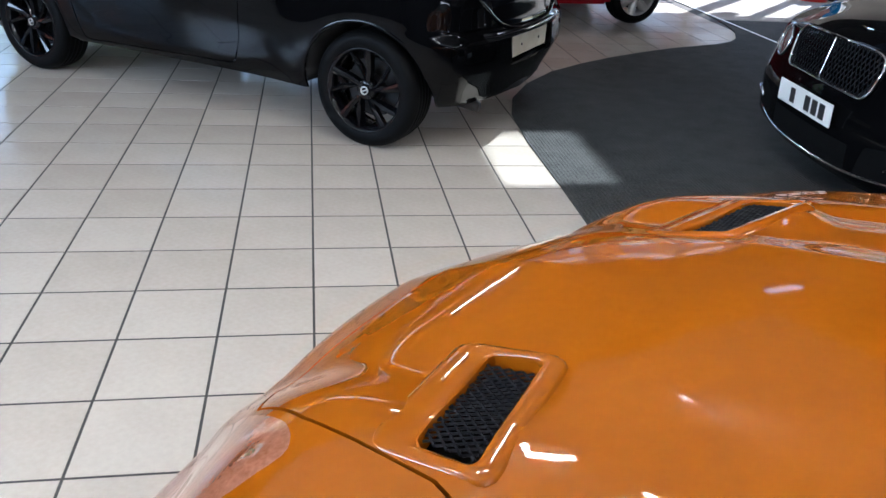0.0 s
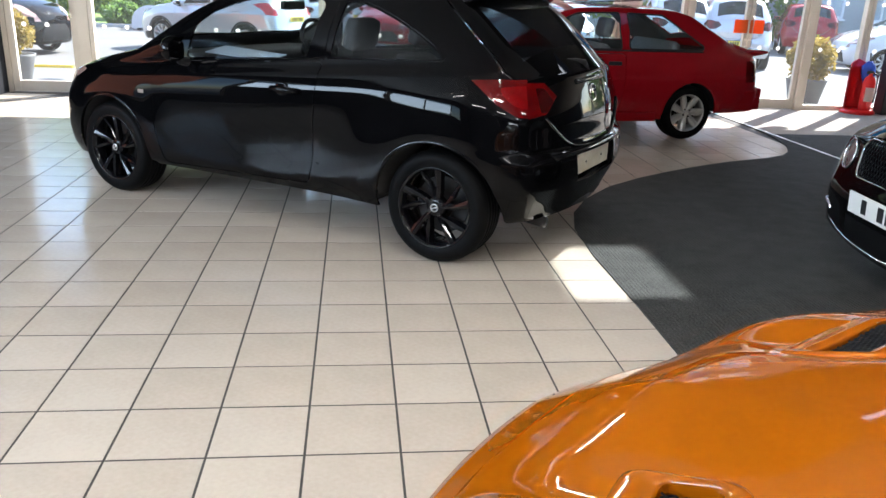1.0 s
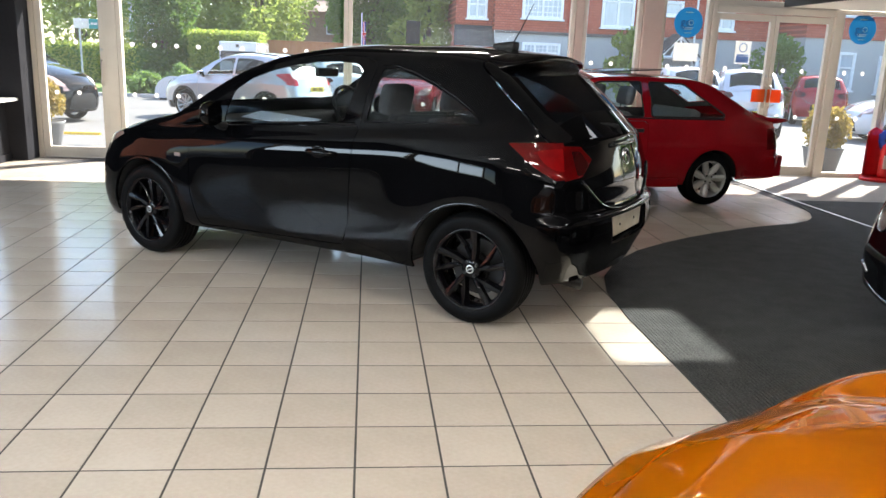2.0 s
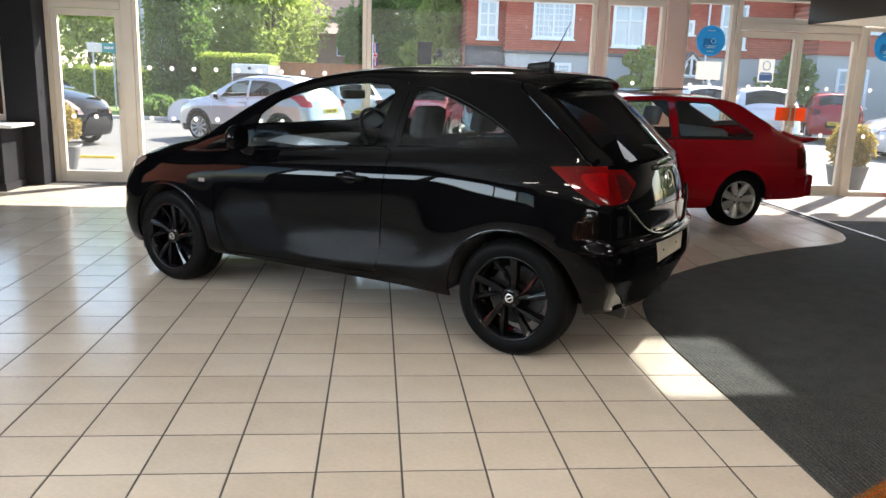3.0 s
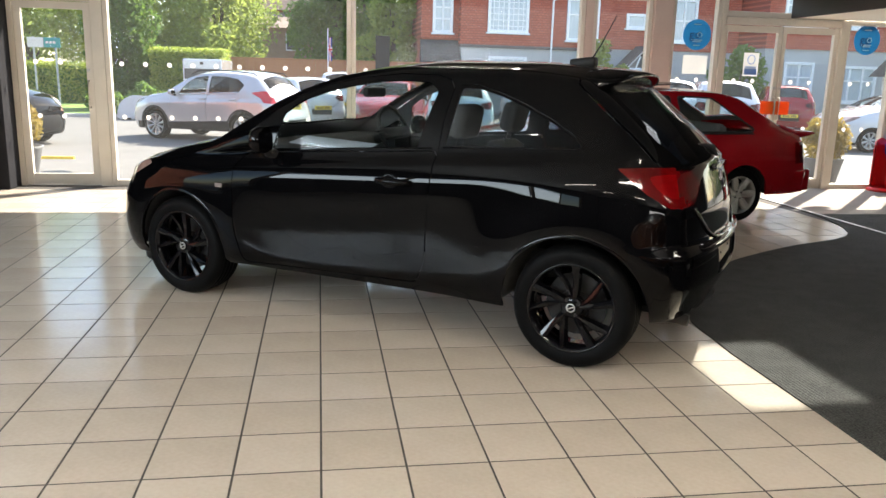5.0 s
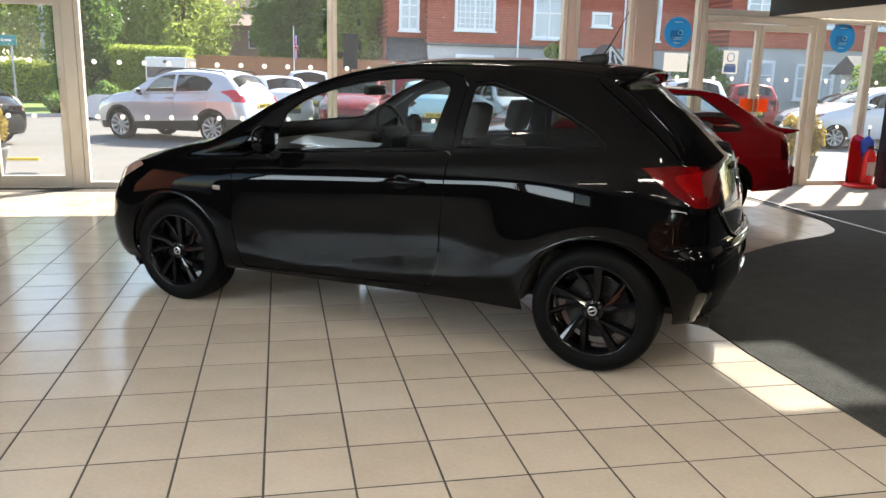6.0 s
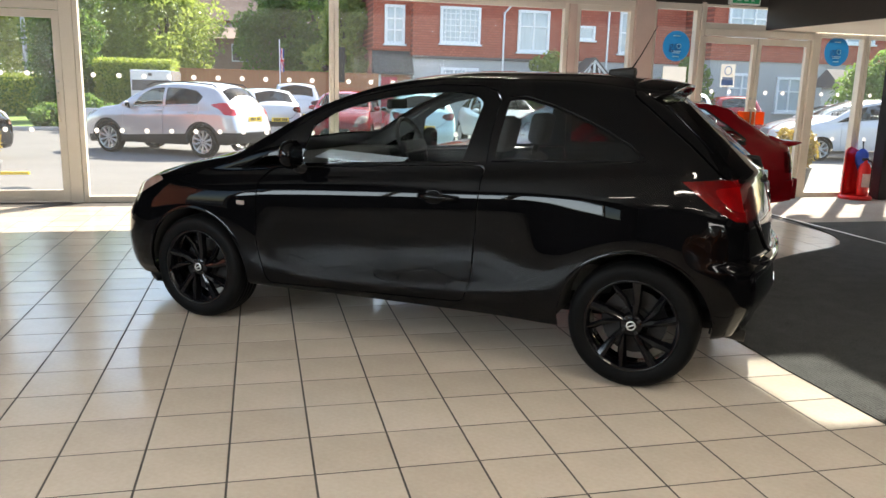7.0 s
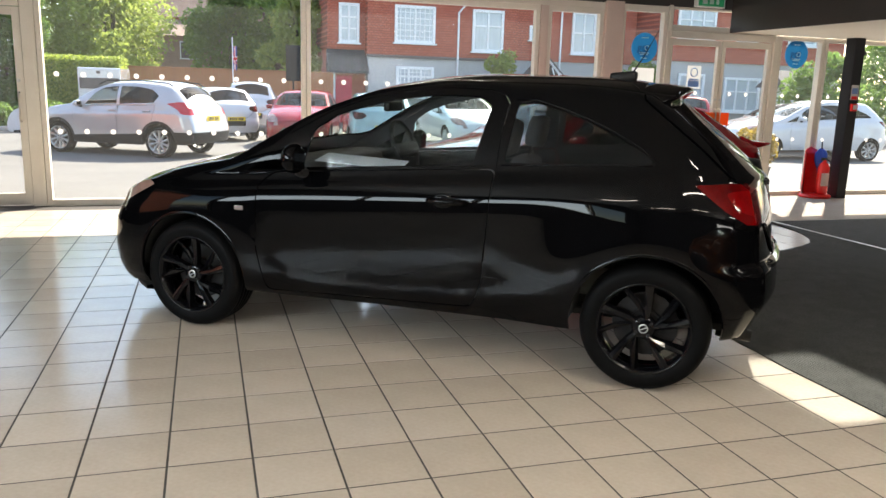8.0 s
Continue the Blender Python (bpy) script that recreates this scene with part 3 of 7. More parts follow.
    for sg in (1, -1):
        hb = bmesh.new()
        bmesh.ops.create_uvsphere(hb, u_segments=20, v_segments=12, radius=1.0)
        for v in hb.verts:
            x, y, z = v.co
            out = 1 + 0.25 * sg * y
            v.co = (min(mk[0] * x, mk[0] * 0.54), mk[1] * y, mk[2] * (1.0 if z > 0 else 0.88) * z * abs(z) ** -0.25 * (1.12 - 0.12 * out) if abs(z) > 0.001 else 0.0)
        h = part("door_mirror", hb, paint if P.get("mpaint", True) else PLASTIC, C, smooth=True, m=pose(mx, sg * (my + 0.085), mz))
        part("mirror_glass", box(mk[0] * 0.547, -mk[1] * 0.75, -mk[2] * 0.64, mk[0] * 0.547 + 0.003, mk[1] * 0.70, mk[2] * 0.61, bevel=0.001), BLACKPAINT, h)
        part("mirror_arm", tube([(0, -sg * 0.12, -mk[2]), (0, -sg * 0.06, -mk[2] * 0.9), (0, -sg * 0.02, -mk[2] * 0.5)], [0.03, 0.024, 0.02], 8), PLASTIC, h)
    bm.free()
    return C, tree, made


def aim(front, heading):
    """Pose of a car whose front axle centre stands over `front` and which faces `heading`."""
    return pose(front[0], front[1], front[2] if len(front) > 2 else 0, 0, 0, math.degrees(math.atan2(-heading[1], -heading[0])))

# ---- showroom ----
WY = 7.05          # inner face of the glazed front
TILE_P = 0.305


def structure(name, bm, material, label, category, smooth=False):
    return tagged(part(name, bm, material, None, label, smooth), label, category, "", "structure")


floor = structure("floor", box(-5.2, -8.0, -0.30, 14.0, 7.12, -0.0014), GROUT, "dark grouted bed under the cream floor tiles", "floor")
EDGE = [(1.80, -8.0), (1.80, -0.4), (1.81, 0.3), (1.81, 1.0), (1.84, 1.5), (1.93, 1.85), (2.12, 2.22), (2.41, 2.59), (2.75, 2.88), (3.07, 3.11), (3.42, 3.33), (3.78, 3.53), (4.08, 3.66),
        (4.34, 3.77), (4.55, 3.90), (4.70, 4.08), (4.83, 4.34), (4.93, 4.70), (4.99, 5.1), (5.02, 5.55), (5.02, 7.0)]
carpet = structure("carpet", prism(EDGE + [(5.03, 7.0), (5.03, -8.0)], -0.005, 0.007), CARPET, "charcoal carpet with a curved edge against the cream tiles", "carpet")
structure("carpet_east", prism([(5.055, -8.0), (14.0, -8.0), (14.0, 5.05), (5.055, 5.05)], -0.005, 0.006), CARPET, "charcoal carpet along the entrance side", "carpet")
matting = structure("entrance_matting", prism([(5.055, 5.055), (14.0, 5.055), (14.0, 7.0), (5.055, 7.0)], -0.005, 0.006), MATTING, "pale brown-grey entrance matting inside the double doors", "carpet")
structure("threshold_strip", box(5.03, -8.0, -0.004, 5.055, 7.0, 0.010, bevel=0.002), SILVERALLOY, "thin metal strip joining two pieces of carpet", "trim")

# front glazing
FR0, FR1 = WY - 0.05, WY + 0.05


def glazed(name, x0, x1, z0, z1, label, posts=(), bars=(), fw=0.05, y=WY, mat=FRAME):
    """A window: frame of stiles and rails, inner bars, and a pane."""
    W = empty(name, pose(0, y, 0), label, "window", kind="structure")
    part("window_frame", box(x0, -0.05, z0, x0 + fw, 0.05, z1, bevel=0.004), mat, W)
    part("window_frame", box(x1 - fw, -0.05, z0, x1, 0.05, z1, bevel=0.004), mat, W)
    part("window_frame", box(x0 + fw, -0.045, z0, x1 - fw, 0.045, z0 + 0.07, bevel=0.004), mat, W)
    part("window_frame", box(x0 + fw, -0.045, z1 - 0.06, x1 - fw, 0.045, z1, bevel=0.004), mat, W)
    for b in bars:
        part("transom", box(x0 + fw, -0.04, b - 0.03, x1 - fw, 0.04, b + 0.03, bevel=0.004), mat, W)
    pane = part("pane", box(x0 + fw - 0.01, -0.004, z0 + 0.06, x1 - fw + 0.01, 0.004, z1 - 0.05), GLASS, W)
    pane.visible_shadow = False
    return W


HEAD = 2.40
glazed("window_1", -2.695, 0.075, 0.0, HEAD, "large cream-framed shop window beside the left glass door")
glazed("window_2", 0.08, 2.93, 0.0, HEAD, "large cream-framed shop window in the glazed front")
glazed("window_3", 3.04, 3.80, 0.0, HEAD, "narrow cream-framed shop window with a buff post")
glazed("window_4", 4.06, 4.715, 0.0, HEAD + 0.08, "narrow shop window carrying a round blue sticker")
glazed("window_5", 6.475, 7.24, 0.0, 2.2, "narrow shop window carrying a round blue sticker")
glazed("window_6", 7.25, 10.6, 0.0, 2.2, "wide shop window behind a dark column")
glazed("window_7", 10.61, 14.0, 0.0, 2.2, "wide shop window at the end of the glazed front")
glazed("window_8", 4.77, 6.44, 2.19, 2.52, "low fanlight over the glazed double doors", fw=0.03)
structure("window_post_1", box(2.935, FR0 - 0.02, 0, 3.035, FR1, HEAD, bevel=0.004), PINKPOST, "buff painted post between two shop windows", "post")
structure("window_post_2", box(3.805, FR0 - 0.05, 0, 4.055, FR1, HEAD + 0.1, bevel=0.006), PINKPOST, "broad buff painted post in the glazed front", "post")


def glass_door(name, x0, x1, z1, handle_x, label, f=0.075):
    D = empty(name, pose(0, WY, 0), label, "door", kind="structure")
    part("door_stile", box(x0, -0.03, 0.01, x0 + f, 0.03, z1, bevel=0.004), FRAME, D)
    part("door_stile", box(x1 - f, -0.03, 0.01, x1, 0.03, z1, bevel=0.004), FRAME, D)
    part("door_rail", box(x0 + f, -0.028, 0.01, x1 - f, 0.028, 0.14, bevel=0.004), FRAME, D)
    part("door_rail", box(x0 + f, -0.028, z1 - 0.08, x1 - f, 0.028, z1, bevel=0.004), FRAME, D)
    part("pane", box(x0 + f - 0.01, -0.004, 0.13, x1 - f + 0.01, 0.004, z1 - 0.07), GLASS, D).visible_shadow = False
    part("door_handle", tube([(handle_x, -0.03, 0.9), (handle_x, -0.075, 0.92), (handle_x, -0.075, 1.18), (handle_x, -0.03, 1.2)], 0.011, 8), FRAME, D, smooth=True)
    part("door_lock", lathe([(0.001, 0), (0.018, 0.0), (0.018, 0.012), (0.001, 0.014)][::-1], 14, pose(handle_x, -0.03, 1.32, 90)), SILVERALLOY, D)
    return D


glass_door("door_1", -3.64, -2.835, 2.06, -2.89, "cream-framed single glass door, shut")
structure("door_frame_1", box(-2.83, FR0, 0, -2.70, FR1, HEAD, bevel=0.004), FRAME, "cream frame post beside the single glass door", "frame")
structure("door_frame_2", box(-3.70, FR0, 0, -3.645, FR1, HEAD, bevel=0.004), FRAME, "cream frame post against the dark wall", "frame")
structure("door_frame_3", box(-3.64, FR0, 2.07, -2.835, FR1, 2.15, bevel=0.004), FRAME, "cream rail over the single glass door", "frame")
glazed("window_9", -3.64, -2.835, 2.155, HEAD, "small fanlight over the single glass door", fw=0.03)
glass_door("door_2", 4.78, 5.585, 2.09, 5.555, "cream-framed glass door leaf with orange plate, shut", 0.055)
glass_door("door_3", 5.595, 6.38, 2.09, 5.625, "cream-framed glass door leaf with orange plate, shut", 0.055)
structure("door_frame_4", box(4.72, FR0 - 0.02, 0, 4.775, FR1, 2.5, bevel=0.004), FRAME, "cream frame post of the double doors", "frame")
structure("door_frame_5", box(6.385, FR0 - 0.02, 0, 6.47, FR1, 2.19, bevel=0.004), FRAME, "broad cream frame post of the double doors", "frame")
structure("door_frame_6", box(4.78, FR0 - 0.02, 2.10, 6.38, FR1, 2.185, bevel=0.004), FRAME, "cream rail over the double doors", "frame")
structure("front_fascia", box(-3.70, WY - 0.06, HEAD + 0.085, 5.66, WY + 0.25, 3.1), FASCIA, "brown-black band above the shop windows", "wall")
structure("front_lintel", box(-3.70, WY - 0.052, HEAD + 0.002, 4.715, WY + 0.06, HEAD + 0.08), FRAME, "cream head rail along the shop windows", "trim")

# walls, ceiling
structure("wall_west", box(-4.08, 6.68, 0, -3.705, 7.10, 3.1, bevel=0.008), GREYWALL, "dark grey painted pier beside the glass door", "wall")
structure("wall_west_low", box(-5.0, 6.13, 0, -3.905, 6.675, 0.70, bevel=0.008), GREYWALL, "dark grey low wall under a side window", "wall")
structure("window_sill", box(-5.0, 6.06, 0.704, -3.76, 6.675, 0.738, bevel=0.008), PALEWALL, "pale sill board on the low dark wall", "sill")
structure("baseboard", box(-5.0, 6.112, 0, -3.887, 6.675, 0.085, bevel=0.003), GREYWALL, "dark skirting along the low wall", "baseboard")
glazed("window_15", -5.0, -4.085, 0.742, 2.4, "cream-framed corner window above the low wall", y=6.80)
structure("wall_west_corner", box(-5.0, 6.72, 2.402, -4.085, 6.90, 3.1), GREYWALL, "dark grey wall above the corner window", "wall")
structure("wall_west_side", box(-5.2, 3.35, 0, -5.0, 7.10, 3.1), GREYWALL, "dark grey side wall of the showroom", "wall")
structure("wall_west_back", box(-5.2, -8.0, 0, -5.0, -6.2, 3.1), DARKWALL, "unseen dark wall closing the showroom", "wall")
# unseen sill, its height set to thin the window streak on the black car
structure("wall_west_sill", box(-5.2, -6.2, 0, -5.0, 0.9, 1.24), DARKWALL, "grey low wall under the side windows", "wall")
structure("wall_west_plinth", box(-5.2, 0.9, 0, -5.0, 3.35, 0.22), DARKWALL, "grey plinth under the side window", "wall")
structure("wall_west_head", box(-5.2, -6.2, 2.35, -5.0, 3.35, 3.1), DARKWALL, "grey wall above the side windows", "wall")


def side_glazed(name, y0, y1, z0, z1, label):
    W = empty(name, pose(-5.1, 0, 0), label, "window", kind="structure")
    part("window_frame", box(-0.04, y0, z0, 0.04, y0 + 0.05, z1, bevel=0.004), FRAME, W)
    part("window_frame", box(-0.04, y1 - 0.05, z0, 0.04, y1, z1, bevel=0.004), FRAME, W)
    part("window_frame", box(-0.04, y0 + 0.05, z0, 0.04, y1 - 0.05, z0 + 0.05, bevel=0.004), FRAME, W)
    part("window_frame", box(-0.04, y0 + 0.05, z1 - 0.05, 0.04, y1 - 0.05, z1, bevel=0.004), FRAME, W)
    part("pane", box(-0.004, y0 + 0.04, z0 + 0.04, 0.004, y1 - 0.04, z1 - 0.04), GLASS, W).visible_shadow = False


for k in range(4):
    side_glazed("window_%d" % (10 + k), -6.2 + 1.775 * k, -6.2 + 1.775 * (k + 1) - 0.004, 1.24, 2.35, "cream-framed side window of the showroom")
side_glazed("window_14", 0.904, 3.35, 0.22, 2.35, "tall cream-framed side window of the showroom")
structure("wall_south", box(-5.2, -8.2, 0, 14.2, -8.0, 3.1), DARKWALL, "unseen dark rear wall closing the showroom", "wall")
structure("wall_east", box(14.0, -8.0, 0, 14.2, 7.3, 3.1), DARKWALL, "dark end wall closing the showroom", "wall")
CEIL = 2.95
PANELCEIL = surface("cream_ceiling_tile", (0.60, 0.585, 0.555), (0.66, 0.645, 0.61), 3, 0.8)
RX0, RX1, RY0, RY1 = 3.88, 4.74, 2.80, 3.88
ceil = bmesh.new()
for a in ((-5.2, -8.2, 14.2, RY0), (-5.2, RY1, 14.2, WY - 0.065), (-5.2, RY0, RX0, RY1), (RX1, RY0, 14.2, RY1)):
    add_box(ceil, a[0], a[1], CEIL, a[2], a[3], CEIL + 0.35)
structure("ceiling", ceil, DARKCEIL, "dark painted ceiling with a small square rooflight", "ceiling")
structure("ceiling_panel", box(-4.995, -7.995, CEIL - 0.022, 3.55, 2.2, CEIL - 0.004), PANELCEIL, "cream suspended part of the showroom ceiling", "ceiling")
# unseen pane, added to dim the sun that falls through the opening
structure("window_rooflight", box(RX0 - 0.04, RY0 - 0.04, CEIL + 0.352, RX1 + 0.04, RY1 + 0.04, CEIL + 0.36), ROOFGLASS, "unseen tinted pane added over the rooflight to dim the sun", "window")
structure("ceiling_dropped", box(5.70, -8.0, 2.2, 14.0, WY - 0.06, 2.24), SOFFIT, "cream lowered soffit along the entrance side", "ceiling")
structure("ceiling_fascia", box(5.655, -8.0, 2.195, 5.70, WY - 0.065, CEIL), FASCIA, "dark brown fascia of the lowered soffit", "trim")


def strip_light(x, y, rz, z=CEIL - 0.024):
    S = empty("ceiling_light", pose(x, y, z, 0, 0, rz), "white strip light with a glowing diffuser under the ceiling", "ceiling light", "strip lights on the showroom ceiling")
    part("housing", box(-0.65, -0.045, -0.06, 0.65, 0.045, 0.0, bevel=0.008), PALEWALL, S)
    part("diffuser", box(-0.62, -0.03, -0.075, 0.62, 0.03, -0.061, bevel=0.004), DIFFUSER, S)


DIFFUSER = surface("glowing_diffuser", (0.8, 0.78, 0.72), rough=0.4, emit=(1.0, 0.95, 0.88), power=32.0)
for x, y in ((-2.2, -2.5), (0.8, -2.5), (4.6, -2.5), (-2.2, -5.8), (0.8, -5.8), (4.6, -5.8), (1.0, 5.2)):
    strip_light(x, y, 0, CEIL if y > 2.2 or x > 3.55 else CEIL - 0.024)
strip_light(1.35, -0.95, 90)

# ---- cars ----
def seam(line, width):
    """A thin closed outline along an open line."""
    out = []
    for k, p in enumerate(line):
        a, b = line[max(k - 1, 0)], line[min(k + 1, len(line) - 1)]
        n = Vector((-(b[1] - a[1]), b[0] - a[0])).normalized() * width
        out.append((p, (p[0] + n.x, p[1] + n.y)))
    return [a for a, b in out] + [b for a, b in out[::-1]]


CORSA = dict(
    top=((-0.74, 0.69), (-0.6, 0.79), (-0.35, 0.88), (0.0, 0.97), (0.26, 1.025), (0.5, 1.15), (0.8, 1.305), (1.05, 1.40), (1.3, 1.445), (1.6, 1.466), (1.95, 1.466), (2.35, 1.445), (2.47, 1.41), (2.67, 1.225), (2.885, 1.0)),
    belt=((-0.74, 0.655), (-0.4, 0.79), (-0.1, 0.855), (0.3, 0.895), (0.7, 0.935), (1.7, 1.012), (2.3, 1.055), (2.6, 1.06), (2.8, 1.03), (2.885, 0.965)),
    w=((-0.74, 0.58), (-0.66, 0.69), (-0.5, 0.78), (-0.25, 0.835), (0.1, 0.858), (0.8, 0.866), (2.0, 0.868), (2.35, 0.865), (2.58, 0.846), (2.73, 0.806), (2.83, 0.752), (2.885, 0.70)),
    we=((-0.74, 0.50), (-0.4, 0.66), (0.0, 0.75), (0.25, 0.765), (0.5, 0.735), (0.8, 0.68), (1.1, 0.645), (1.6, 0.625), (2.2, 0.61), (2.48, 0.595), (2.72, 0.62), (2.885, 0.63)),
    ze=((-0.74, 0.665), (-0.4, 0.82), (0.0, 0.915), (0.2, 0.955), (0.45, 1.085), (0.7, 1.225), (0.85, 1.29), (1.1, 1.365), (1.5, 1.412), (2.0, 1.41), (2.4, 1.375), (2.52, 1.31), (2.72, 1.145), (2.885, 0.985)),
    bot=((-0.74, 0.19), (-0.3, 0.215), (0.4, 0.245), (2.0, 0.262), (2.6, 0.255), (2.76, 0.238), (2.885, 0.25)), tuck=0.42, haunch=((0.0, 0.305, 0.012), (2.492, 0.305, 0.028)),
    xf=((0.15, -0.62), (0.25, -0.69), (0.4, -0.715), (0.55, -0.70), (0.7, -0.66)),
    xr=((0.2, 2.90), (0.30, 2.935), (0.40, 2.98), (0.46, 3.0), (0.58, 2.99), (0.64, 2.96), (0.78, 2.945), (0.9, 2.915), (1.0, 2.885)),
    haunch_reach=0.22,
    scoop=((0.36, 0.62), (0.44, 0.53), (0.60, 0.40), (0.80, 0.358), (1.15, 0.36), (1.5, 0.376), (1.73, 0.40), (2.0, 0.46)),
    fbulge=0.09, rbulge=0.10, wb=2.492, R=0.305, rim=0.215, arch=0.350, tw=0.19, track=0.83, spokes=("swirl", 5), twist=0.0, alloy=BLACKALLOY, paint=BLACKPAINT, res=(150, 44, 12, 14),
    creases=((0.735, 1.03, 0.020, 0.04),), cloth=GREYCLOTH, cabin=(1.25, 0.34, 0.66), dash=0.955, mir=(0.87, 1.26), mirror=(0.70, 0.825, 0.998), mirror_size=(0.060, 0.076, 0.080),
    cuts=[
        ("side_window", (SIDE,), rounded([(0.685, 0.948), (0.735, 1.148), (0.85, 1.225), (1.0, 1.277), (1.16, 1.313), (1.32, 1.337), (1.47, 1.347), (1.62, 1.341), (1.682, 1.30), (1.618, 1.016)], 0.02, 2), CARGLASS, "clear door window", 1),
        ("quarter_window", (SIDE,), rounded([(1.775, 1.034), (1.812, 1.318), (1.90, 1.322), (2.04, 1.285), (2.174, 1.238), (2.31, 1.178), (2.42, 1.118), (2.485, 1.07), (2.44, 1.062)], 0.02, 2), TINTGLASS, "swept rear quarter window", 1),
        ("front_quarter_window", (SIDE,), rounded([(0.335, 0.905), (0.60, 0.938), (0.655, 1.075), (0.48, 0.985)], 0.012, 2), CORNERGLASS, "small triangular front quarter window", 1),
        ("windscreen", (TOP,), [(0.30, -0.1), (0.98, -0.1), (1.0, 0.58), (0.40, 0.705), (0.36, 0.60)], CARGLASS, "clear windscreen", 0),
        ("rear_window", (TOP,), [(2.47, -0.1), (2.835, -0.1), (2.825, 0.55), (2.53, 0.52)], DARKGLASS, "tinted rear window", 0),
        ("headlight", (SIDE,), rounded([(-0.85, 0.62), (-0.54, 0.66), (-0.38, 0.735), (-0.25, 0.80), (-0.33, 0.832), (-0.85, 0.80)], 0.02, 2), HEADLENS, "swept headlight with a brick reflection painted into the lens", 1),
        ("headlight", (TOP,), rounded([(-0.80, 0.40), (-0.55, 0.50), (-0.40, 0.585), (-0.29, 0.675), (-0.30, 0.9), (-0.9, 0.9)], 0.02, 2), HEADLENS, "", 1),
        ("headlight", (FRONT,), [(0.42, 0.57), (0.9, 0.57), (0.9, 0.72), (0.5, 0.68)], HEADLENS, "", 1),
        ("tail_light_core", (SIDE,), rounded([(2.79, 0.955), (2.88, 0.965), (3.05, 0.945), (3.05, 0.85), (2.90, 0.855), (2.84, 0.895)], 0.03, 3), TAILCORE, "bright red heart of the tail light", 1),
        ("tail_light_block", (REAR,), rounded([(0.48, 0.88), (0.53, 0.945), (0.60, 0.95), (0.60, 0.83), (0.545, 0.83)], 0.012, 2), TAILDARK, "dark ribbed block of the tail light", 1),
        ("tail_light", (SIDE,), [(2.66, 0.985), (2.80, 0.995), (3.2, 0.975), (3.2, 0.80), (2.90, 0.815), (2.80, 0.875)], REDLENS, "red wrap-round tail light", 1),
        ("tail_light", (REAR,), [(0.44, 0.90), (0.52, 0.97), (0.9, 0.99), (0.9, 0.79), (0.56, 0.82)], REDLENS, "", 1),
        ("gap", (REAR,), [(-0.1, 0.435), (0.30, 0.435), (0.32, 0.60), (-0.1, 0.615)], PLASTIC, "", 0),
        ("gap", (REAR,), [(-0.1, 0.632), (0.28, 0.638), (0.40, 0.672), (0.52, 0.76), (0.58, 0.812), (0.586, 0.806), (0.526, 0.752), (0.405, 0.663), (0.282, 0.629), (-0.1, 0.623)], BLACKPAINT, "", 0),
        ("gap", (SIDE,), [(2.38, 1.52), (2.405, 1.355), (2.50, 1.28), (2.68, 1.14), (2.84, 1.0), (2.832, 0.996), (2.673, 1.133), (2.494, 1.273), (2.397, 1.352), (2.37, 1.52)], BLACKPAINT, "", 0),
        ("gap", (SIDE,), seam([(0.60, 1.12), (0.80, 1.236), (1.0, 1.310), (1.2, 1.352), (1.45, 1.379), (1.66, 1.376), (1.735, 1.355), (1.765, 1.315), (1.745, 1.15), (1.739, 1.008)], 0.0035), BLACKPAINT, "", 0),
        ("grille", (FRONT,), [(-0.1, 0.24), (0.45, 0.24), (0.42, 0.42), (0.3, 0.52), (-0.1, 0.52)], PLASTIC, "black lower grille", 0),
        ("door", (SIDE,), rounded([(0.49, 0.275), (0.442, 0.5), (0.442, 0.84), (0.50, 0.905), (0.68, 0.925), (1.735, 1.0), (1.70, 0.45), (1.65, 0.315)], 0.04, 3), BLACKPAINT, "glossy black door", 1),
        ("gap", (SIDE,), rounded([(0.485, 0.269), (0.436, 0.5), (0.436, 0.842), (0.498, 0.911), (0.68, 0.931), (1.741, 1.006), (1.706, 0.448), (1.654, 0.309)], 0.04, 3), BLACKPAINT, "", 1),
    ])


def stretch(P, kx, ky, kz, cuts=None, **over):
    """Another car from a first one, scaled along its three axes."""
    Q = dict(P)
    for k in ("top", "belt", "ze", "bot"):
        Q[k] = tuple((a * kx, b * kz) for a, b in P[k])
    for k in ("w", "we"):
        Q[k] = tuple((a * kx, b * ky) for a, b in P[k])
    for k in ("xf", "xr"):
        Q[k] = tuple((a * kz, b * kx) for a, b in P[k])
    Q["wb"], Q["track"] = P["wb"] * kx, P["track"] * ky
    Q["cabin"] = (P["cabin"][0] * kx, P["cabin"][1] * kz, P["cabin"][2] * ky)
    Q["dash"] = P["dash"] * kz
    Q["mir"] = (P["mir"][0] * kx, P["mir"][1] * kz)
    Q["mirror"] = (P["mirror"][0] * kx, P["mirror"][1] * ky, P["mirror"][2] * kz)
    Q["creases"] = tuple((a * kz, b * kz, c, d) for a, b, c, d in P["creases"])
    scale2 = {(0, 2): (kx, kz), (0, 1): (kx, ky), (1, 2): (ky, kz)}
    Q["cuts"] = cuts if cuts is not None else [(n, r, [(a * scale2[AXES[r[0]]][0], b * scale2[AXES[r[0]]][1]) for a, b in p], over.get("paint", mt) if mt is P["paint"] else mt, l, md) for n, r, p, mt, l, md in P["cuts"]]
    Q["res"] = (64, 18, 8, 8)
    Q["scoop"] = None
    Q.pop("mirror_size", None)
    Q.pop("haunch_reach", None)
    Q.pop("tuck", None)
    Q.update(over)
    return Q


CD = Vector((-0.81267, 0.58272, 0))
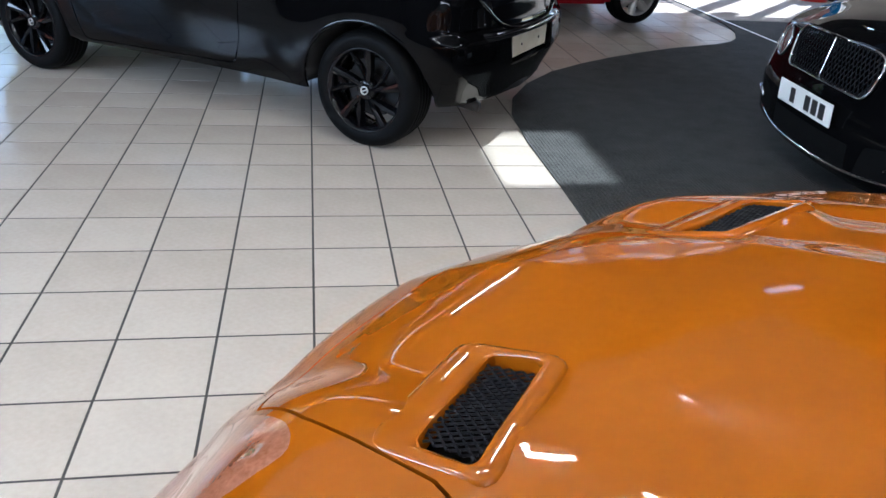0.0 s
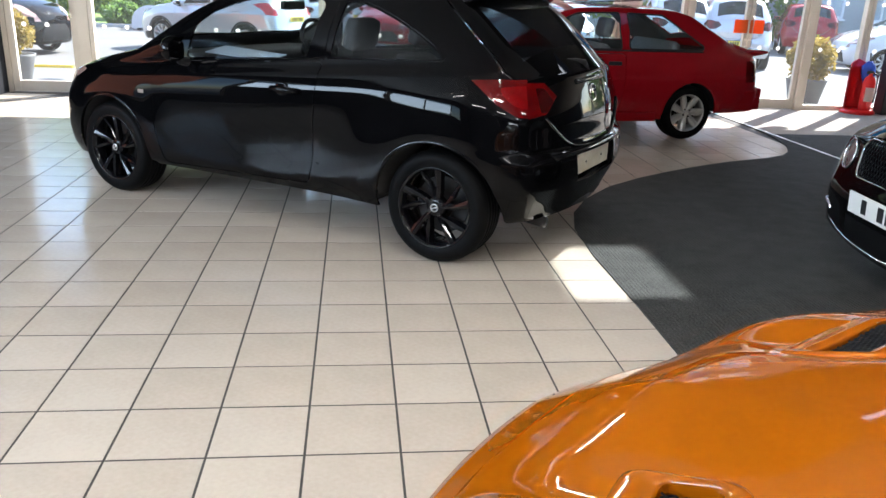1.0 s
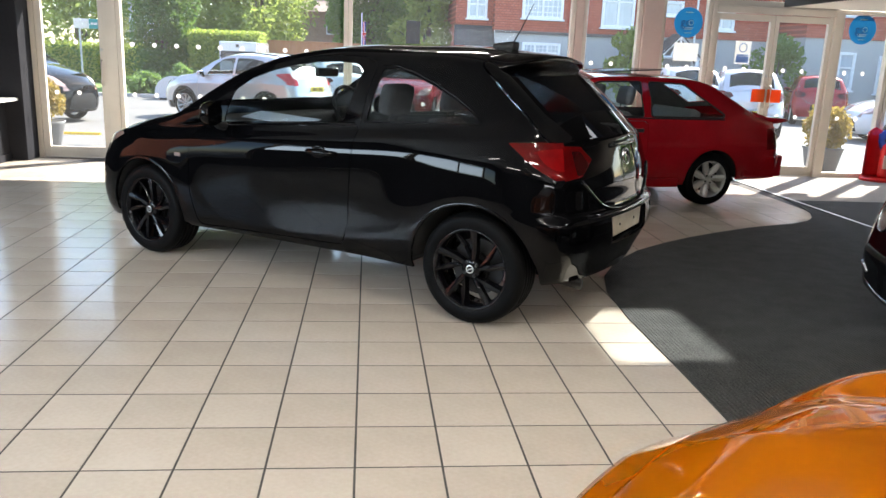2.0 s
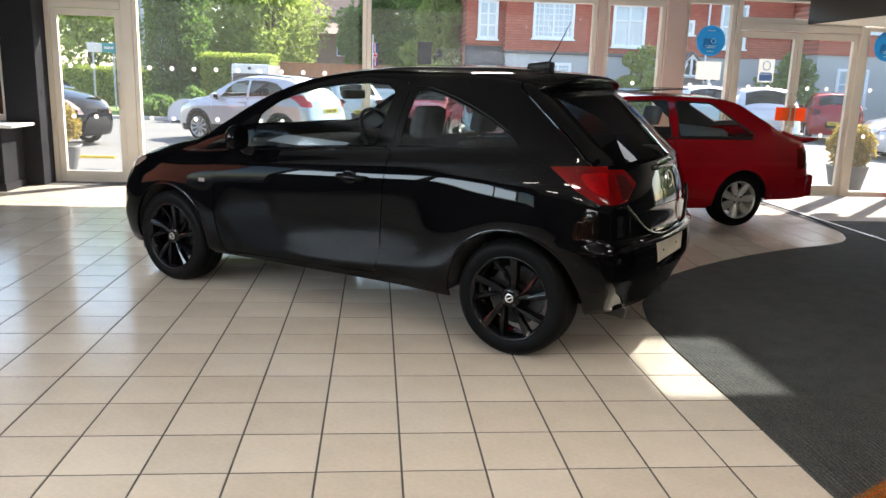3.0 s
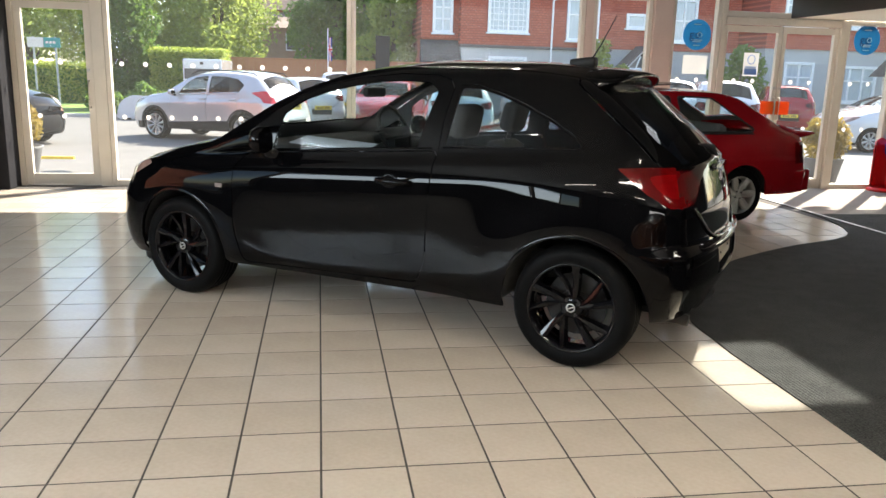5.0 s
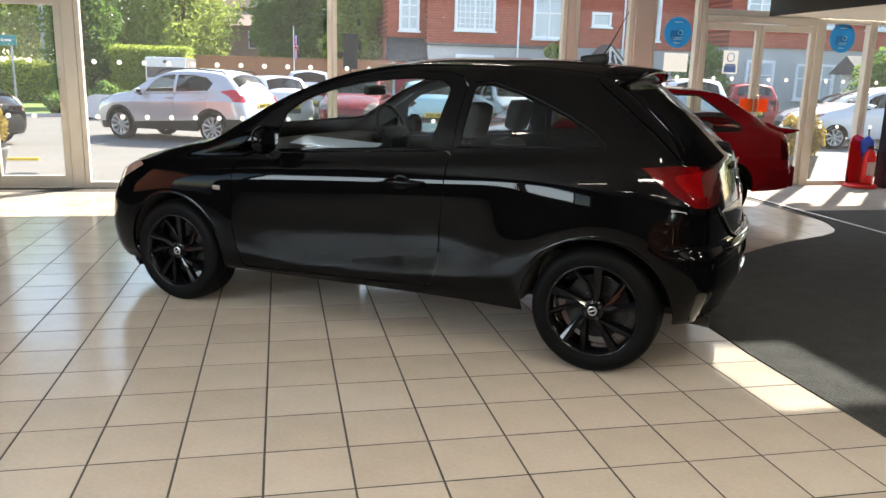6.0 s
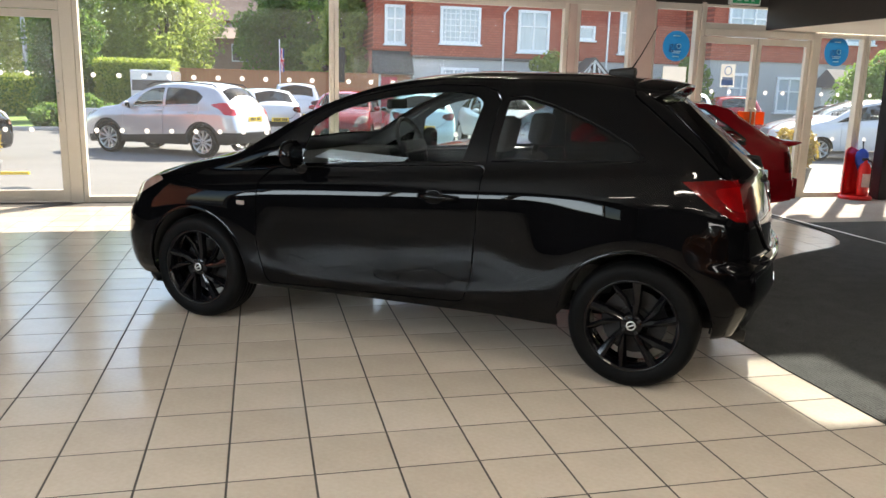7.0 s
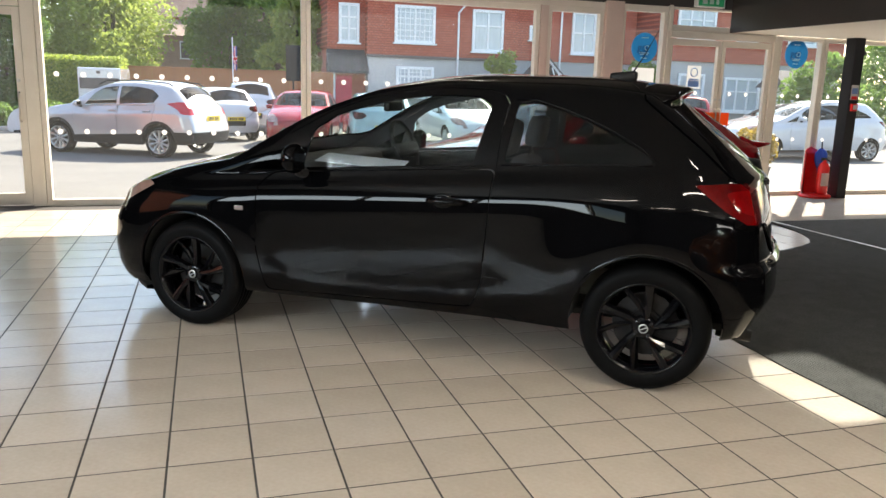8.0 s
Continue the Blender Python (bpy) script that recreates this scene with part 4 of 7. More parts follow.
corsa, corsa_tree, corsa_parts = car("black_hatchback", aim((-0.659, 3.014), CD), CORSA, "glossy black three-door hatchback with gloss black alloy wheels on cream tiles")

OUT = (44, 13, 6, 7)
ESCORT_DOOR_GLASS = [(0.62, 0.895), (1.02, 1.165), (1.16, 1.222), (1.60, 1.236), (1.60, 0.895)]
ESCORT_REAR_GLASS = [(1.69, 0.90), (1.69, 1.234), (2.08, 1.222), (2.51, 0.93), (2.49, 0.90)]
ESCORT = stretch(
    CORSA, 0.963, 0.95, 0.945, paint=REDPAINT, R=0.275, rim=0.186, arch=0.308, alloy=SILVERALLOY, spokes=("blade", 7), twist=0.03, res=(110, 28, 10, 10), tw=0.185,
    top=((-0.76, 0.68), (-0.6, 0.74), (-0.2, 0.83), (0.30, 0.92), (0.42, 0.94), (0.75, 1.12), (1.05, 1.265), (1.2, 1.298), (1.5, 1.312), (2.1, 1.306), (2.36, 1.275), (2.48, 1.235), (2.72, 1.11), (2.94, 0.985), (3.10, 0.885)),
    belt=((-0.76, 0.645), (-0.2, 0.775), (0.3, 0.845), (1.0, 0.862), (2.5, 0.87), (2.85, 0.865), (3.10, 0.835)),
    w=((-0.76, 0.70), (-0.66, 0.76), (-0.45, 0.80), (-0.1, 0.815), (0.3, 0.82), (1.0, 0.82), (2.2, 0.82), (2.7, 0.815), (3.0, 0.79), (3.10, 0.75)),
    we=((-0.76, 0.62), (-0.2, 0.70), (0.3, 0.74), (0.7, 0.68), (1.1, 0.61), (1.6, 0.595), (2.2, 0.59), (2.5, 0.61), (2.8, 0.675), (3.10, 0.70)),
    ze=((-0.76, 0.65), (-0.2, 0.79), (0.3, 0.865), (0.7, 1.06), (1.05, 1.225), (1.25, 1.266), (1.7, 1.276), (2.2, 1.262), (2.38, 1.228), (2.64, 1.09), (2.9, 0.945), (3.10, 0.865)),
    bot=((-0.76, 0.24), (0.4, 0.21), (2.0, 0.215), (2.6, 0.27), (3.10, 0.29)),
    xf=((0.2, -0.76), (0.4, -0.80), (0.68, -0.76)),
    xr=((0.2, 3.14), (0.33, 3.20), (0.50, 3.21), (0.54, 3.18), (0.75, 3.16), (0.91, 3.10)),
    fbulge=0.05, rbulge=0.04, flank=((0, 0.955), (0.15, 0.98), (0.4, 1.0), (0.6, 1.0), (0.9, 0.975), (1, 0.955)), creases=((0.60, 0.64, 0.008, 0.012),), wb=2.40, track=0.775,
    cabin=(1.15, 0.29, 0.60), dash=0.82, mir=(0.85, 1.15), mirror=(0.72, 0.79, 0.92),
    cuts=[
        ("side_window", (SIDE,), rounded(ESCORT_DOOR_GLASS, 0.03, 2), CARGLASS, "clear door window", 1),
        ("quarter_window", (SIDE,), rounded(ESCORT_REAR_GLASS, 0.03, 2), CARGLASS, "clear rear quarter window", 1),
        ("windscreen", (TOP,), [(0.46, -0.1), (1.08, -0.1), (1.10, 0.54), (0.58, 0.66), (0.50, 0.6)], CARGLASS, "clear windscreen", 0),
        ("rear_window", (TOP,), [(2.44, -0.1), (2.88, -0.1), (2.86, 0.54), (2.50, 0.52)], CARGLASS, "clear rear window", 0),
        ("tail_light", (SIDE,), [(3.02, 0.59), (3.02, 0.80), (3.4, 0.82), (3.4, 0.59)], REDLENS, "ribbed red tail light", 1),
        ("tail_light", (REAR,), [(0.40, 0.60), (0.40, 0.82), (0.9, 0.82), (0.9, 0.60)], REDLENS, "", 1),
        ("headlight", (FRONT,), [(0.40, 0.54), (0.9, 0.54), (0.9, 0.67), (0.40, 0.67)], CLEARLENS, "clear square headlight", 1),
        ("door", (SIDE,), rounded([(0.42, 0.26), (0.42, 0.82), (0.60, 0.848), (1.645, 0.853), (1.645, 0.6), (1.60, 0.26)], 0.05, 3), REDPAINT, "red door", 1),
        ("gap", (SIDE,), rounded([(0.414, 0.254), (0.414, 0.822), (0.598, 0.854), (1.651, 0.859), (1.651, 0.6), (1.605, 0.254)], 0.05, 3), REDPAINT, "", 1),
    ])
ED = Vector((-0.990, -0.140, 0)).normalized()
er = Vector((3.86, 4.64, 0)) + Vector((ED.y, -ED.x, 0)) * 0.79
ef = er + ED * 2.40
escort, escort_tree, escort_parts = car("red_hatchback", aim((ef.x, ef.y), ED), ESCORT, "red eighties three-door hatchback with silver alloy wheels on cream tiles")

OD = Vector((-0.65, 0.76, 0)).normalized()
def bonnet_form(x, y):
    """A central plateau with a crisp edge, a valley with the vents, and swelling wings."""
    edge = 0.215
    fall = 0.045 + 0.085 * sstep(-0.36, -0.28, x)
    drop = -fall * max(0.0, min(y, 0.455) - edge)
    back = fall * (0.455 - edge) * sstep(0.455, 0.56, y) * 0.9
    keel = -0.075 * min(y, 0.32) * (1 - sstep(-0.64, -0.30, x))
    nose = -0.13 * max(0.0, min(-0.60 - x, 0.10)) * (1 - sstep(0.30, 0.46, y))
    swell = 0.020 * sstep(0.25, 0.44, y) * (1 - sstep(0.46, 0.60, y))
    return (drop + back + swell) * sstep(-0.74, -0.56, x) * (1 - sstep(0.1, 0.3, x)) + nose + keel * (1 - sstep(0.30, 0.46, y))


FOCUS = stretch(
    CORSA, 1.06, 1.06, 1.0, paint=ORANGE, R=0.325, rim=0.23, res=(150, 30, 10, 44), spokes=("split", 5), wb=2.64,
    crown=2.5, xf=((0.15, -0.72), (0.25, -0.794), (0.4, -0.82), (0.55, -0.804), (0.7, -0.745)), creases=((0.80, 0.93, 0.022, 0.045),),
    top=((-0.80, 0.748), (-0.70, 0.824), (-0.60, 0.868), (-0.5, 0.892), (-0.4, 0.9145), (-0.3, 0.937), (0.0, 0.985), (0.32, 1.01), (0.6, 1.16), (0.9, 1.31), (1.2, 1.42), (1.5, 1.46), (2.0, 1.47), (2.5, 1.44), (2.7, 1.40), (3.0, 1.15), (3.12, 1.0)),
    ze=((-0.80, 0.70), (-0.6, 0.795), (-0.35, 0.862), (0.0, 0.922), (0.25, 0.96), (0.55, 1.09), (0.85, 1.24), (1.2, 1.35), (1.6, 1.39), (2.2, 1.39), (2.6, 1.34), (2.9, 1.15), (3.12, 0.985)),
    belt=((-0.80, 0.66), (-0.4, 0.78), (0.0, 0.86), (0.4, 0.92), (1.7, 0.99), (2.6, 1.04), (2.9, 1.02), (3.12, 0.965)),
    w=((-0.80, 0.60), (-0.72, 0.72), (-0.55, 0.84), (-0.25, 0.895), (0.1, 0.92), (1.0, 0.92), (2.2, 0.92), (2.7, 0.90), (2.95, 0.85), (3.12, 0.72)),
    we=((-0.80, 0.50), (-0.6, 0.66), (-0.35, 0.735), (0.0, 0.79), (0.3, 0.80), (0.6, 0.76), (1.1, 0.68), (1.7, 0.65), (2.4, 0.63), (2.8, 0.64), (3.12, 0.66)),
    xr=((0.2, 3.15), (0.4, 3.22), (0.75, 3.18), (1.0, 3.12)), fbulge=0.098, hood=bonnet_form)
VENT = [(-0.480, 0.250), (-0.408, 0.246), (-0.348, 0.452), (-0.424, 0.448)]
FOCUS["cuts"] = [c for c in FOCUS["cuts"] if c[0] in ("windscreen", "side_window", "quarter_window", "rear_window", "grille")] + [
    ("gap", (TOP,), rounded(VENT, 0.014, 3), ORANGE, "", 0),
    ("headlight", (TOP,), rounded([(-0.90, 0.43), (-0.68, 0.455), (-0.575, 0.478), (-0.535, 0.51), (-0.56, 0.58), (-0.62, 0.68), (-0.62, 0.95), (-0.95, 0.95)], 0.02, 3), ORANGELENS, "swept-back headlight with orange reflections painted into the lens", 1),
    ("headlight", (SIDE,), rounded([(-0.95, 0.58), (-0.70, 0.60), (-0.60, 0.70), (-0.60, 0.92), (-0.95, 0.92)], 0.03, 3), ORANGELENS, "", 1),
    ("gap", (TOP,), [(-0.762, -0.1), (-0.760, 0.25), (-0.745, 0.37), (-0.68, 0.446), (-0.57, 0.466), (-0.477, 0.472), (-0.37, 0.482), (-0.1, 0.575), (0.25, 0.73), (0.25, 0.725), (-0.1, 0.570), (-0.37, 0.4775), (-0.477, 0.4675), (-0.57, 0.4615), (-0.676, 0.4415), (-0.7405, 0.366), (-0.7555, 0.25), (-0.7575, -0.1)], ORANGE, "", 0)]
of = Vector((0.775, -1.887, 0)) - OD * 0.84
focus, focus_tree, focus_parts = car("orange_hatchback", aim((of.x, of.y), OD), FOCUS, "orange hot hatchback with two mesh bonnet vents, beside the tiles")
def disc(cx, cy, r, n=20):
    return [(cx + r * math.cos(2 * math.pi * i / n), cy + r * math.sin(2 * math.pi * i / n)) for i in range(n)]


BENTLEY = stretch(
    CORSA, 1.10, 1.10, 0.95, R=0.35, rim=0.26, wb=2.746, track=0.90, arch=0.385, res=(110, 30, 10, 18), alloy=SILVERALLOY, spokes=("split", 7), paint=COUPEPAINT,
    top=((-0.80, 0.755), (-0.65, 0.81), (-0.3, 0.88), (0.2, 0.95), (0.5, 0.985), (0.9, 1.16), (1.25, 1.32), (1.6, 1.385), (2.0, 1.39), (2.5, 1.33), (3.0, 1.14), (3.4, 1.02), (3.65, 0.95)),
    belt=((-0.80, 0.71), (-0.3, 0.83), (0.3, 0.90), (1.5, 0.93), (2.6, 0.97), (3.2, 0.95), (3.65, 0.88)),
    w=((-0.80, 0.72), (-0.72, 0.80), (-0.5, 0.89), (-0.2, 0.94), (0.3, 0.955), (1.5, 0.95), (2.6, 0.965), (3.2, 0.93), (3.5, 0.86), (3.65, 0.76)),
    we=((-0.80, 0.62), (-0.3, 0.78), (0.3, 0.82), (0.9, 0.74), (1.3, 0.62), (1.8, 0.58), (2.4, 0.58), (3.0, 0.68), (3.65, 0.72)),
    ze=((-0.80, 0.72), (-0.3, 0.85), (0.3, 0.925), (0.9, 1.10), (1.25, 1.26), (1.6, 1.32), (2.0, 1.325), (2.5, 1.26), (3.0, 1.08), (3.65, 0.93)),
    bot=((-0.80, 0.15), (0.4, 0.19), (2.4, 0.20), (3.65, 0.28)),
    xf=((0.12, -0.74), (0.22, -0.82), (0.40, -0.83), (0.55, -0.80), (0.75, -0.77)), xr=((0.2, 3.7), (0.5, 3.78), (0.95, 3.65)), fbulge=0.10, rbulge=0.10, creases=(),
    cabin=(1.45, 0.32, 0.64), dash=0.92, mir=(1.1, 1.24), mirror=(0.85, 0.93, 0.98),
    cuts=[
        ("side_window", (SIDE,), rounded([(0.95, 0.965), (1.25, 1.18), (1.6, 1.27), (2.05, 1.28), (2.5, 1.20), (2.72, 1.0)], 0.03, 2), CARGLASS, "clear side window", 1),
        ("windscreen", (TOP,), [(0.62, -0.1), (1.25, -0.1), (1.28, 0.52), (0.80, 0.68), (0.68, 0.6)], CARGLASS, "clear windscreen", 0),
        ("rear_window", (TOP,), [(2.40, -0.1), (3.0, -0.1), (2.96, 0.54), (2.45, 0.46)], DARKGLASS, "tinted rear window", 0),
        ("headlight", (FRONT,), disc(0.575, 0.625, 0.078), CLEARLENS, "round chrome-ringed headlight", 1),
        # intakes are skin faces painted black in place of shaded depth
        ("air_intake", (FRONT,), rounded([(-0.1, 0.205), (0.36, 0.205), (0.36, 0.335), (-0.1, 0.335)], 0.01, 2), VOID, "lower air intake, its shaded depth painted black", 0),
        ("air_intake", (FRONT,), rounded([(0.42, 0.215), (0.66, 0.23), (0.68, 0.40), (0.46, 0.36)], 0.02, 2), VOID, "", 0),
    ])
BD = Vector((-1.0, 0.08, 0)).normalized()
bf = Vector((3.06, 0.38, 0)) - BD * 0.93
bentley, bentley_tree, bentley_parts = car("black_coupe", aim((bf.x, bf.y), BD), BENTLEY, "black luxury coupe with a chrome-edged mesh grille on carpet")

SUV = stretch(
    CORSA, 1.03, 1.02, 1.145, paint=SILVER, R=0.345, rim=0.25, arch=0.395, lip=PLASTIC, lip_width=0.07, alloy=SILVERALLOY, spokes=("blade", 10), res=(80, 24, 9, 9), haunch=(),
    top=((-0.80, 0.86), (-0.6, 0.99), (-0.2, 1.07), (0.25, 1.14), (0.6, 1.33), (0.95, 1.53), (1.3, 1.63), (1.8, 1.66), (2.4, 1.64), (2.80, 1.58), (2.95, 1.50), (3.14, 1.24), (3.22, 1.10)),
    belt=((-0.80, 0.83), (-0.2, 1.0), (0.4, 1.06), (1.6, 1.10), (2.6, 1.15), (3.22, 1.07)),
    w=((-0.80, 0.64), (-0.7, 0.74), (-0.5, 0.82), (-0.2, 0.87), (0.3, 0.885), (1.5, 0.89), (2.6, 0.885), (3.0, 0.84), (3.22, 0.74)),
    we=((-0.80, 0.55), (-0.2, 0.74), (0.25, 0.78), (0.7, 0.72), (1.2, 0.66), (2.0, 0.64), (2.8, 0.62), (3.22, 0.66)),
    ze=((-0.80, 0.84), (-0.2, 1.03), (0.25, 1.09), (0.6, 1.27), (0.95, 1.45), (1.3, 1.545), (1.8, 1.575), (2.4, 1.555), (2.8, 1.48), (3.0, 1.30), (3.22, 1.085)),
    bot=((-0.80, 0.22), (0.4, 0.26), (2.2, 0.27), (3.22, 0.34)), xf=((0.2, -0.76), (0.5, -0.84), (0.86, -0.76)), xr=((0.3, 3.30), (0.55, 3.36), (0.8, 3.30), (1.1, 3.22)),
    creases=((0.86, 0.98, 0.02, 0.04),), cabin=(1.25, 0.45, 0.68), dash=1.10, mir=(0.9, 1.42), mirror=(0.62, 0.86, 1.12),
    cuts=[
        ("side_window", (SIDE,), rounded([(0.70, 1.09), (0.95, 1.36), (1.15, 1.47), (1.40, 1.505), (1.52, 1.51), (1.52, 1.125)], 0.03, 2), TINTGLASS, "clear front door window", 1),
        ("rear_door_window", (SIDE,), rounded([(1.59, 1.13), (1.59, 1.512), (2.0, 1.51), (2.36, 1.46), (2.56, 1.33), (2.44, 1.17)], 0.03, 2), DARKGLASS, "tinted rear door window", 1),
        ("windscreen", (TOP,), [(0.32, -0.1), (1.05, -0.1), (1.08, 0.58), (0.46, 0.70), (0.40, 0.6)], CARGLASS, "clear windscreen", 0),
        ("rear_window", (TOP,), [(2.88, -0.1), (3.12, -0.1), (3.10, 0.54), (2.90, 0.52)], DARKGLASS, "tinted rear window", 0),
        ("cladding", (SIDE,), [(-0.6, 0.1), (-0.6, 0.40), (0.3, 0.42), (2.2, 0.52), (2.9, 0.57), (3.6, 0.57), (3.6, 0.1)], PLASTIC, "grey-black plastic lower cladding", 1),
        ("cladding", (REAR,), [(-0.1, 0.1), (-0.1, 0.57), (1.0, 0.57), (1.0, 0.1)], PLASTIC, "", 1),
        ("tail_light", (SIDE,), rounded([(2.76, 1.17), (3.02, 1.215), (3.5, 1.16), (3.5, 0.935), (3.12, 0.95), (3.0, 1.06)], 0.04, 3), TAILRED, "red swept tail light", 1),
        ("tail_light", (REAR,), rounded([(0.58, 0.95), (0.60, 1.08), (0.9, 1.14), (0.9, 0.92)], 0.03, 2), TAILRED, "", 1),
        ("headlight", (SIDE,), [(-0.95, 0.80), (-0.5, 0.84), (-0.28, 0.95), (-0.5, 0.96), (-0.95, 0.92)], CLEARLENS, "clear headlight", 1),
        ("door", (SIDE,), rounded([(0.46, 0.40), (0.46, 1.02), (0.62, 1.055), (1.55, 1.085), (1.55, 0.42)], 0.04, 2), SILVER, "silver front door", 1),
        ("rear_door", (SIDE,), rounded([(1.562, 0.42), (1.562, 1.085), (2.50, 1.13), (2.42, 0.75), (2.16, 0.46)], 0.04, 2), SILVER, "silver rear door", 1),
        ("gap", (SIDE,), rounded([(0.454, 0.394), (0.454, 1.024), (0.618, 1.061), (1.556, 1.091), (2.508, 1.137), (2.428, 0.748), (2.164, 0.452), (1.556, 0.41)], 0.04, 2), SILVER, "", 1),
    ])
SD = Vector((-0.848, 0.53, 0)).normalized()
suv, suv_tree, suv_parts = car("silver_suv", aim((-3.75, 17.92, -0.315), SD), SUV, "silver compact SUV with dark sill cladding parked outside")
for sg in (1, -1):
    part("roof_rail", tube([(1.0, sg * 0.655, 1.54), (1.2, sg * 0.64, 1.625), (2.0, sg * 0.61, 1.645), (2.7, sg * 0.59, 1.60), (2.8, sg * 0.59, 1.54)], 0.014, 8), PLASTIC, suv, "black roof rail", smooth=True)
for sg in (1, -1):
    for x in (1.42, 2.30):
        hy = skin_y(suv_tree, x, 1.0) or 0.85
        part("door_handle", tube([(x - 0.10, sg * (hy + 0.002), 0.995), (x - 0.07, sg * (hy + 0.03), 1.0), (x + 0.07, sg * (hy + 0.03), 1.005), (x + 0.10, sg * (hy + 0.002), 1.005)], 0.016, 8), SILVER, suv, smooth=True)
    sill = [(0.72, 1.085), (1.1, 1.10), (1.6, 1.125), (2.1, 1.15), (2.46, 1.168)]
    part("window_chrome", tube([(x, sg * ((skin_y(suv_tree, x, z) or 0.8) + 0.003), z) for x, z in sill], 0.012, 6), CHROME, suv, "chrome strip under the windows", smooth=True)
HATCH = stretch(CORSA, 1.0, 1.0, 1.03, paint=REDPAINT, alloy=SILVERALLOY, res=OUT, spokes=("blade", 8))


def parked(name, x, y, heading, paint, label, base=HATCH, kx=1.0, kz=1.0, **k):
    c, t, p = car(name, aim((x, y, -0.315), heading), stretch(base, kx, 1.0, kz, paint=paint, res=OUT, **k), label, "cars parked outside")
    return c


parked("white_hatchback", -1.3, 23.6, (-0.35, 0.94), WHITEPAINT, "small white hatchback seen from behind, parked outside")
parked("silver_people_carrier", 0.5, 27.4, (0.02, 0.999), SILVER, "silver people carrier parked by the fence", kx=1.05, kz=1.12)
parked("red_city_car", 1.38, 19.3, (-0.25, -0.97), REDPAINT, "small red city car facing the showroom")
parked("pale_blue_hatchback", 3.6, 20.3, (0.10, 0.99), BLUEPAINT, "pale blue hatchback seen from behind, parked outside")
parked("white_city_car", 6.3, 19.2, (0.05, -1.0), WHITEPAINT, "small white car facing the showroom")
parked("white_van", 9.1, 19.6, (0.1, 0.99), WHITEPAINT, "white small van parked outside", kx=1.0, kz=1.15)
parked("silver_off_roader", 10.9, 19.0, (0.3, 0.95), SILVER, "silver off-roader parked outside", kx=1.0, kz=1.15)
parked("red_people_carrier", 16.3, 24.2, (0.42, 0.91), REDPAINT, "red small hatchback parked outside the doors", kz=1.08)
parked("white_estate", 13.84, 16.5, (-0.985, 0.17), WHITEPAINT, "long white estate car parked along the forecourt", kx=1.16, kz=1.09)
parked("dark_grey_saloon", 15.2, 18.9, (-0.985, 0.17), GREYPAINT, "dark grey car parked behind the white estate", kx=1.1)
parked("black_pickup", -6.65, 15.3, (0.95, -0.3), BLACKPAINT, "black off-roader seen through the glass door", kx=1.05, kz=1.2)

# ---- outside ----
TARMAC = surface("worn_tarmac", (0.115, 0.108, 0.10), (0.165, 0.156, 0.143), 0.6, 0.9, bump=0.5, bscale=90, fine=0.5)
PAVING = surface("pale_concrete", (0.42, 0.40, 0.37), (0.50, 0.48, 0.45), 0.8, 0.85, bump=0.3)
BRICK = surface("red_brick", (0.34, 0.10, 0.06), (0.44, 0.15, 0.09), 1.5, 0.85, bump=0.4)
g = bmesh.new()
xs = [-160, -60, -20, 20, 60, 160]
ys = [(7.13, -0.05), (15.0, -0.31), (40, -0.32), (300, -0.32)]
grid = [[g.verts.new((x, y, z)) for x in xs] for y, z in ys]
for A, B in zip(grid, grid[1:]):
    for i in range(len(xs) - 1):
        g.faces.new((A[i], A[i + 1], B[i + 1], B[i]))
back = [g.verts.new((x, -300, -0.5)) for x in xs]
front = [g.verts.new((x, 7.13, -0.5)) for x in xs]
for i in range(len(xs) - 1):
    g.faces.new((back[i], back[i + 1], front[i + 1], front[i]))
structure("ground", g, TARMAC, "worn grey tarmac forecourt and street", "ground")
RENDERWALL = surface("grey_render", (0.40, 0.40, 0.40), (0.47, 0.47, 0.46), 1.0, 0.9, bump=0.3)
CHARCOALTILE = surface("charcoal_hanging_tile", (0.028, 0.028, 0.031), (0.055, 0.055, 0.06), 4, 0.85, bump=0.5, bscale=14)
DARKTILE = surface("dark_roof_tile", (0.10, 0.085, 0.08), (0.15, 0.13, 0.12), 3, 0.8, bump=0.4, bscale=12)
WHITEGLOSS = surface("white_window_paint", (0.76, 0.77, 0.78), (0.82, 0.83, 0.84), 6, 0.35)
LACE = surface("net_curtain_behind_glass", (0.38, 0.43, 0.48), (0.58, 0.63, 0.67), 2.5, 0.12, stretch=(5, 1, 0.6), coat=0.6)
BROWNBRICK = surface("brown_brick", (0.26, 0.17, 0.125), (0.34, 0.23, 0.17), 3, 0.9, bump=0.4, bscale=20)
BROWNROOF = surface("brown_roof_tiles", (0.26, 0.18, 0.14), (0.36, 0.26, 0.205), 2.5, 0.9, bump=0.6, bscale=9)
LEAF1 = foliage("sunlit_leaves", (0.13, 0.18, 0.04), (0.29, 0.35, 0.085), (0.44, 0.53, 0.12))
LEAF2 = foliage("deep_green_leaves", (0.085, 0.15, 0.04), (0.17, 0.25, 0.06), (0.20, 0.33, 0.07))
LEAF3 = foliage("conifer_leaves", (0.055, 0.105, 0.03), (0.12, 0.19, 0.045), (0.15, 0.26, 0.05))
HEDGE = foliage("clipped_hedge_leaves", (0.24, 0.29, 0.045), (0.38, 0.43, 0.09), (0.42, 0.50, 0.09))
GOLD = foliage("golden_shrub_leaves", (0.24, 0.19, 0.03), (0.42, 0.30, 0.06), (0.36, 0.26, 0.05))
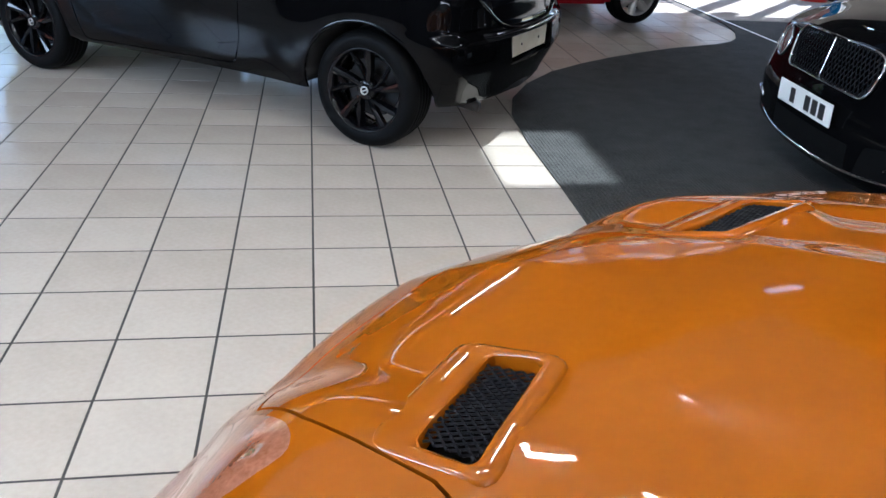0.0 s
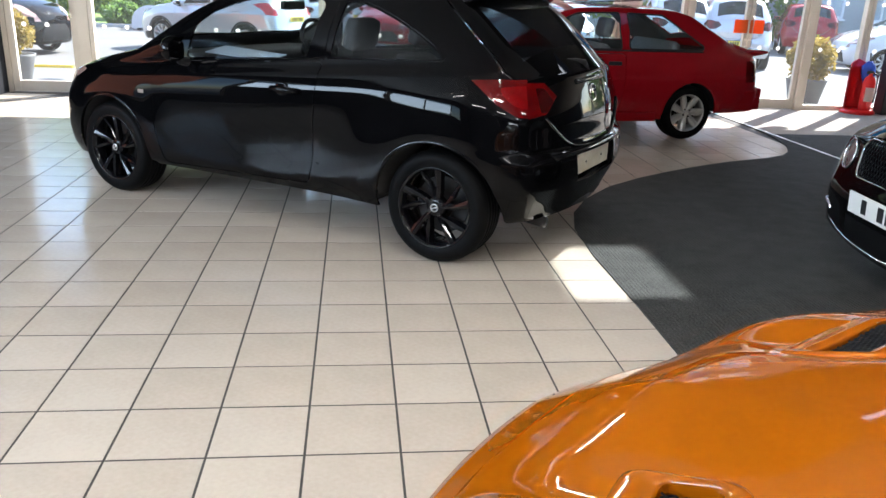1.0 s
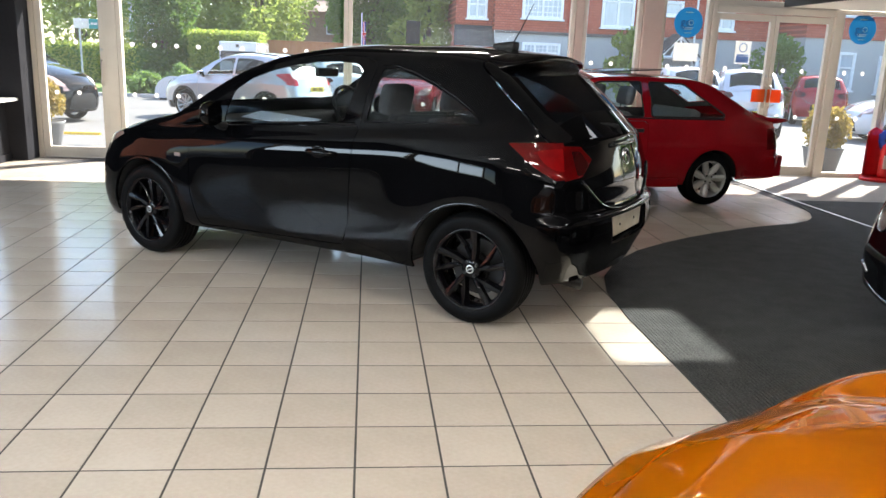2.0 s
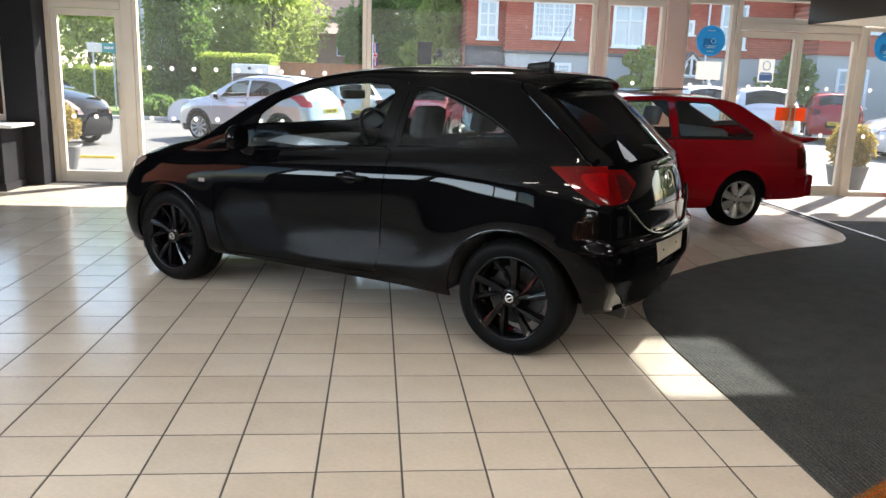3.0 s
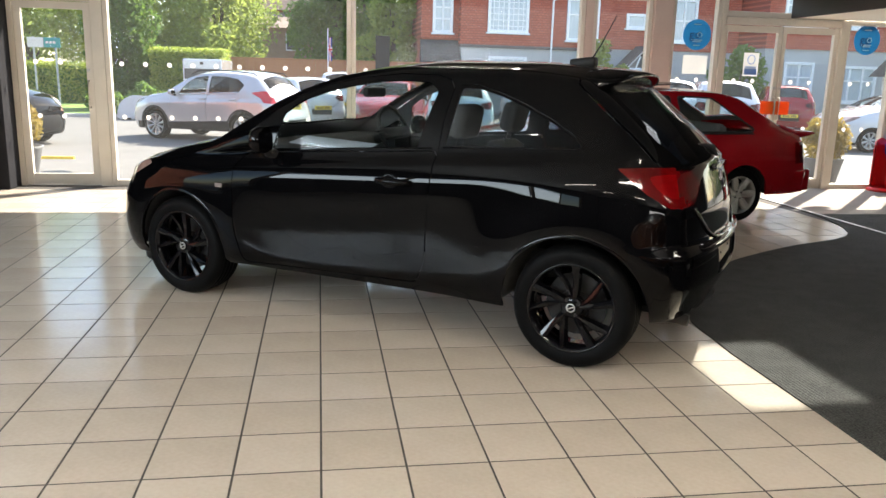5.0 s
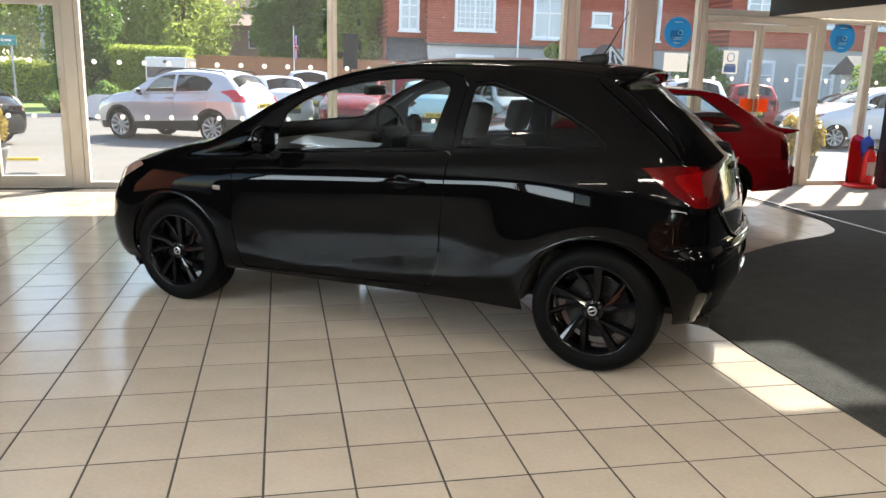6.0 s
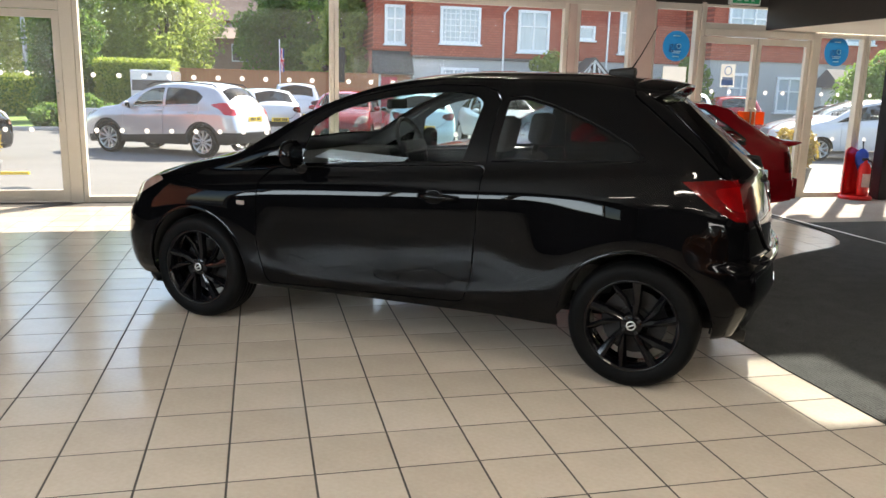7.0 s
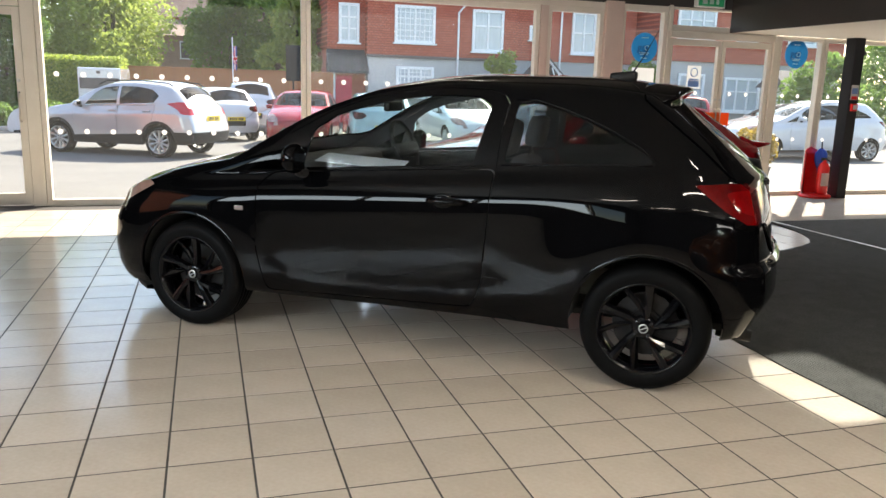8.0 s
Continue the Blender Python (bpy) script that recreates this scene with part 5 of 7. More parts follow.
BARK = surface("tree_bark", (0.09, 0.07, 0.05), (0.15, 0.12, 0.09), 4, 0.9, bump=0.6, bscale=20)
FENCEWOOD = surface("brown_fence_boards", (0.28, 0.115, 0.05), (0.36, 0.16, 0.075), 2, 0.8, bump=0.3, stretch=(6, 1, 0.6), island=0.4)
POT = surface("grey_planter", (0.13, 0.13, 0.13), (0.18, 0.18, 0.18), 6, 0.7, bump=0.2)
GRASS = surface("mown_grass", (0.10, 0.17, 0.03), (0.20, 0.27, 0.06), 1.5, 0.9, bump=0.8, bscale=50)

def tile_hung(name):
    """Hanging clay tiles: a running bond of small pieces with dark joints."""
    m = surface(name, (0.33, 0.085, 0.05), (0.43, 0.125, 0.075), 0.8, 0.85)
    N, L = m.node_tree.nodes, m.node_tree.links
    bt, tc, mp = N.new("ShaderNodeTexBrick"), N.new("ShaderNodeTexCoord"), N.new("ShaderNodeMapping")
    mp.inputs["Rotation"].default_value = (radians(90), 0, 0)
    bt.inputs["Scale"].default_value = 1.0
    bt.inputs["Brick Width"].default_value, bt.inputs["Row Height"].default_value = 0.17, 0.11
    bt.inputs["Mortar Size"].default_value = 0.012
    bt.inputs["Color1"].default_value, bt.inputs["Color2"].default_value = (0.46, 0.13, 0.08, 1), (0.58, 0.19, 0.12, 1)
    bt.inputs["Mortar"].default_value = (0.28, 0.09, 0.06, 1)
    L.new(tc.outputs["Object"], mp.inputs["Vector"])
    L.new(mp.outputs["Vector"], bt.inputs["Vector"])
    mx = N.new("ShaderNodeMix")
    mx.data_type, mx.blend_type = "RGBA", "MULTIPLY"
    mx.inputs["Factor"].default_value = 0.5
    b = N["Principled BSDF"]
    old = b.inputs["Base Color"].links[0].from_socket
    g2 = N.new("ShaderNodeGamma")
    g2.inputs["Gamma"].default_value = 0.35
    L.new(old, g2.inputs["Color"])
    L.new(bt.outputs["Color"], mx.inputs[6])
    L.new(g2.outputs["Color"], mx.inputs[7])
    L.new(mx.outputs[2], b.inputs["Base Color"])
    return m


TILEHUNG = tile_hung("hung_clay_tiles")
GZ = -0.32


def sash(parent, x0, x1, z0, z1, y, cols, rows, lattice=0):
    """A white house window, proud of the wall, with glazing bars."""
    w = part("window", box(x0, y - 0.04, z0, x1, y + 0.06, z1), LACE, parent, "white-framed window with net curtains")
    f = 0.09
    for a in ((x0 - 0.04, z0 - 0.02, x0 + f, z1 + 0.04), (x1 - f, z0 - 0.02, x1 + 0.04, z1 + 0.04), (x0 + f, z1 - f, x1 - f, z1 + 0.04), (x0 + f, z0 - 0.02, x1 - f, z0 + f)):
        part("frame", box(a[0], y - 0.11, a[1], a[2], y - 0.02, a[3], bevel=0.01), WHITEGLOSS, w)
    part("sill", box(x0 - 0.1, y - 0.2, z0 - 0.10, x1 + 0.1, y, z0 - 0.021, bevel=0.015), WHITEGLOSS, w)
    for i in range(1, cols):
        x = x0 + (x1 - x0) * i / cols
        part("glazing_bar", box(x - 0.045, y - 0.095, z0 + f, x + 0.045, y - 0.03, z1 - f), WHITEGLOSS, w)
    for zf in rows:
        z = z0 + (z1 - z0) * zf
        part("glazing_bar", box(x0 + f, y - 0.09, z - 0.03, x1 - f, y - 0.035, z + 0.03), WHITEGLOSS, w)
    if lattice:
        bm = bmesh.new()
        for i in range(1, lattice):
            x = x0 + (x1 - x0) * i / lattice
            add_box(bm, x - 0.015, y - 0.07, z0 + f, x + 0.015, y - 0.041, z1 - f)
        n = max(2, int(lattice * (z1 - z0) / (x1 - x0)))
        for i in range(1, n):
            z = z0 + (z1 - z0) * i / n
            add_box(bm, x0 + f, y - 0.068, z - 0.015, x1 - f, y - 0.042, z + 0.015)
        tagged(part("leading", bm, WHITEGLOSS, w), kind="stuff")
    return w


def ridge_roof(x0, x1, y0, y1, z0, h, o=0.4):
    bm = bmesh.new()
    ym = (y0 + y1) / 2
    P = [bm.verts.new(p) for p in ((x0 - o, y0 - o, z0), (x1 + o, y0 - o, z0), (x1 + o, y1 + o, z0), (x0 - o, y1 + o, z0), (x0 - o, ym, z0 + h), (x1 + o, ym, z0 + h))]
    for q in ((0, 1, 5, 4), (2, 3, 4, 5), (1, 2, 5), (3, 0, 4), (3, 2, 1, 0)):
        bm.faces.new([P[i] for i in q])
    return bm


def house(name, x0, x1, y0, y1, zt, lower, upper, zsplit, label, roof=2.6):
    H = empty(name, pose(0, 0, 0), label, "house")
    part("lower_wall", box(x0, y0, GZ, x1, y1, zsplit), lower, H, "plain lower wall")
    part("upper_wall", box(x0 - 0.06, y0 - 0.08, zsplit, x1 + 0.06, y1, zt), upper, H, "hung red clay tile upper wall")
    part("roof", ridge_roof(x0, x1, y0, y1, zt, roof), DARKTILE, H, "dark tiled pitched roof")
    return H


HY = 33.0
h1 = house("tile_hung_house", 6.0, 13.0, HY, 41, 5.6, RENDERWALL, TILEHUNG, 2.66, "red tile-hung house with grey render below and white windows")
sash(h1, 7.2, 9.0, 3.3, 4.85, HY - 0.08, 2, (), 8)
sash(h1, 10.85, 12.3, 3.05, 4.85, HY - 0.08, 2, (0.62,), 0)
sash(h1, 7.3, 9.0, 0.9, 2.2, HY, 3, (0.7,), 9)
part("drain_pipe", tube([(10.15, HY - 0.14, GZ), (10.15, HY - 0.14, 4.7), (10.6, HY - 0.14, 5.2)], 0.05, 8), WHITEGLOSS, h1)
part("string_course", box(5.94, HY - 0.12, 2.60, 13.06, HY, 2.72, bevel=0.02), DARKTILE, h1)
h2 = house("entrance_wing", 4.3, 5.99, HY + 0.5, 41, 5.6, BRICK, TILEHUNG, 2.95, "narrow tile-hung wing with a pink front door")
sash(h2, 4.78, 5.62, 3.22, 4.85, HY + 0.42, 2, (0.36, 0.66), 0)
cn = bmesh.new()
P = [cn.verts.new(p) for p in ((4.2, HY - 0.25, 1.95), (6.0, HY - 0.25, 1.95), (6.0, HY + 0.5, 2.9), (4.2, HY + 0.5, 2.9), (4.2, HY - 0.25, 1.85), (6.0, HY - 0.25, 1.85), (6.0, HY + 0.5, 1.85), (4.2, HY + 0.5, 1.85))]
for q in ((0, 1, 2, 3), (4, 5, 1, 0), (7, 6, 5, 4), (0, 3, 7, 4), (1, 5, 6, 2)):
    cn.faces.new([P[i] for i in q])
part("porch_roof", cn, CHARCOALTILE, h2, "dark tiled lean-to porch roof")
CRIMSON = surface("crimson_door_paint", (0.55, 0.025, 0.06), (0.62, 0.035, 0.075), 2, 0.4)
fd = part("front_door", box(4.62, HY + 0.40, GZ, 5.35, HY + 0.5, 1.75, bevel=0.01), CRIMSON, h2, "crimson panelled front door")
part("door_surround", box(4.45, HY + 0.42, GZ, 4.6, HY + 0.5, 1.85, bevel=0.01), WHITEGLOSS, fd)
for z0, z1 in ((0.0, 0.6), (0.75, 1.5)):
    part("door_panel", box(4.72, HY + 0.385, z0, 5.25, HY + 0.399, z1, bevel=0.01), CRIMSON, fd)
h3 = house("porch_house", 13.1, 19.4, HY + 0.3, 41, 6.0, RENDERWALL, TILEHUNG, 2.72, "red tile-hung house with a white gabled porch")
sash(h3, 16.0, 17.2, 3.15, 5.05, HY + 0.22, 2, (0.5,), 0)
sash(h3, 13.8, 14.7, 3.7, 4.3, HY + 0.22, 1, (), 0)
part("drain_pipe", tube([(15.4, HY + 0.15, GZ), (15.4, HY + 0.15, 5.4)], 0.05, 8), WHITEGLOSS, h3)
po = bmesh.new()
add_tube(po, [(13.35, HY - 0.9, 1.75), (14.35, HY - 0.9, 2.75), (15.35, HY - 0.9, 1.75)], 0.09, 4)
add_tube(po, [(13.5, HY - 0.9, 1.82), (15.2, HY - 0.9, 1.82)], 0.07, 4)
add_tube(po, [(14.35, HY - 0.9, 1.85), (14.35, HY - 0.9, 2.7)], 0.06, 4)
add_tube(po, [(13.95, HY - 0.9, 1.85), (14.15, HY - 0.9, 2.4)], 0.04, 4)
add_tube(po, [(14.75, HY - 0.9, 1.85), (14.55, HY - 0.9, 2.4)], 0.04, 4)
part("porch_gable", po, WHITEGLOSS, h3, "white timber porch gable")
pr = bmesh.new()
P = [pr.verts.new(p) for p in ((13.2, HY - 1.0, 1.7), (14.35, HY - 1.0, 2.88), (15.5, HY - 1.0, 1.7), (13.2, HY + 0.3, 1.7), (14.35, HY + 0.3, 2.88), (15.5, HY + 0.3, 1.7))]
pr.faces.new((P[0], P[1], P[4], P[3]))
pr.faces.new((P[1], P[2], P[5], P[4]))
thick(part("porch_roof", pr, DARKTILE, h3), 0.08)
for x in (13.5, 15.2):
    part("porch_post", box(x - 0.07, HY - 0.95, GZ, x + 0.07, HY - 0.81, 1.75), WHITEGLOSS, h3)
h4 = house("brick_corner_house", 19.6, 30.0, HY - 2.0, 41, 6.4, RENDERWALL, TILEHUNG, 2.9, "red brick corner house with pale bay windows")
for x0, x1, z0, z1 in ((20.3, 22.3, 3.9, 5.4), (23.6, 24.8, 3.9, 5.4), (20.6, 22.0, 0.7, 2.3), (23.2, 25.2, 0.6, 2.2), (26.6, 28.2, 3.9, 5.3)):
    sash(h4, x0, x1, z0, z1, HY - 2.08 if z0 > 2.9 else HY - 2.0, 3 if x1 - x0 > 1.6 else 2, (0.6,), 0)
house("brick_annexe", -17.0, -10.5, 1.3, 14.0, 4.6, BRICK, BRICK, 2.4, "sunlit red brick building beside the showroom")
lodge = house("small_bay_lodge", 22.75, 23.9, HY - 7.0, HY - 5.8, 1.75, PALEWALL, PALEWALL, 1.2, "small pale bay with a dark tiled hipped roof", roof=0.75)
sash(lodge, 22.92, 23.73, 0.4, 1.5, HY - 7.08, 3, (), 0)

far = empty("far_house", pose(0, 0, 0), "brown-roofed house behind the trees", "house")
part("wall", box(-6.0, 52, GZ, 4.5, 60, 5.2), BRICK, far)
part("roof", ridge_roof(-6.0, 4.5, 52, 60, 5.2, 3.6), surface("brown_roof_tile", (0.17, 0.11, 0.085), (0.23, 0.15, 0.12), 2, 0.85, bump=0.3), far)
sash(far, -0.5, 0.9, 3.2, 4.6, 52.0, 2, (0.5,), 0)


def leaf_cloud(rng, clumps, per, spread, leaf, flat=0.0):
    """Small leaves in clumps: clumps holds (centre, size) pairs."""
    n = len(clumps) * per
    ctr = np.repeat(np.array([c for c, s in clumps], float), per, 0)
    sz = np.repeat(np.array([s for c, s in clumps], float), per)
    d = rng.normal(size=(n, 3))
    d /= np.linalg.norm(d, axis=1)[:, None]
    p = ctr + d * (sz * spread * rng.uniform(0.55, 1.05, n) ** 0.6)[:, None]
    a = rng.normal(size=(n, 3))
    a /= np.linalg.norm(a, axis=1)[:, None]
    b = np.cross(a, rng.normal(size=(n, 3)))
    b /= np.linalg.norm(b, axis=1)[:, None]
    l = leaf * rng.uniform(0.6, 1.3, n)[:, None]
    v = np.stack([p - a * l, p + b * l * 0.45, p + a * l, p - b * l * 0.45], 1).reshape(-1, 3)
    f = np.arange(4 * n).reshape(-1, 4)
    me = bpy.data.meshes.new("leaves")
    me.from_pydata(v.tolist(), [], f.tolist())
    return me


def tree(name, x, y, h, r, leaf, label, seed, n=46, per=170, base=0.28, size=0.16, group="", z=GZ, lump=(0.22, 0.40)):
    rng = np.random.default_rng(seed)
    T = empty(name, pose(x, y, z), label, "tree", group)
    part("trunk", tube([(0, 0, -0.1), (0.05, 0, h * 0.25), (-0.05, 0.05, h * 0.5), (0, 0, h * 0.8)], [h * 0.035, h * 0.028, h * 0.018, h * 0.006], 10), BARK, T, smooth=True)
    clumps = []
    for i in range(n):
        t = rng.uniform(0, 1)
        a = rng.uniform(0, 2 * math.pi)
        prof = math.sin(math.pi * min(1, 0.12 + 0.88 * t)) ** 0.6
        rr = r * prof * rng.uniform(0.35, 1.0)
        zz = h * (base + (1 - base) * t) * 0.95
        clumps.append(((rr * math.cos(a), rr * math.sin(a), zz), r * rng.uniform(*lump)))
    for i in range(7):
        c = clumps[i * 3][0]
        part("limb", tube([(0, 0, c[2] * 0.5), (c[0] * 0.5, c[1] * 0.5, c[2] * 0.8), c], [h * 0.014, h * 0.009, h * 0.003], 6), BARK, T)
    me = leaf_cloud(rng, clumps, per, 1.0, size)
    me.materials.append(leaf)
    ob = new("crown", me)
    ob.parent = T
    return T


tree("broad_tree", -5.2, 40, 6.6, 3.1, LEAF1, "broad sunlit deciduous tree behind the hedge", 3, 110, 260, base=0.12, size=0.11)
tree("broad_tree", -9.0, 41, 8.2, 3.2, LEAF1, "sunlit deciduous tree behind the hedge", 4, 90, 240, base=0.12, size=0.12)
tree("dark_tree", 2.9, 44, 9.5, 3.3, LEAF2, "dark green tree beside the tile-hung house", 5, 80, 220, size=0.13)
tree("dark_tree", 0.4, 41, 7.4, 2.2, LEAF2, "dark green bushy tree behind the fence", 15, 80, 230, base=0.08, size=0.12)
tree("dark_tree", 3.3, 36.5, 6.4, 1.7, LEAF1, "bright green tree at the corner of the house", 6, 40, 170, base=0.1)
tree("columnar_conifer", -7.75, 30.0, 9.0, 1.1, LEAF3, "tall dark columnar conifer beside the hedge", 7, 170, 300, base=0.03, size=0.09, lump=(0.42, 0.62))
tree("broad_tree", -13.0, 47.0, 8.0, 3.4, LEAF1, "sunlit tree beyond the car park", 8, 60, 190)
tree("broad_tree", -14.5, 40, 8.5, 4.0, LEAF1, "sunlit tree in the distance across the street", 9, 50, 170)
tree("broad_tree", -22, 44, 9.5, 4.8, LEAF2, "dark tree in the distance across the street", 19, 50, 170)
tree("porch_shrub", 11.8, 31.2, 3.2, 1.2, LEAF1, "green garden shrub in front of the house", 10, 34, 130, base=0.1, size=0.11)
tree("garden_bush", 18.0, 30.0, 3.0, 1.6, LEAF2, "dark garden bush beside the street", 11, 34, 140, base=0.05, size=0.11)
tree("garden_bush", 27.0, 24.0, 5.0, 3.0, LEAF2, "large dark green bush beyond the white estate", 12, 50, 190, base=0.02, size=0.13)
tree("garden_bush", 21.5, 22.5, 3.2, 1.5, LEAF2, "garden bush with trailing branches", 13, 36, 150, base=0.05, size=0.11)
tree("garden_bush", 33.0, 24.0, 5.6, 3.6, LEAF2, "large dark green bush at the street corner", 14, 50, 190, base=0.02, size=0.13)
tree("low_shrub", -6.2, 25.6, 0.95, 0.8, LEAF2, "untidy low green shrub by the kerb", 16, 26, 130, base=0.1, size=0.09)
tree("low_shrub", -7.4, 25.8, 0.75, 0.7, LEAF2, "low green shrub on the verge", 17, 22, 120, base=0.1, size=0.09)


def hedge(name, x0, x1, y0, y1, h, leaf, label, seed, n=5200, size=0.085):
    rng = np.random.default_rng(seed)
    Hd = empty(name, pose(0, 0, GZ), label, "hedge")
    part("hedge_core", box(x0 + 0.08, y0 + 0.08, 0, x1 - 0.08, y1 - 0.08, h - 0.08), LEAF3, Hd)
    pts = []
    for i in range(n):
        u, k = rng.uniform(size=2), rng.uniform()
        if k < 0.6:
            p = (x0 + (x1 - x0) * u[0], y0, h * u[1])
        elif k < 0.85:
            p = (x0 + (x1 - x0) * u[0], y0 + (y1 - y0) * u[1], h)
        else:
            p = ((x0, x1)[int(u[0] > 0.5)], y0 + (y1 - y0) * rng.uniform(), h * u[1])
        pts.append((p, 0.09))
    me = leaf_cloud(rng, pts, 1, 1.0, size)
    me.materials.append(leaf)
    ob = new("foliage", me)
    ob.parent = Hd
    return Hd


hedge("clipped_hedge", -6.6, -3.9, 29.0, 31.0, 2.35, HEDGE, "light green clipped hedge across the street", 21, 11000, 0.06)
hedge("low_hedge", -15.0, -9.6, 34.0, 35.2, 1.7, HEDGE, "low clipped hedge in front of a car park", 22, 4200)
structure("grass_verge", box(-26, 25.3, GZ - 0.2, -6.4, 34, GZ + 0.05), GRASS, "mown grass verge across the street", "grass")
structure("kerb", box(-26, 25.0, GZ - 0.2, -3.0, 25.3, GZ + 0.11, bevel=0.02), PAVING, "pale concrete kerb of the verge", "kerb")

far_house = empty("brown_roof_house", pose(-0.5, 50, GZ), "brown-tiled house roof rising behind the garden trees", "house")
part("wall", box(-7.0, 0, 0, 7.0, 7.0, 4.4), BROWNBRICK, far_house)
part("roof", prism([(-0.4, 4.3), (3.5, 6.1), (7.4, 4.3), (3.5, 5.9)], -7.3, 7.3, Matrix(((0, 0, 1, 0), (1, 0, 0, 0), (0, 1, 0, 0), (0, 0, 0, 1)))), BROWNROOF, far_house, "weathered brown tiled roof")
for x in (-4.6, -1.9, 0.9):
    w = part("window", box(x, -0.06, 2.9, x + 1.1, 0.02, 4.0, bevel=0.01), WHITEPAINT, far_house, "white-framed upstairs window")
    for k in (0, 1):
        part("pane", box(x + 0.07 + 0.5 * k, -0.075, 2.98, x + 0.53 + 0.5 * k, -0.065, 3.92), DARKTILE, w)

barrier = empty("road_barrier", pose(-5.8, 24.2, GZ), "low white plastic road barrier beyond the silver SUV", "barrier")
part("barrier_body", prism([(-0.9, 0.0), (0.9, 0.0), (0.9, 0.45), (0.75, 0.75), (-0.45, 0.78), (-0.75, 0.62), (-0.9, 0.35)], -0.2, 0.2, pose(0, 0, 0, 90), 0.05), WHITEPAINT, barrier, smooth=False)
for x in (-0.6, 0.6):
    part("barrier_foot", box(x - 0.12, -0.26, 0.0, x + 0.12, 0.26, 0.07, bevel=0.015), PLASTIC, barrier)

fence = empty("board_fence", pose(0, 31.6, GZ), "long brown close-boarded fence across the street", "fence")
bx = -4.0
for i in range(58):
    part("board", box(bx, 0, 0.05, bx + 0.137, 0.02, 2.12), FENCEWOOD, fence, m=pose(0, 0.004 * (i % 2), 0))
    bx += 0.142
part("coping", box(-4.0, -0.03, 2.12, bx, 0.05, 2.17, bevel=0.01), FENCEWOOD, fence)
van = empty("grey_box_van", pose(-4.75, 27.6, GZ), "pale grey box van body parked behind the SUV", "van")
part("box_body", box(-0.36, -0.6, 0.55, 1.0, 3.0, 2.0, bevel=0.05), WHITEPAINT, van)
part("rear_screen", box(-0.30, -0.61, 1.30, 0.94, -0.598, 1.66, bevel=0.02), DARKTILE, van, "dark window band")
part("chassis", box(-0.36, -0.5, 0.3, 0.95, 2.9, 0.54), PLASTIC, van)
part("roof_vent", box(0.24, -0.62, 1.80, 0.36, -0.598, 1.90, bevel=0.01), DARKTILE, van)
for x in (-0.25, 0.85):
    for y in (0.0, 2.3):
        wheel(van, pose(x, y, 0.33, 90, 0, 90), 0.33, 0.2, 0.2, ("blade", 6), SILVERALLOY, res=20)

# street furniture
GALV = surface("galvanised_steel", (0.34, 0.36, 0.38), (0.42, 0.44, 0.46), 6, 0.5, metal=0.6)
TEAL = surface("teal_sign_paint", (0.03, 0.22, 0.22), (0.04, 0.27, 0.27), 4, 0.5)
NAVY = surface("navy_cloth", (0.02, 0.03, 0.15), (0.03, 0.04, 0.2), 6, 0.8)
REDCLOTH = surface("red_cloth", (0.5, 0.02, 0.03), (0.6, 0.03, 0.04), 6, 0.8)
WHITECLOTH = surface("white_cloth", (0.75, 0.75, 0.75), (0.82, 0.82, 0.82), 6, 0.8)
mast = empty("steel_mast", pose(-10.4, 35.0, GZ), "tall grey steel mast with cables by the kerb", "mast")
part("pole", tube([(0, 0, 0), (-0.1, 0, 8)], [0.10, 0.08], 12), GALV, mast, smooth=True)
for k, dx in enumerate((0.32, 0.55)):
    part("cable", tube([(dx + 0.25, 0.2, 0.3), (dx, 0.2, 8)], 0.022, 6), GALV, mast)
board = empty("roadside_sign", pose(-11.4, 30.5, GZ + 0.05), "white and teal roadside sign board on posts", "sign")
part("board", box(0, 0, 2.25, 0.58, 0.05, 2.63, bevel=0.01), WHITEPAINT, board)
part("board", box(0.59, 0, 2.25, 1.2, 0.05, 2.63, bevel=0.01), TEAL, board)
for x in (0.68, 0.81, 0.94):
    part("character_bar", box(x, -0.006, 2.40, x + 0.09, -0.001, 2.49), WHITEPAINT, board)
for x in (0.2, 1.0):
    part("post", tube([(x, 0.08, 0), (x, 0.08, 2.66)], 0.04, 8), GALV, board)
notice = empty("green_notice_board", pose(-10.0, 35.3, GZ), "small green-framed notice board by the mast", "sign")
part("board", box(-0.24, 0, 0.45, 0.24, 0.05, 1.40, bevel=0.01), TEAL, notice)
part("poster", box(-0.18, -0.008, 0.55, 0.18, -0.001, 1.30), WHITEPAINT, notice)
part("post", tube([(0, 0.05, 0), (0, 0.05, 1.0)], 0.03, 8), GALV, notice)
flag = empty("union_flag", pose(0.05, 29.9, GZ), "union flag hanging on a slim white pole", "flag")
part("pole", tube([(0, 0, 0), (0.0, 0, 3.35)], 0.018, 8), WHITEGLOSS, flag)


def cloth(x0, x1, z0, z1, dy, slant=0.0, n=10):
    bm = bmesh.new()
    rows = []
    for i in range(n + 1):
        t = i / n
        x = x0 + (x1 - x0) * t
        rows.append([bm.verts.new((x, 0.05 * math.sin(9 * x + 3 * z) + dy, z + slant * (x - x0))) for z in (z0, (z0 + z1) / 2, z1)])
    for A, B in zip(rows, rows[1:]):
        for j in range(2):
            bm.faces.new((A[j], B[j], B[j + 1], A[j + 1]))
    return bm


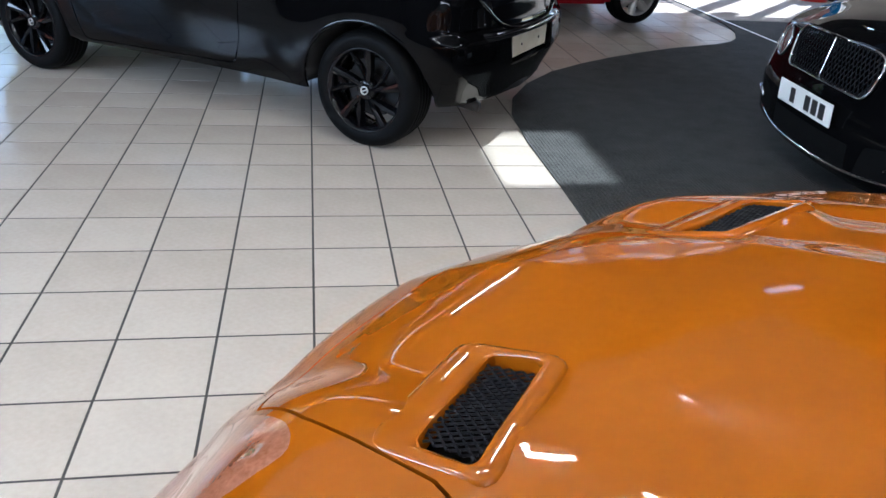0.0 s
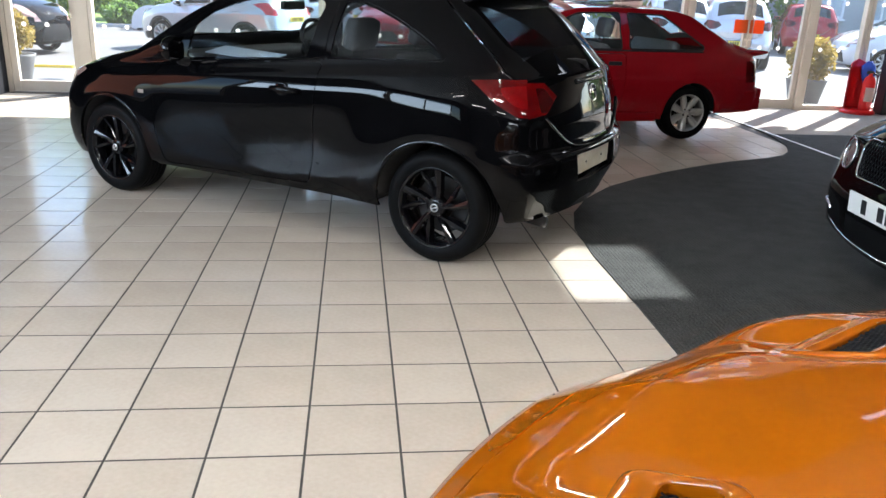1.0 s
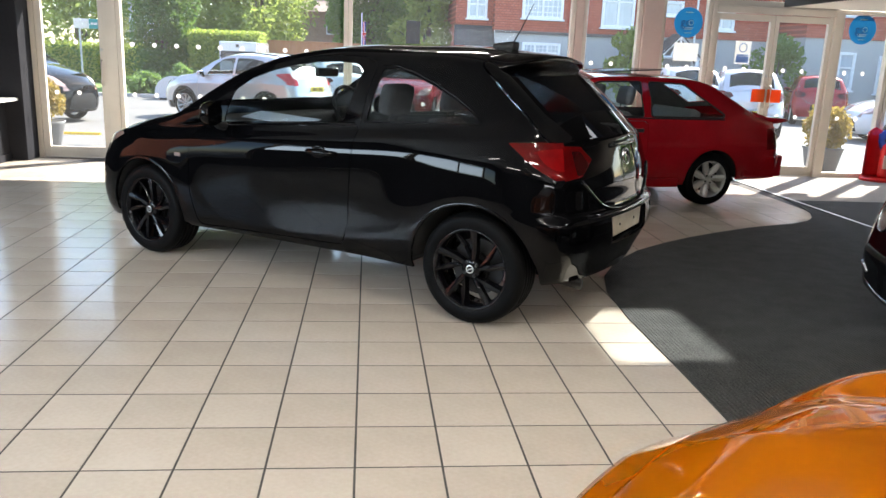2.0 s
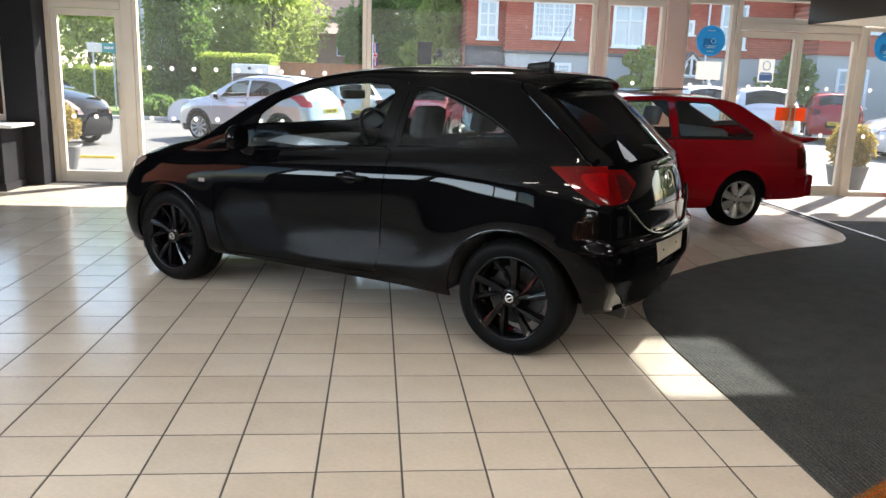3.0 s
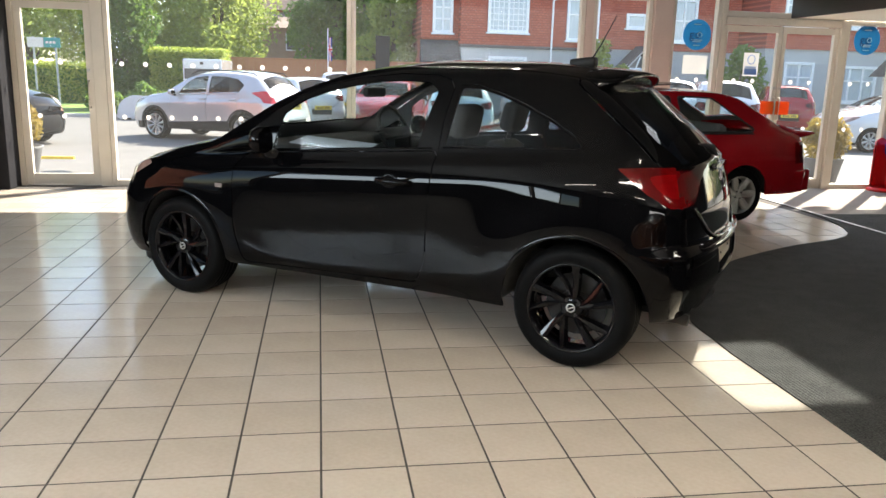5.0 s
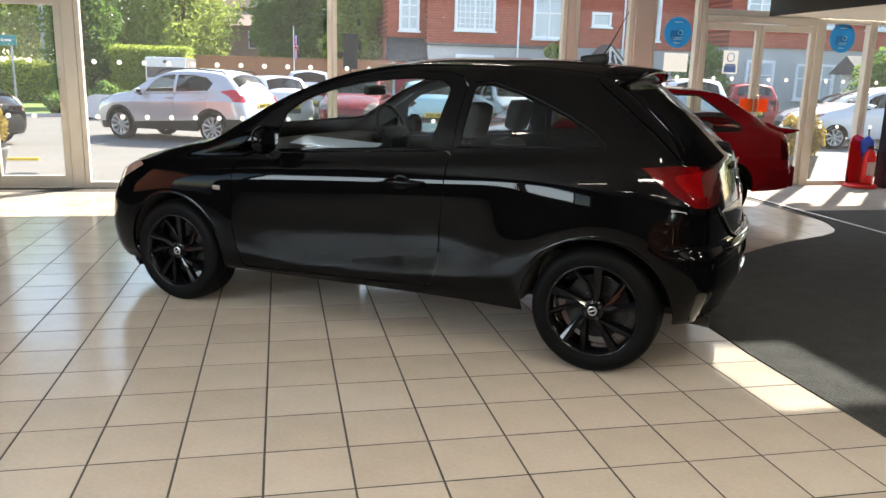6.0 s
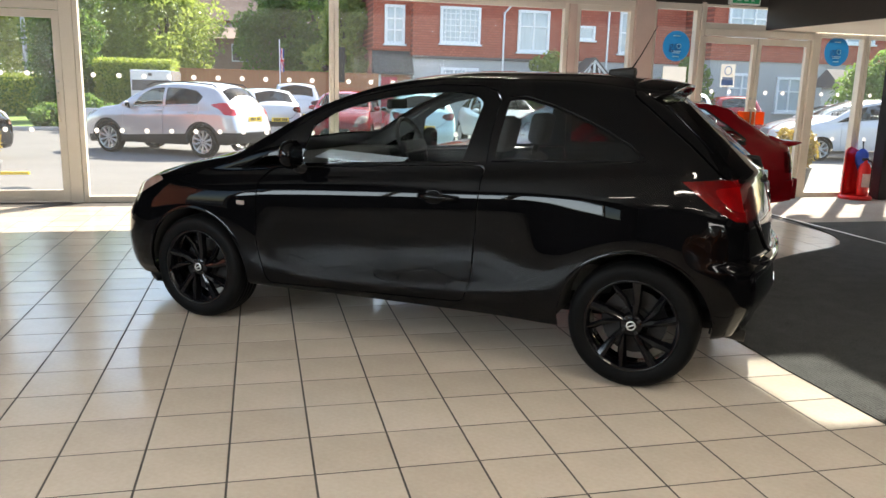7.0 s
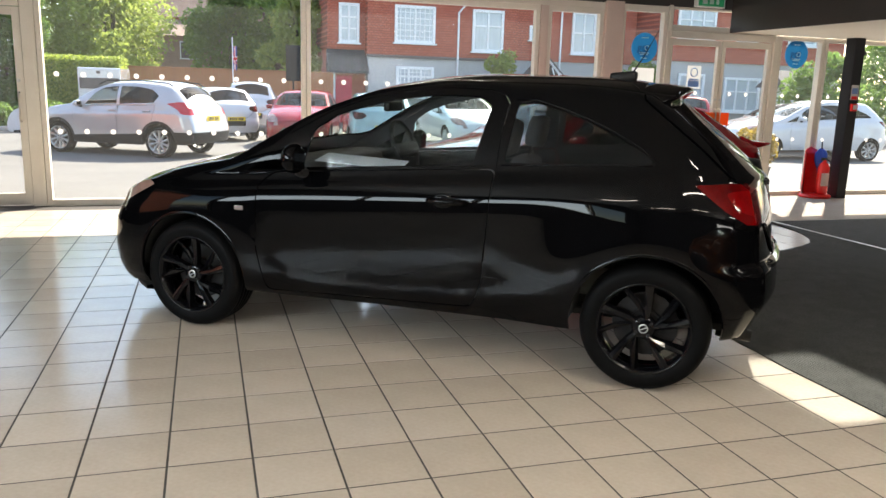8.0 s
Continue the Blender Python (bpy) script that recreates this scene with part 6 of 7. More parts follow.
thick(part("field", cloth(0.0, 0.17, 2.1, 3.0, 0.0), NAVY, flag, "navy field of the flag"), 0.004)
for a, mt, d in (((0.0, 0.17, 2.46, 2.62), WHITECLOTH, -0.006), ((0.055, 0.115, 2.1, 3.0), WHITECLOTH, -0.006), ((0.0, 0.17, 2.50, 2.58), REDCLOTH, -0.012), ((0.07, 0.10, 2.1, 3.0), REDCLOTH, -0.012)):
    thick(part("cross_band", cloth(*a, d), mt, flag), 0.004)
for sl in (1.6, -1.6):
    thick(part("saltire_band", cloth(0.0, 0.17, 2.54 - sl * 0.16, 2.60 - sl * 0.16, -0.009, sl * 2), REDCLOTH, flag), 0.004)
banner = empty("black_banner_post", pose(1.9, 25.5, GZ), "black upright banner board on a thin post", "sign")
part("board", box(-0.25, 0, 1.75, 0.25, 0.04, 2.95, bevel=0.02), PLASTIC, banner)
part("post", tube([(0, 0.03, 0), (0, 0.03, 1.8)], 0.03, 8), PLASTIC, banner)
hump = empty("yellow_kerb_ramp", pose(-4.85, 11.5, -0.20, 0, 0, 2), "faded yellow rubber kerb ramp on the forecourt", "ramp")
part("ramp", prism([(-0.06, 0), (0.06, 0), (0.03, 0.05), (-0.03, 0.05)], -0.42, 0.42, pose(0, 0, 0, 90, 0, 90) , 0.004), PLATE_Y, hump)
grate = empty("drain_cover", pose(-3.95, 8.95, -0.105), "dark round iron drain cover in the forecourt", "drain")
part("cover", lathe([(0.001, 0.012), (0.2, 0.012), (0.22, 0.0)], 24), STEEL, grate)


def planter(x, y, zg, r, h, label, seed):
    rng = np.random.default_rng(seed)
    Pn = empty("planter", pose(x, y, zg), label, "plant", "planters by the entrances")
    part("pot", lathe([(0.001, 0), (0.20, 0), (0.22, 0.03), (0.29, 0.36), (0.31, 0.40), (0.28, 0.40), (0.26, 0.34), (0.001, 0.33)], 28), POT, Pn, "grey round pot", smooth=True)
    part("stem", tube([(0, 0, 0.3), (0.02, 0, 0.6)], 0.03, 8), BARK, Pn)
    cl = []
    for i in range(34):
        d = rng.normal(size=3)
        d /= np.linalg.norm(d)
        cl.append(((d[0] * r * 0.75, d[1] * r * 0.75, 0.36 + h / 2 + d[2] * h * 0.42), r * rng.uniform(0.25, 0.45)))
    me = leaf_cloud(rng, cl, 110, 1.0, 0.035)
    me.materials.append(GOLD)
    ob = new("foliage", me)
    ob.parent = Pn
    return Pn


planter(7.36, 8.42, -0.115, 0.33, 0.62, "golden shrub in a grey round pot outside the doors", 31)
planter(-4.32, 8.75, -0.11, 0.30, 0.62, "golden shrub in a grey pot beside the single door", 32)

# ---- details of the black hatchback ----
def side_y(tree, x, z, default=0.85):
    y = skin_y(tree, x, z)
    return default if y is None else y


def nose_x(y, z):
    hit = corsa_tree.ray_cast(Vector((-3, y, z)), Vector((1, 0, 0)))
    return hit[0].x if hit[0] else -0.74


for sg in (1, -1):
    hx, hz = 1.505, 0.835
    hy = side_y(corsa_tree, hx, hz)
    cup = bmesh.new()
    add_lathe(cup, [(0.052, -0.002), (0.049, 0.0012), (0.040, 0.0022), (0.02, 0.0026), (0.001, 0.0026)], 24, pose(hx - 0.01, sg * (hy + 0.001), hz, -90 if sg > 0 else 90))
    for v in cup.verts:
        v.co.z = hz + (v.co.z - hz) * 0.8
    part("handle_cup", cup, BLACKPAINT, corsa, "dished cup behind the door handle", smooth=True)
    hb = bmesh.new()
    pts = [(hx - 0.085, hy + 0.004, hz + 0.002), (hx - 0.06, hy + 0.026, hz + 0.004), (hx, hy + 0.034, hz + 0.004), (hx + 0.07, hy + 0.028, hz + 0.003), (hx + 0.115, hy + 0.006, hz)]
    add_tube(hb, [(a, sg * b, c) for a, b, c in pts], [0.014, 0.017, 0.018, 0.018, 0.015], 10)
    part("door_handle", hb, BLACKPAINT, corsa, "glossy black bar handle", smooth=True)
    ry = side_y(corsa_tree, 0.338, 0.715)
    part("side_repeater", box(0.312, sg * (ry - 0.004) - 0.006, 0.703, 0.365, sg * (ry - 0.004) + 0.006, 0.728, bevel=0.004), CLEARLENS, corsa, "small clear side repeater")
    for name, line in (("window_trim", [(0.30, 0.893), (0.60, 0.928), (0.9, 0.952), (1.3, 0.985), (1.70, 1.016)]), ("window_trim", [(1.765, 1.022), (2.0, 1.035), (2.25, 1.049), (2.47, 1.058)]),
                       ("quarter_trim", [(1.80, 1.332), (1.90, 1.335), (2.04, 1.298), (2.174, 1.251), (2.31, 1.191), (2.42, 1.131), (2.495, 1.075), (2.485, 1.060)])):
        part(name, tube([(x, sg * (side_y(corsa_tree, x, z, 0.7) + 0.001), z) for x, z in line], 0.0035, 6), BLACKPAINT, corsa, "thin glossy black window trim", smooth=True)
    part("bumper_reflector", box(2.90, sg * 0.66 - 0.03, 0.40, 2.925, sg * 0.66 + 0.03, 0.44, bevel=0.004), REDLENS, corsa, "small red reflector")
    for k, z in enumerate((0.325, 0.365)):
        arc = [(nose_x(0.50 + 0.14 * i / 8, z) - 0.004, sg * (0.50 + 0.14 * i / 8), z + 0.01 * i / 8) for i in range(9)]
        part("fog_lamp_trim", tube(arc, 0.007, 6), CHROME, corsa, smooth=True)
lip = bmesh.new()
P = [(-0.80 + 0.40 * (abs(y) / 0.72) ** 2.6, y) for y in [-0.74 + 1.48 * i / 20 for i in range(21)]]
rows = []
for x, y in P:
    rows.append([lip.verts.new(q) for q in ((x + 0.02, y, 0.19), (x - 0.012, y * 1.02, 0.178), (x - 0.012, y * 1.02, 0.158), (x + 0.10, y * 0.96, 0.155), (x + 0.10, y * 0.96, 0.19))])
for A, B in zip(rows, rows[1:]):
    for j in range(5):
        lip.faces.new((A[j], B[j], B[(j + 1) % 5], A[(j + 1) % 5]))
part("front_lip", lip, PLASTIC, corsa, "black plastic front lip")

sp = bmesh.new()
prof = [(2.33, 1.438), (2.44, 1.440), (2.565, 1.424), (2.60, 1.412), (2.597, 1.398), (2.54, 1.366), (2.47, 1.355), (2.37, 1.41)]
rows = []
for i in range(25):
    y = -0.565 + 1.13 * i / 24
    k = (abs(y) / 0.565) ** 2.4
    rows.append([sp.verts.new((b - 0.075 * k - (0.10 * max(0, k - 0.75)), y, z - 0.055 * k)) for b, z in prof])
for A, B in zip(rows, rows[1:]):
    for j in range(len(prof)):
        sp.faces.new((A[j], B[j], B[(j + 1) % len(prof)], A[(j + 1) % len(prof)]))
sp.faces.new(rows[0])
sp.faces.new(rows[-1][::-1])
bmesh.ops.recalc_face_normals(sp, faces=sp.faces)
part("roof_spoiler", sp, BLACKPAINT, corsa, "glossy black roof spoiler", smooth=True)
an = bmesh.new()
add_box(an, 2.155, -0.045, 1.445, 2.30, 0.045, 1.498, bevel=0.018)
for v in an.verts:
    if v.co.x < 2.22:
        v.co.z -= 0.012
part("aerial_base", an, PLASTIC, corsa, "black aerial base", smooth=True)
part("aerial_rod", tube([(2.275, 0, 1.49), (2.32, 0, 1.565), (2.395, 0, 1.715)], [0.005, 0.0035, 0.0022], 6), PLASTIC, corsa, "thin black aerial rod")
part("rear_wiper", tube([(2.965, 0.02, 1.0), (2.95, 0.01, 1.045), (2.915, -0.03, 1.055), (2.87, -0.26, 1.065), (2.84, -0.40, 1.07)], [0.02, 0.018, 0.012, 0.007, 0.005], 8), PLASTIC, corsa, "black rear wiper", smooth=True)
part("emblem", lathe([(0.052, -0.02), (0.052, 0.004), (0.047, 0.009), (0.041, 0.004), (0.036, 0.0), (0.001, 0.002)], 28, pose(3.018, 0, 0.885, 0, 80)), CHROME, corsa, "round chrome emblem", smooth=True)
rc = bmesh.new()
for a in ((2.96, -0.33, 0.42, 2.97, 0.33, 0.63), (2.97, -0.325, 0.425, 3.05, 0.325, 0.438), (2.97, -0.325, 0.60, 3.04, 0.325, 0.615), (2.97, -0.33, 0.425, 3.04, -0.31, 0.615), (2.97, 0.31, 0.425, 3.04, 0.33, 0.615)):
    add_box(rc, *a)
part("plate_recess", rc, BLACKPAINT, corsa, "glossy black plate recess")
plate_s = plate(corsa, pose(3.055, 0, 0.517, 0, 0, 0) @ pose(0, 0, 0, 90, 0, 90), PLATE_CREAM, bars=())
tagged(plate_s, "cream blank rear number plate")
for y in (-0.13, 0.13):
    part("plate_screw", lathe([(0.007, 0.0), (0.006, 0.004), (0.001, 0.005)][::-1], 10), INK, plate_s, m=pose(y, 0.0, 0.008))
part("exhaust_tip", tube([(2.82, -0.46, 0.235), (2.985, -0.47, 0.225)], [0.028, 0.03], 14), STEEL, corsa, "dull steel exhaust tip", smooth=True)
part("rear_diffuser", prism([(-0.50, 2.80), (0.50, 2.80), (0.42, 2.985), (0.0, 3.04), (-0.42, 2.985)], 0.25, 0.30, Matrix(((0, 1, 0, 0), (1, 0, 0, 0), (0, 0, 1, 0), (0, 0, 0, 1))), 0.012), PLASTIC, corsa, "black lower bumper insert")
def tail_x(y, z, default=3.0):
    hit = corsa_tree.ray_cast(Vector((5, abs(y), z)), Vector((-1, 0, 0)))
    return hit[0].x if hit[0] else default


U = [(0.575, 0.800), (0.55, 0.775), (0.50, 0.735), (0.44, 0.690), (0.38, 0.655), (0.30, 0.632), (0.20, 0.622), (0.10, 0.618)]
U = [(y, z) for y, z in U] + [(0.0, 0.617)] + [(-y, z) for y, z in U[::-1]]
part("tailgate_lip", tube([(tail_x(y, z) + 0.004, y, z) for y, z in U], 0.009, 8), GLOSSTRIM, corsa, "polished lower edge of the tailgate opening", smooth=True)
ledge = bmesh.new()
rows = []
for i in range(33):
    y = -0.66 + 1.32 * i / 32
    x = tail_x(min(abs(y), 0.60), 0.60) - 0.10 * max(0, abs(y) - 0.52) / 0.14
    rows.append([ledge.verts.new(q) for q in ((x - 0.02, y, 0.628), (x + 0.012, y, 0.620), (x + 0.020, y, 0.608), (x + 0.018, y, 0.590), (x - 0.02, y, 0.575))])
for A, B in zip(rows, rows[1:]):
    for j in range(4):
        ledge.faces.new((A[j], B[j], B[j + 1], A[j + 1]))
bmesh.ops.recalc_face_normals(ledge, faces=ledge.faces)
part("bumper_ledge", ledge, GLOSSTRIM, corsa, "glossy step along the top of the rear bumper", smooth=True)
hb = bmesh.new()
add_box(hb, 2.965, -0.20, 0.945, 3.01, 0.20, 0.975, bevel=0.012)
part("tailgate_handle", hb, GLOSSTRIM, corsa, "polished handle bar above the emblem", smooth=True)
sheet = part("paper_sheet", box(-0.24, -0.10, 0, 0.24, 0.10, 0.004, bevel=0.001), surface("white_card", (0.36, 0.42, 0.52), (0.42, 0.48, 0.58), 3, 0.55), None, "")
sheet.matrix_world = aim((-0.659, 3.014), CD) @ pose(0.90, -0.50, 0.968, 8, 3, 6)
tagged(sheet, "pale blue-white card sheet lying on the dashboard shelf", "card")

# ---- details of the red hatchback ----
wing = bmesh.new()
prof = [(2.96, 0.975), (3.12, 0.925), (3.36, 0.912), (3.375, 0.897), (3.27, 0.872), (3.10, 0.845), (2.96, 0.90)]
rows = []
for i in range(15):
    y = -0.70 + 1.40 * i / 14
    k = (abs(y) / 0.70) ** 3
    rows.append([wing.verts.new((b - 0.06 * k, y, z - 0.012 * k)) for b, z in prof])
for A, B in zip(rows, rows[1:]):
    for j in range(len(prof)):
        wing.faces.new((A[j], B[j], B[(j + 1) % len(prof)], A[(j + 1) % len(prof)]))
wing.faces.new(rows[0])
wing.faces.new(rows[-1][::-1])
bmesh.ops.recalc_face_normals(wing, faces=wing.faces)
part("tailgate_spoiler", wing, REDPAINT, escort, "red tailgate spoiler", smooth=True)
for sg in (1, -1):
    ey = side_y(escort_tree, 1.55, 0.76, 0.8)
    part("door_handle", box(1.46, sg * (ey + 0.002) - 0.012, 0.745, 1.60, sg * (ey + 0.002) + 0.012, 0.782, bevel=0.006), PLASTIC, escort, "black flap door handle")
    bmp = bmesh.new()
    add_box(bmp, 2.76, sg * 0.785 - 0.03, 0.30, 3.14, sg * 0.80 + 0.02, 0.52, bevel=0.02)
    part("bumper_corner", bmp, REDPAINT, escort, "red bumper wrap-round", smooth=False)
    sk = bmesh.new()
    add_box(sk, 0.40, sg * 0.805 - 0.03, 0.20, 2.02, sg * 0.805 + 0.022, 0.29, bevel=0.015)
    part("side_skirt", sk, REDPAINT, escort, "red side skirt")
    part("window_trim", tube([(0.60, sg * (side_y(escort_tree, 0.6, 0.885) + 0.003), 0.885), (1.5, sg * (side_y(escort_tree, 1.5, 0.885) + 0.003), 0.885), (2.50, sg * (side_y(escort_tree, 2.48, 0.885) + 0.003), 0.885)], 0.008, 6), PLASTIC, escort)
for sg in (1, -1):
    for poly in (ESCORT_DOOR_GLASS, ESCORT_REAR_GLASS):
        part("window_seal", tube([(x, sg * (side_y(escort_tree, x, z, 0.7) + 0.002), z) for x, z in rounded(poly, 0.03, 4)], 0.009, 6, True), PLASTIC, escort, "black rubber window seal", smooth=True)
part("sunroof_panel", box(0.0, -0.36, 0.0, 0.60, 0.36, 0.015, bevel=0.006, m=pose(1.38, 0, 1.312, 0, -3.5)), DARKGLASS, escort, "raised tinted sunroof panel")
part("rear_bumper", box(3.12, -0.75, 0.30, 3.27, 0.75, 0.53, bevel=0.03), REDPAINT, escort, "red rear bumper")

# ---- front of the black coupe ----
def coupe(y, z, x=None):
    hit = bentley_tree.ray_cast(Vector((-3, abs(y), z)), Vector((1, 0, 0)))
    return hit[0].x if hit[0] else -0.80


MESHWIRE = surface("dark_mesh_wire", (0.005, 0.005, 0.006), (0.010, 0.010, 0.011), 20, 0.4, spec=0.06)
grille_outline = [(-0.365, 0.545), (0.365, 0.545), (0.395, 0.70), (0.34, 0.752), (-0.34, 0.752), (-0.395, 0.70)]
# black sheet painted in for the shade behind the grille mesh
gb = bmesh.new()
front_x = lambda y, z: coupe(y, min(z, 0.74)) - 0.012 + (z - 0.54) * 0.04
vs = [gb.verts.new((front_x(y, z) + 0.006, y, z)) for y, z in rounded(grille_outline, 0.05, 4)]
gb.faces.new(vs)
part("grille_back", gb, INK, bentley, "black sheet for the shaded depth behind the grille mesh")
gw = bmesh.new()
inner = rounded(grille_outline, 0.05, 4)
for dirn in (1, -1):
    for k in range(-22, 23):
        run = []
        for i in range(41):
            z = 0.545 + 0.21 * i / 40
            y = k * 0.0285 + dirn * (z - 0.65) * 0.55
            if inside(inner, y, z):
                run.append((front_x(y, z) - 0.002, y, z))
        if len(run) > 2:
            add_tube(gw, run[::4] + ([run[-1]] if (len(run) - 1) % 4 else []), 0.0032, 4)
tagged(part("grille_mesh", gw, MESHWIRE, bentley, "dark woven grille mesh"), kind="stuff")
part("grille_surround", tube([(front_x(y, z) - 0.006, y, z) for y, z in inner], 0.007, 8, True), CHROME, bentley, "chrome grille surround", smooth=True)
part("grille_bar", tube([(front_x(0, 0.545 + 0.2 * i / 6) - 0.012, 0, 0.545 + 0.207 * i / 6) for i in range(7)], 0.005, 8), CHROME, bentley, "chrome centre bar", smooth=True)
plate(bentley, pose(coupe(0.2, 0.43) - 0.035, 0, 0.435) @ pose(0, 0, 0, 90, 0, -90) @ pose(0, 0, 0, 4), PLATE_W, bars=((-0.115, 0.05), (0.035, 0.055), (0.105, 0.055), (0.175, 0.055)))
for z, yy, r in ((0.20, 0.70, 0.008), (0.385, 0.0, 0.0)):
    if r:
        part("lip_trim", tube([(coupe(y, z) - 0.006, y, z + 0.06 * (abs(y) / 0.7) ** 3) for y in [-0.66 + 1.32 * i / 24 for i in range(25)]], r, 8), CHROME, bentley, "thin chrome lip trim", smooth=True)
for sg in (1, -1):
    part("bumper_chrome", tube([(coupe(0.60, 0.30) - 0.004, sg * 0.60, 0.30), (coupe(0.68, 0.33) - 0.006, sg * 0.68, 0.335), (-0.70, sg * 0.80, 0.36)], [0.008, 0.016, 0.010], 8), CHROME, bentley, smooth=True)
    for (y, z, r) in ((0.575, 0.625, 0.08),):
        part("headlight_ring", tube([(coupe(y + r * math.cos(t), z + r * math.sin(t)) - 0.003, sg * (y + r * math.cos(t)), z + r * math.sin(t)) for t in (2 * math.pi * i / 24 for i in range(24))], 0.008, 6, True), CHROME, bentley, smooth=True)
part("bonnet_emblem", prism([(-0.10, 0.0), (-0.03, 0.012), (0.0, 0.03), (0.03, 0.012), (0.10, 0.0), (0.03, -0.012), (0.0, -0.02), (-0.03, -0.012)], 0, 0.006, pose(-0.72, 0, 0.795, 0, 0, 90) @ pose(0, 0, 0, 12)), CHROME, bentley, "winged chrome emblem")

# ---- bonnet vents of the orange hatchback ----
def hood(x, y):
    hit = focus_tree.ray_cast(Vector((x, abs(y), 3)), Vector((0, 0, -1)))
    return hit[0].z if hit[0] else 0.88


def offset(poly, d):
    c = Vector((sum(p[0] for p in poly) / len(poly), sum(p[1] for p in poly) / len(poly)))
    out = []
    n = len(poly)
    for i in range(n):
        p, a, b = Vector(poly[i]), Vector(poly[i - 1]), Vector(poly[(i + 1) % n])
        t = (b - a).normalized()
        nn = Vector((t.y, -t.x))
        if nn.dot(p - c) < 0:
            nn = -nn
        out.append(tuple(p + nn * d))
    return out


ring0 = rounded(VENT, 0.014, 4)
ring1 = rounded([(-0.540, 0.236), (-0.378, 0.230), (-0.318, 0.464), (-0.470, 0.472)], 0.03, 4)
for sg in (1, -1):
    sur = bmesh.new()
    loops = []
    for k, dz, rear in ((0.0, -0.03, 0.0), (0.0, -0.001, 0.003), (0.10, 0.002, 0.005), (0.4, 0.003, 0.006), (0.80, 0.0025, 0.003), (0.95, 0.001, 0.001), (1.0, -0.003, 0.0)):
        loop = []
        for (x0, y0), (x1, y1) in zip(ring0, ring1):
            x, y = x0 + (x1 - x0) * k, y0 + (y1 - y0) * k
            loop.append(sur.verts.new((x, sg * y, hood(x, y) + dz + rear * sstep(-0.46, -0.40, x0 + 0.45 * (y0 - 0.325) * -1))))
        loops.append(loop)
    for A, B in zip(loops, loops[1:]):
        for j in range(len(A)):
            sur.faces.new((A[j], A[(j + 1) % len(A)], B[(j + 1) % len(A)], B[j]))
    bmesh.ops.recalc_face_normals(sur, faces=sur.faces)
    v = part("vent_surround", sur, ORANGE, focus, "raised orange vent surround", smooth=True)
    # near-black sheet under the mesh imitates the shaded duct
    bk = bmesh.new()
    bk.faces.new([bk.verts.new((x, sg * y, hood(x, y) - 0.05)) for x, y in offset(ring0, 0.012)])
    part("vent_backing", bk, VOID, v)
    mw = bmesh.new()
    clip = offset(ring0, -0.001)
    for ang in (55, -55):
        ca, sa = math.cos(radians(ang)), math.sin(radians(ang))
        for k in range(-22, 23):
            run = []
            for i in range(61):
                u = -0.15 + 0.30 * i / 60
                x, y = -0.415 + k * 0.0165 + u * sa, 0.35 + u * ca
                if inside(clip, x, y):
                    run.append((x, sg * y, hood(x, y) - 0.005))
            if len(run) > 2:
                add_tube(mw, [run[0], run[len(run) // 2], run[-1]], 0.0019, 4)
    tagged(part("vent_mesh", mw, MESHWIRE, v, "black diamond mesh"), kind="stuff")


# ---- things on and near the glazed front ----
STICKER = translucent("sky_blue_vinyl", (0.008, 0.16, 0.38), 0.16)
NAVYINK = surface("navy_vinyl", (0.012, 0.03, 0.12), (0.016, 0.04, 0.15), 5, 0.4)
PAPER = translucent("white_paper", (0.78, 0.78, 0.76))
SKY = translucent("pale_blue_print", (0.25, 0.40, 0.70))
ORANGEPLATE = translucent("orange_plate", (0.85, 0.14, 0.01), 0.3)
FIRERED = surface("fire_red_plastic", (0.62, 0.01, 0.012), (0.70, 0.014, 0.016), 5, 0.35)
BLUEBAG = surface("blue_nylon", (0.012, 0.06, 0.42), (0.02, 0.09, 0.55), 9, 0.55, bump=0.4, bscale=30)
GREENSIGN = surface("green_exit_sign", (0.01, 0.20, 0.08), (0.015, 0.25, 0.10), 5, 0.35, emit=(0.03, 0.35, 0.16), power=0.05)


def words(text, size, material, parent, m, depth=0.0005):
    cu = bpy.data.curves.new("lettering", "FONT")
    cu.body, cu.size, cu.align_x, cu.align_y, cu.extrude = text, size, "CENTER", "CENTER", depth
    tmp = bpy.data.objects.new("lettering", cu)
    scene.collection.objects.link(tmp)
    me = bpy.data.meshes.new_from_object(tmp.evaluated_get(bpy.context.evaluated_depsgraph_get()))
    bpy.data.objects.remove(tmp)
    bpy.data.curves.remove(cu)
    me.materials.clear()
    me.materials.append(material)
    ob = new("lettering", me)
    ob.parent, ob.matrix_basis = parent, m
    return ob


def sticker(x, z):
    S = empty("round_sticker", pose(x, WY - 0.0075, z, 90), "round blue sticker with dark letters on the window glass", "sticker", "round stickers on the glass")
    part("disc", lathe([(0.001, 0.002), (0.188, 0.002), (0.190, 0.0)], 40), STICKER, S)
    words("go", 0.15, NAVYINK, S, pose(-0.03, 0.0, 0.0026))
    part("letter_ring", tube([(0.035 + 0.03 * math.cos(t), -0.002 + 0.03 * math.sin(t), 0.003) for t in (2 * math.pi * i / 20 for i in range(20))], 0.004, 5, True), PAPER, S)
    for y, w in ((0.125, 0.05), (-0.065, 0.07), (-0.085, 0.055), (-0.13, 0.045)):
        part("text_bar", box(-w, y - 0.006, 0.0022, w, y + 0.006, 0.0028), PAPER, S)


sticker(4.43, 1.955)
sticker(6.81, 1.965)


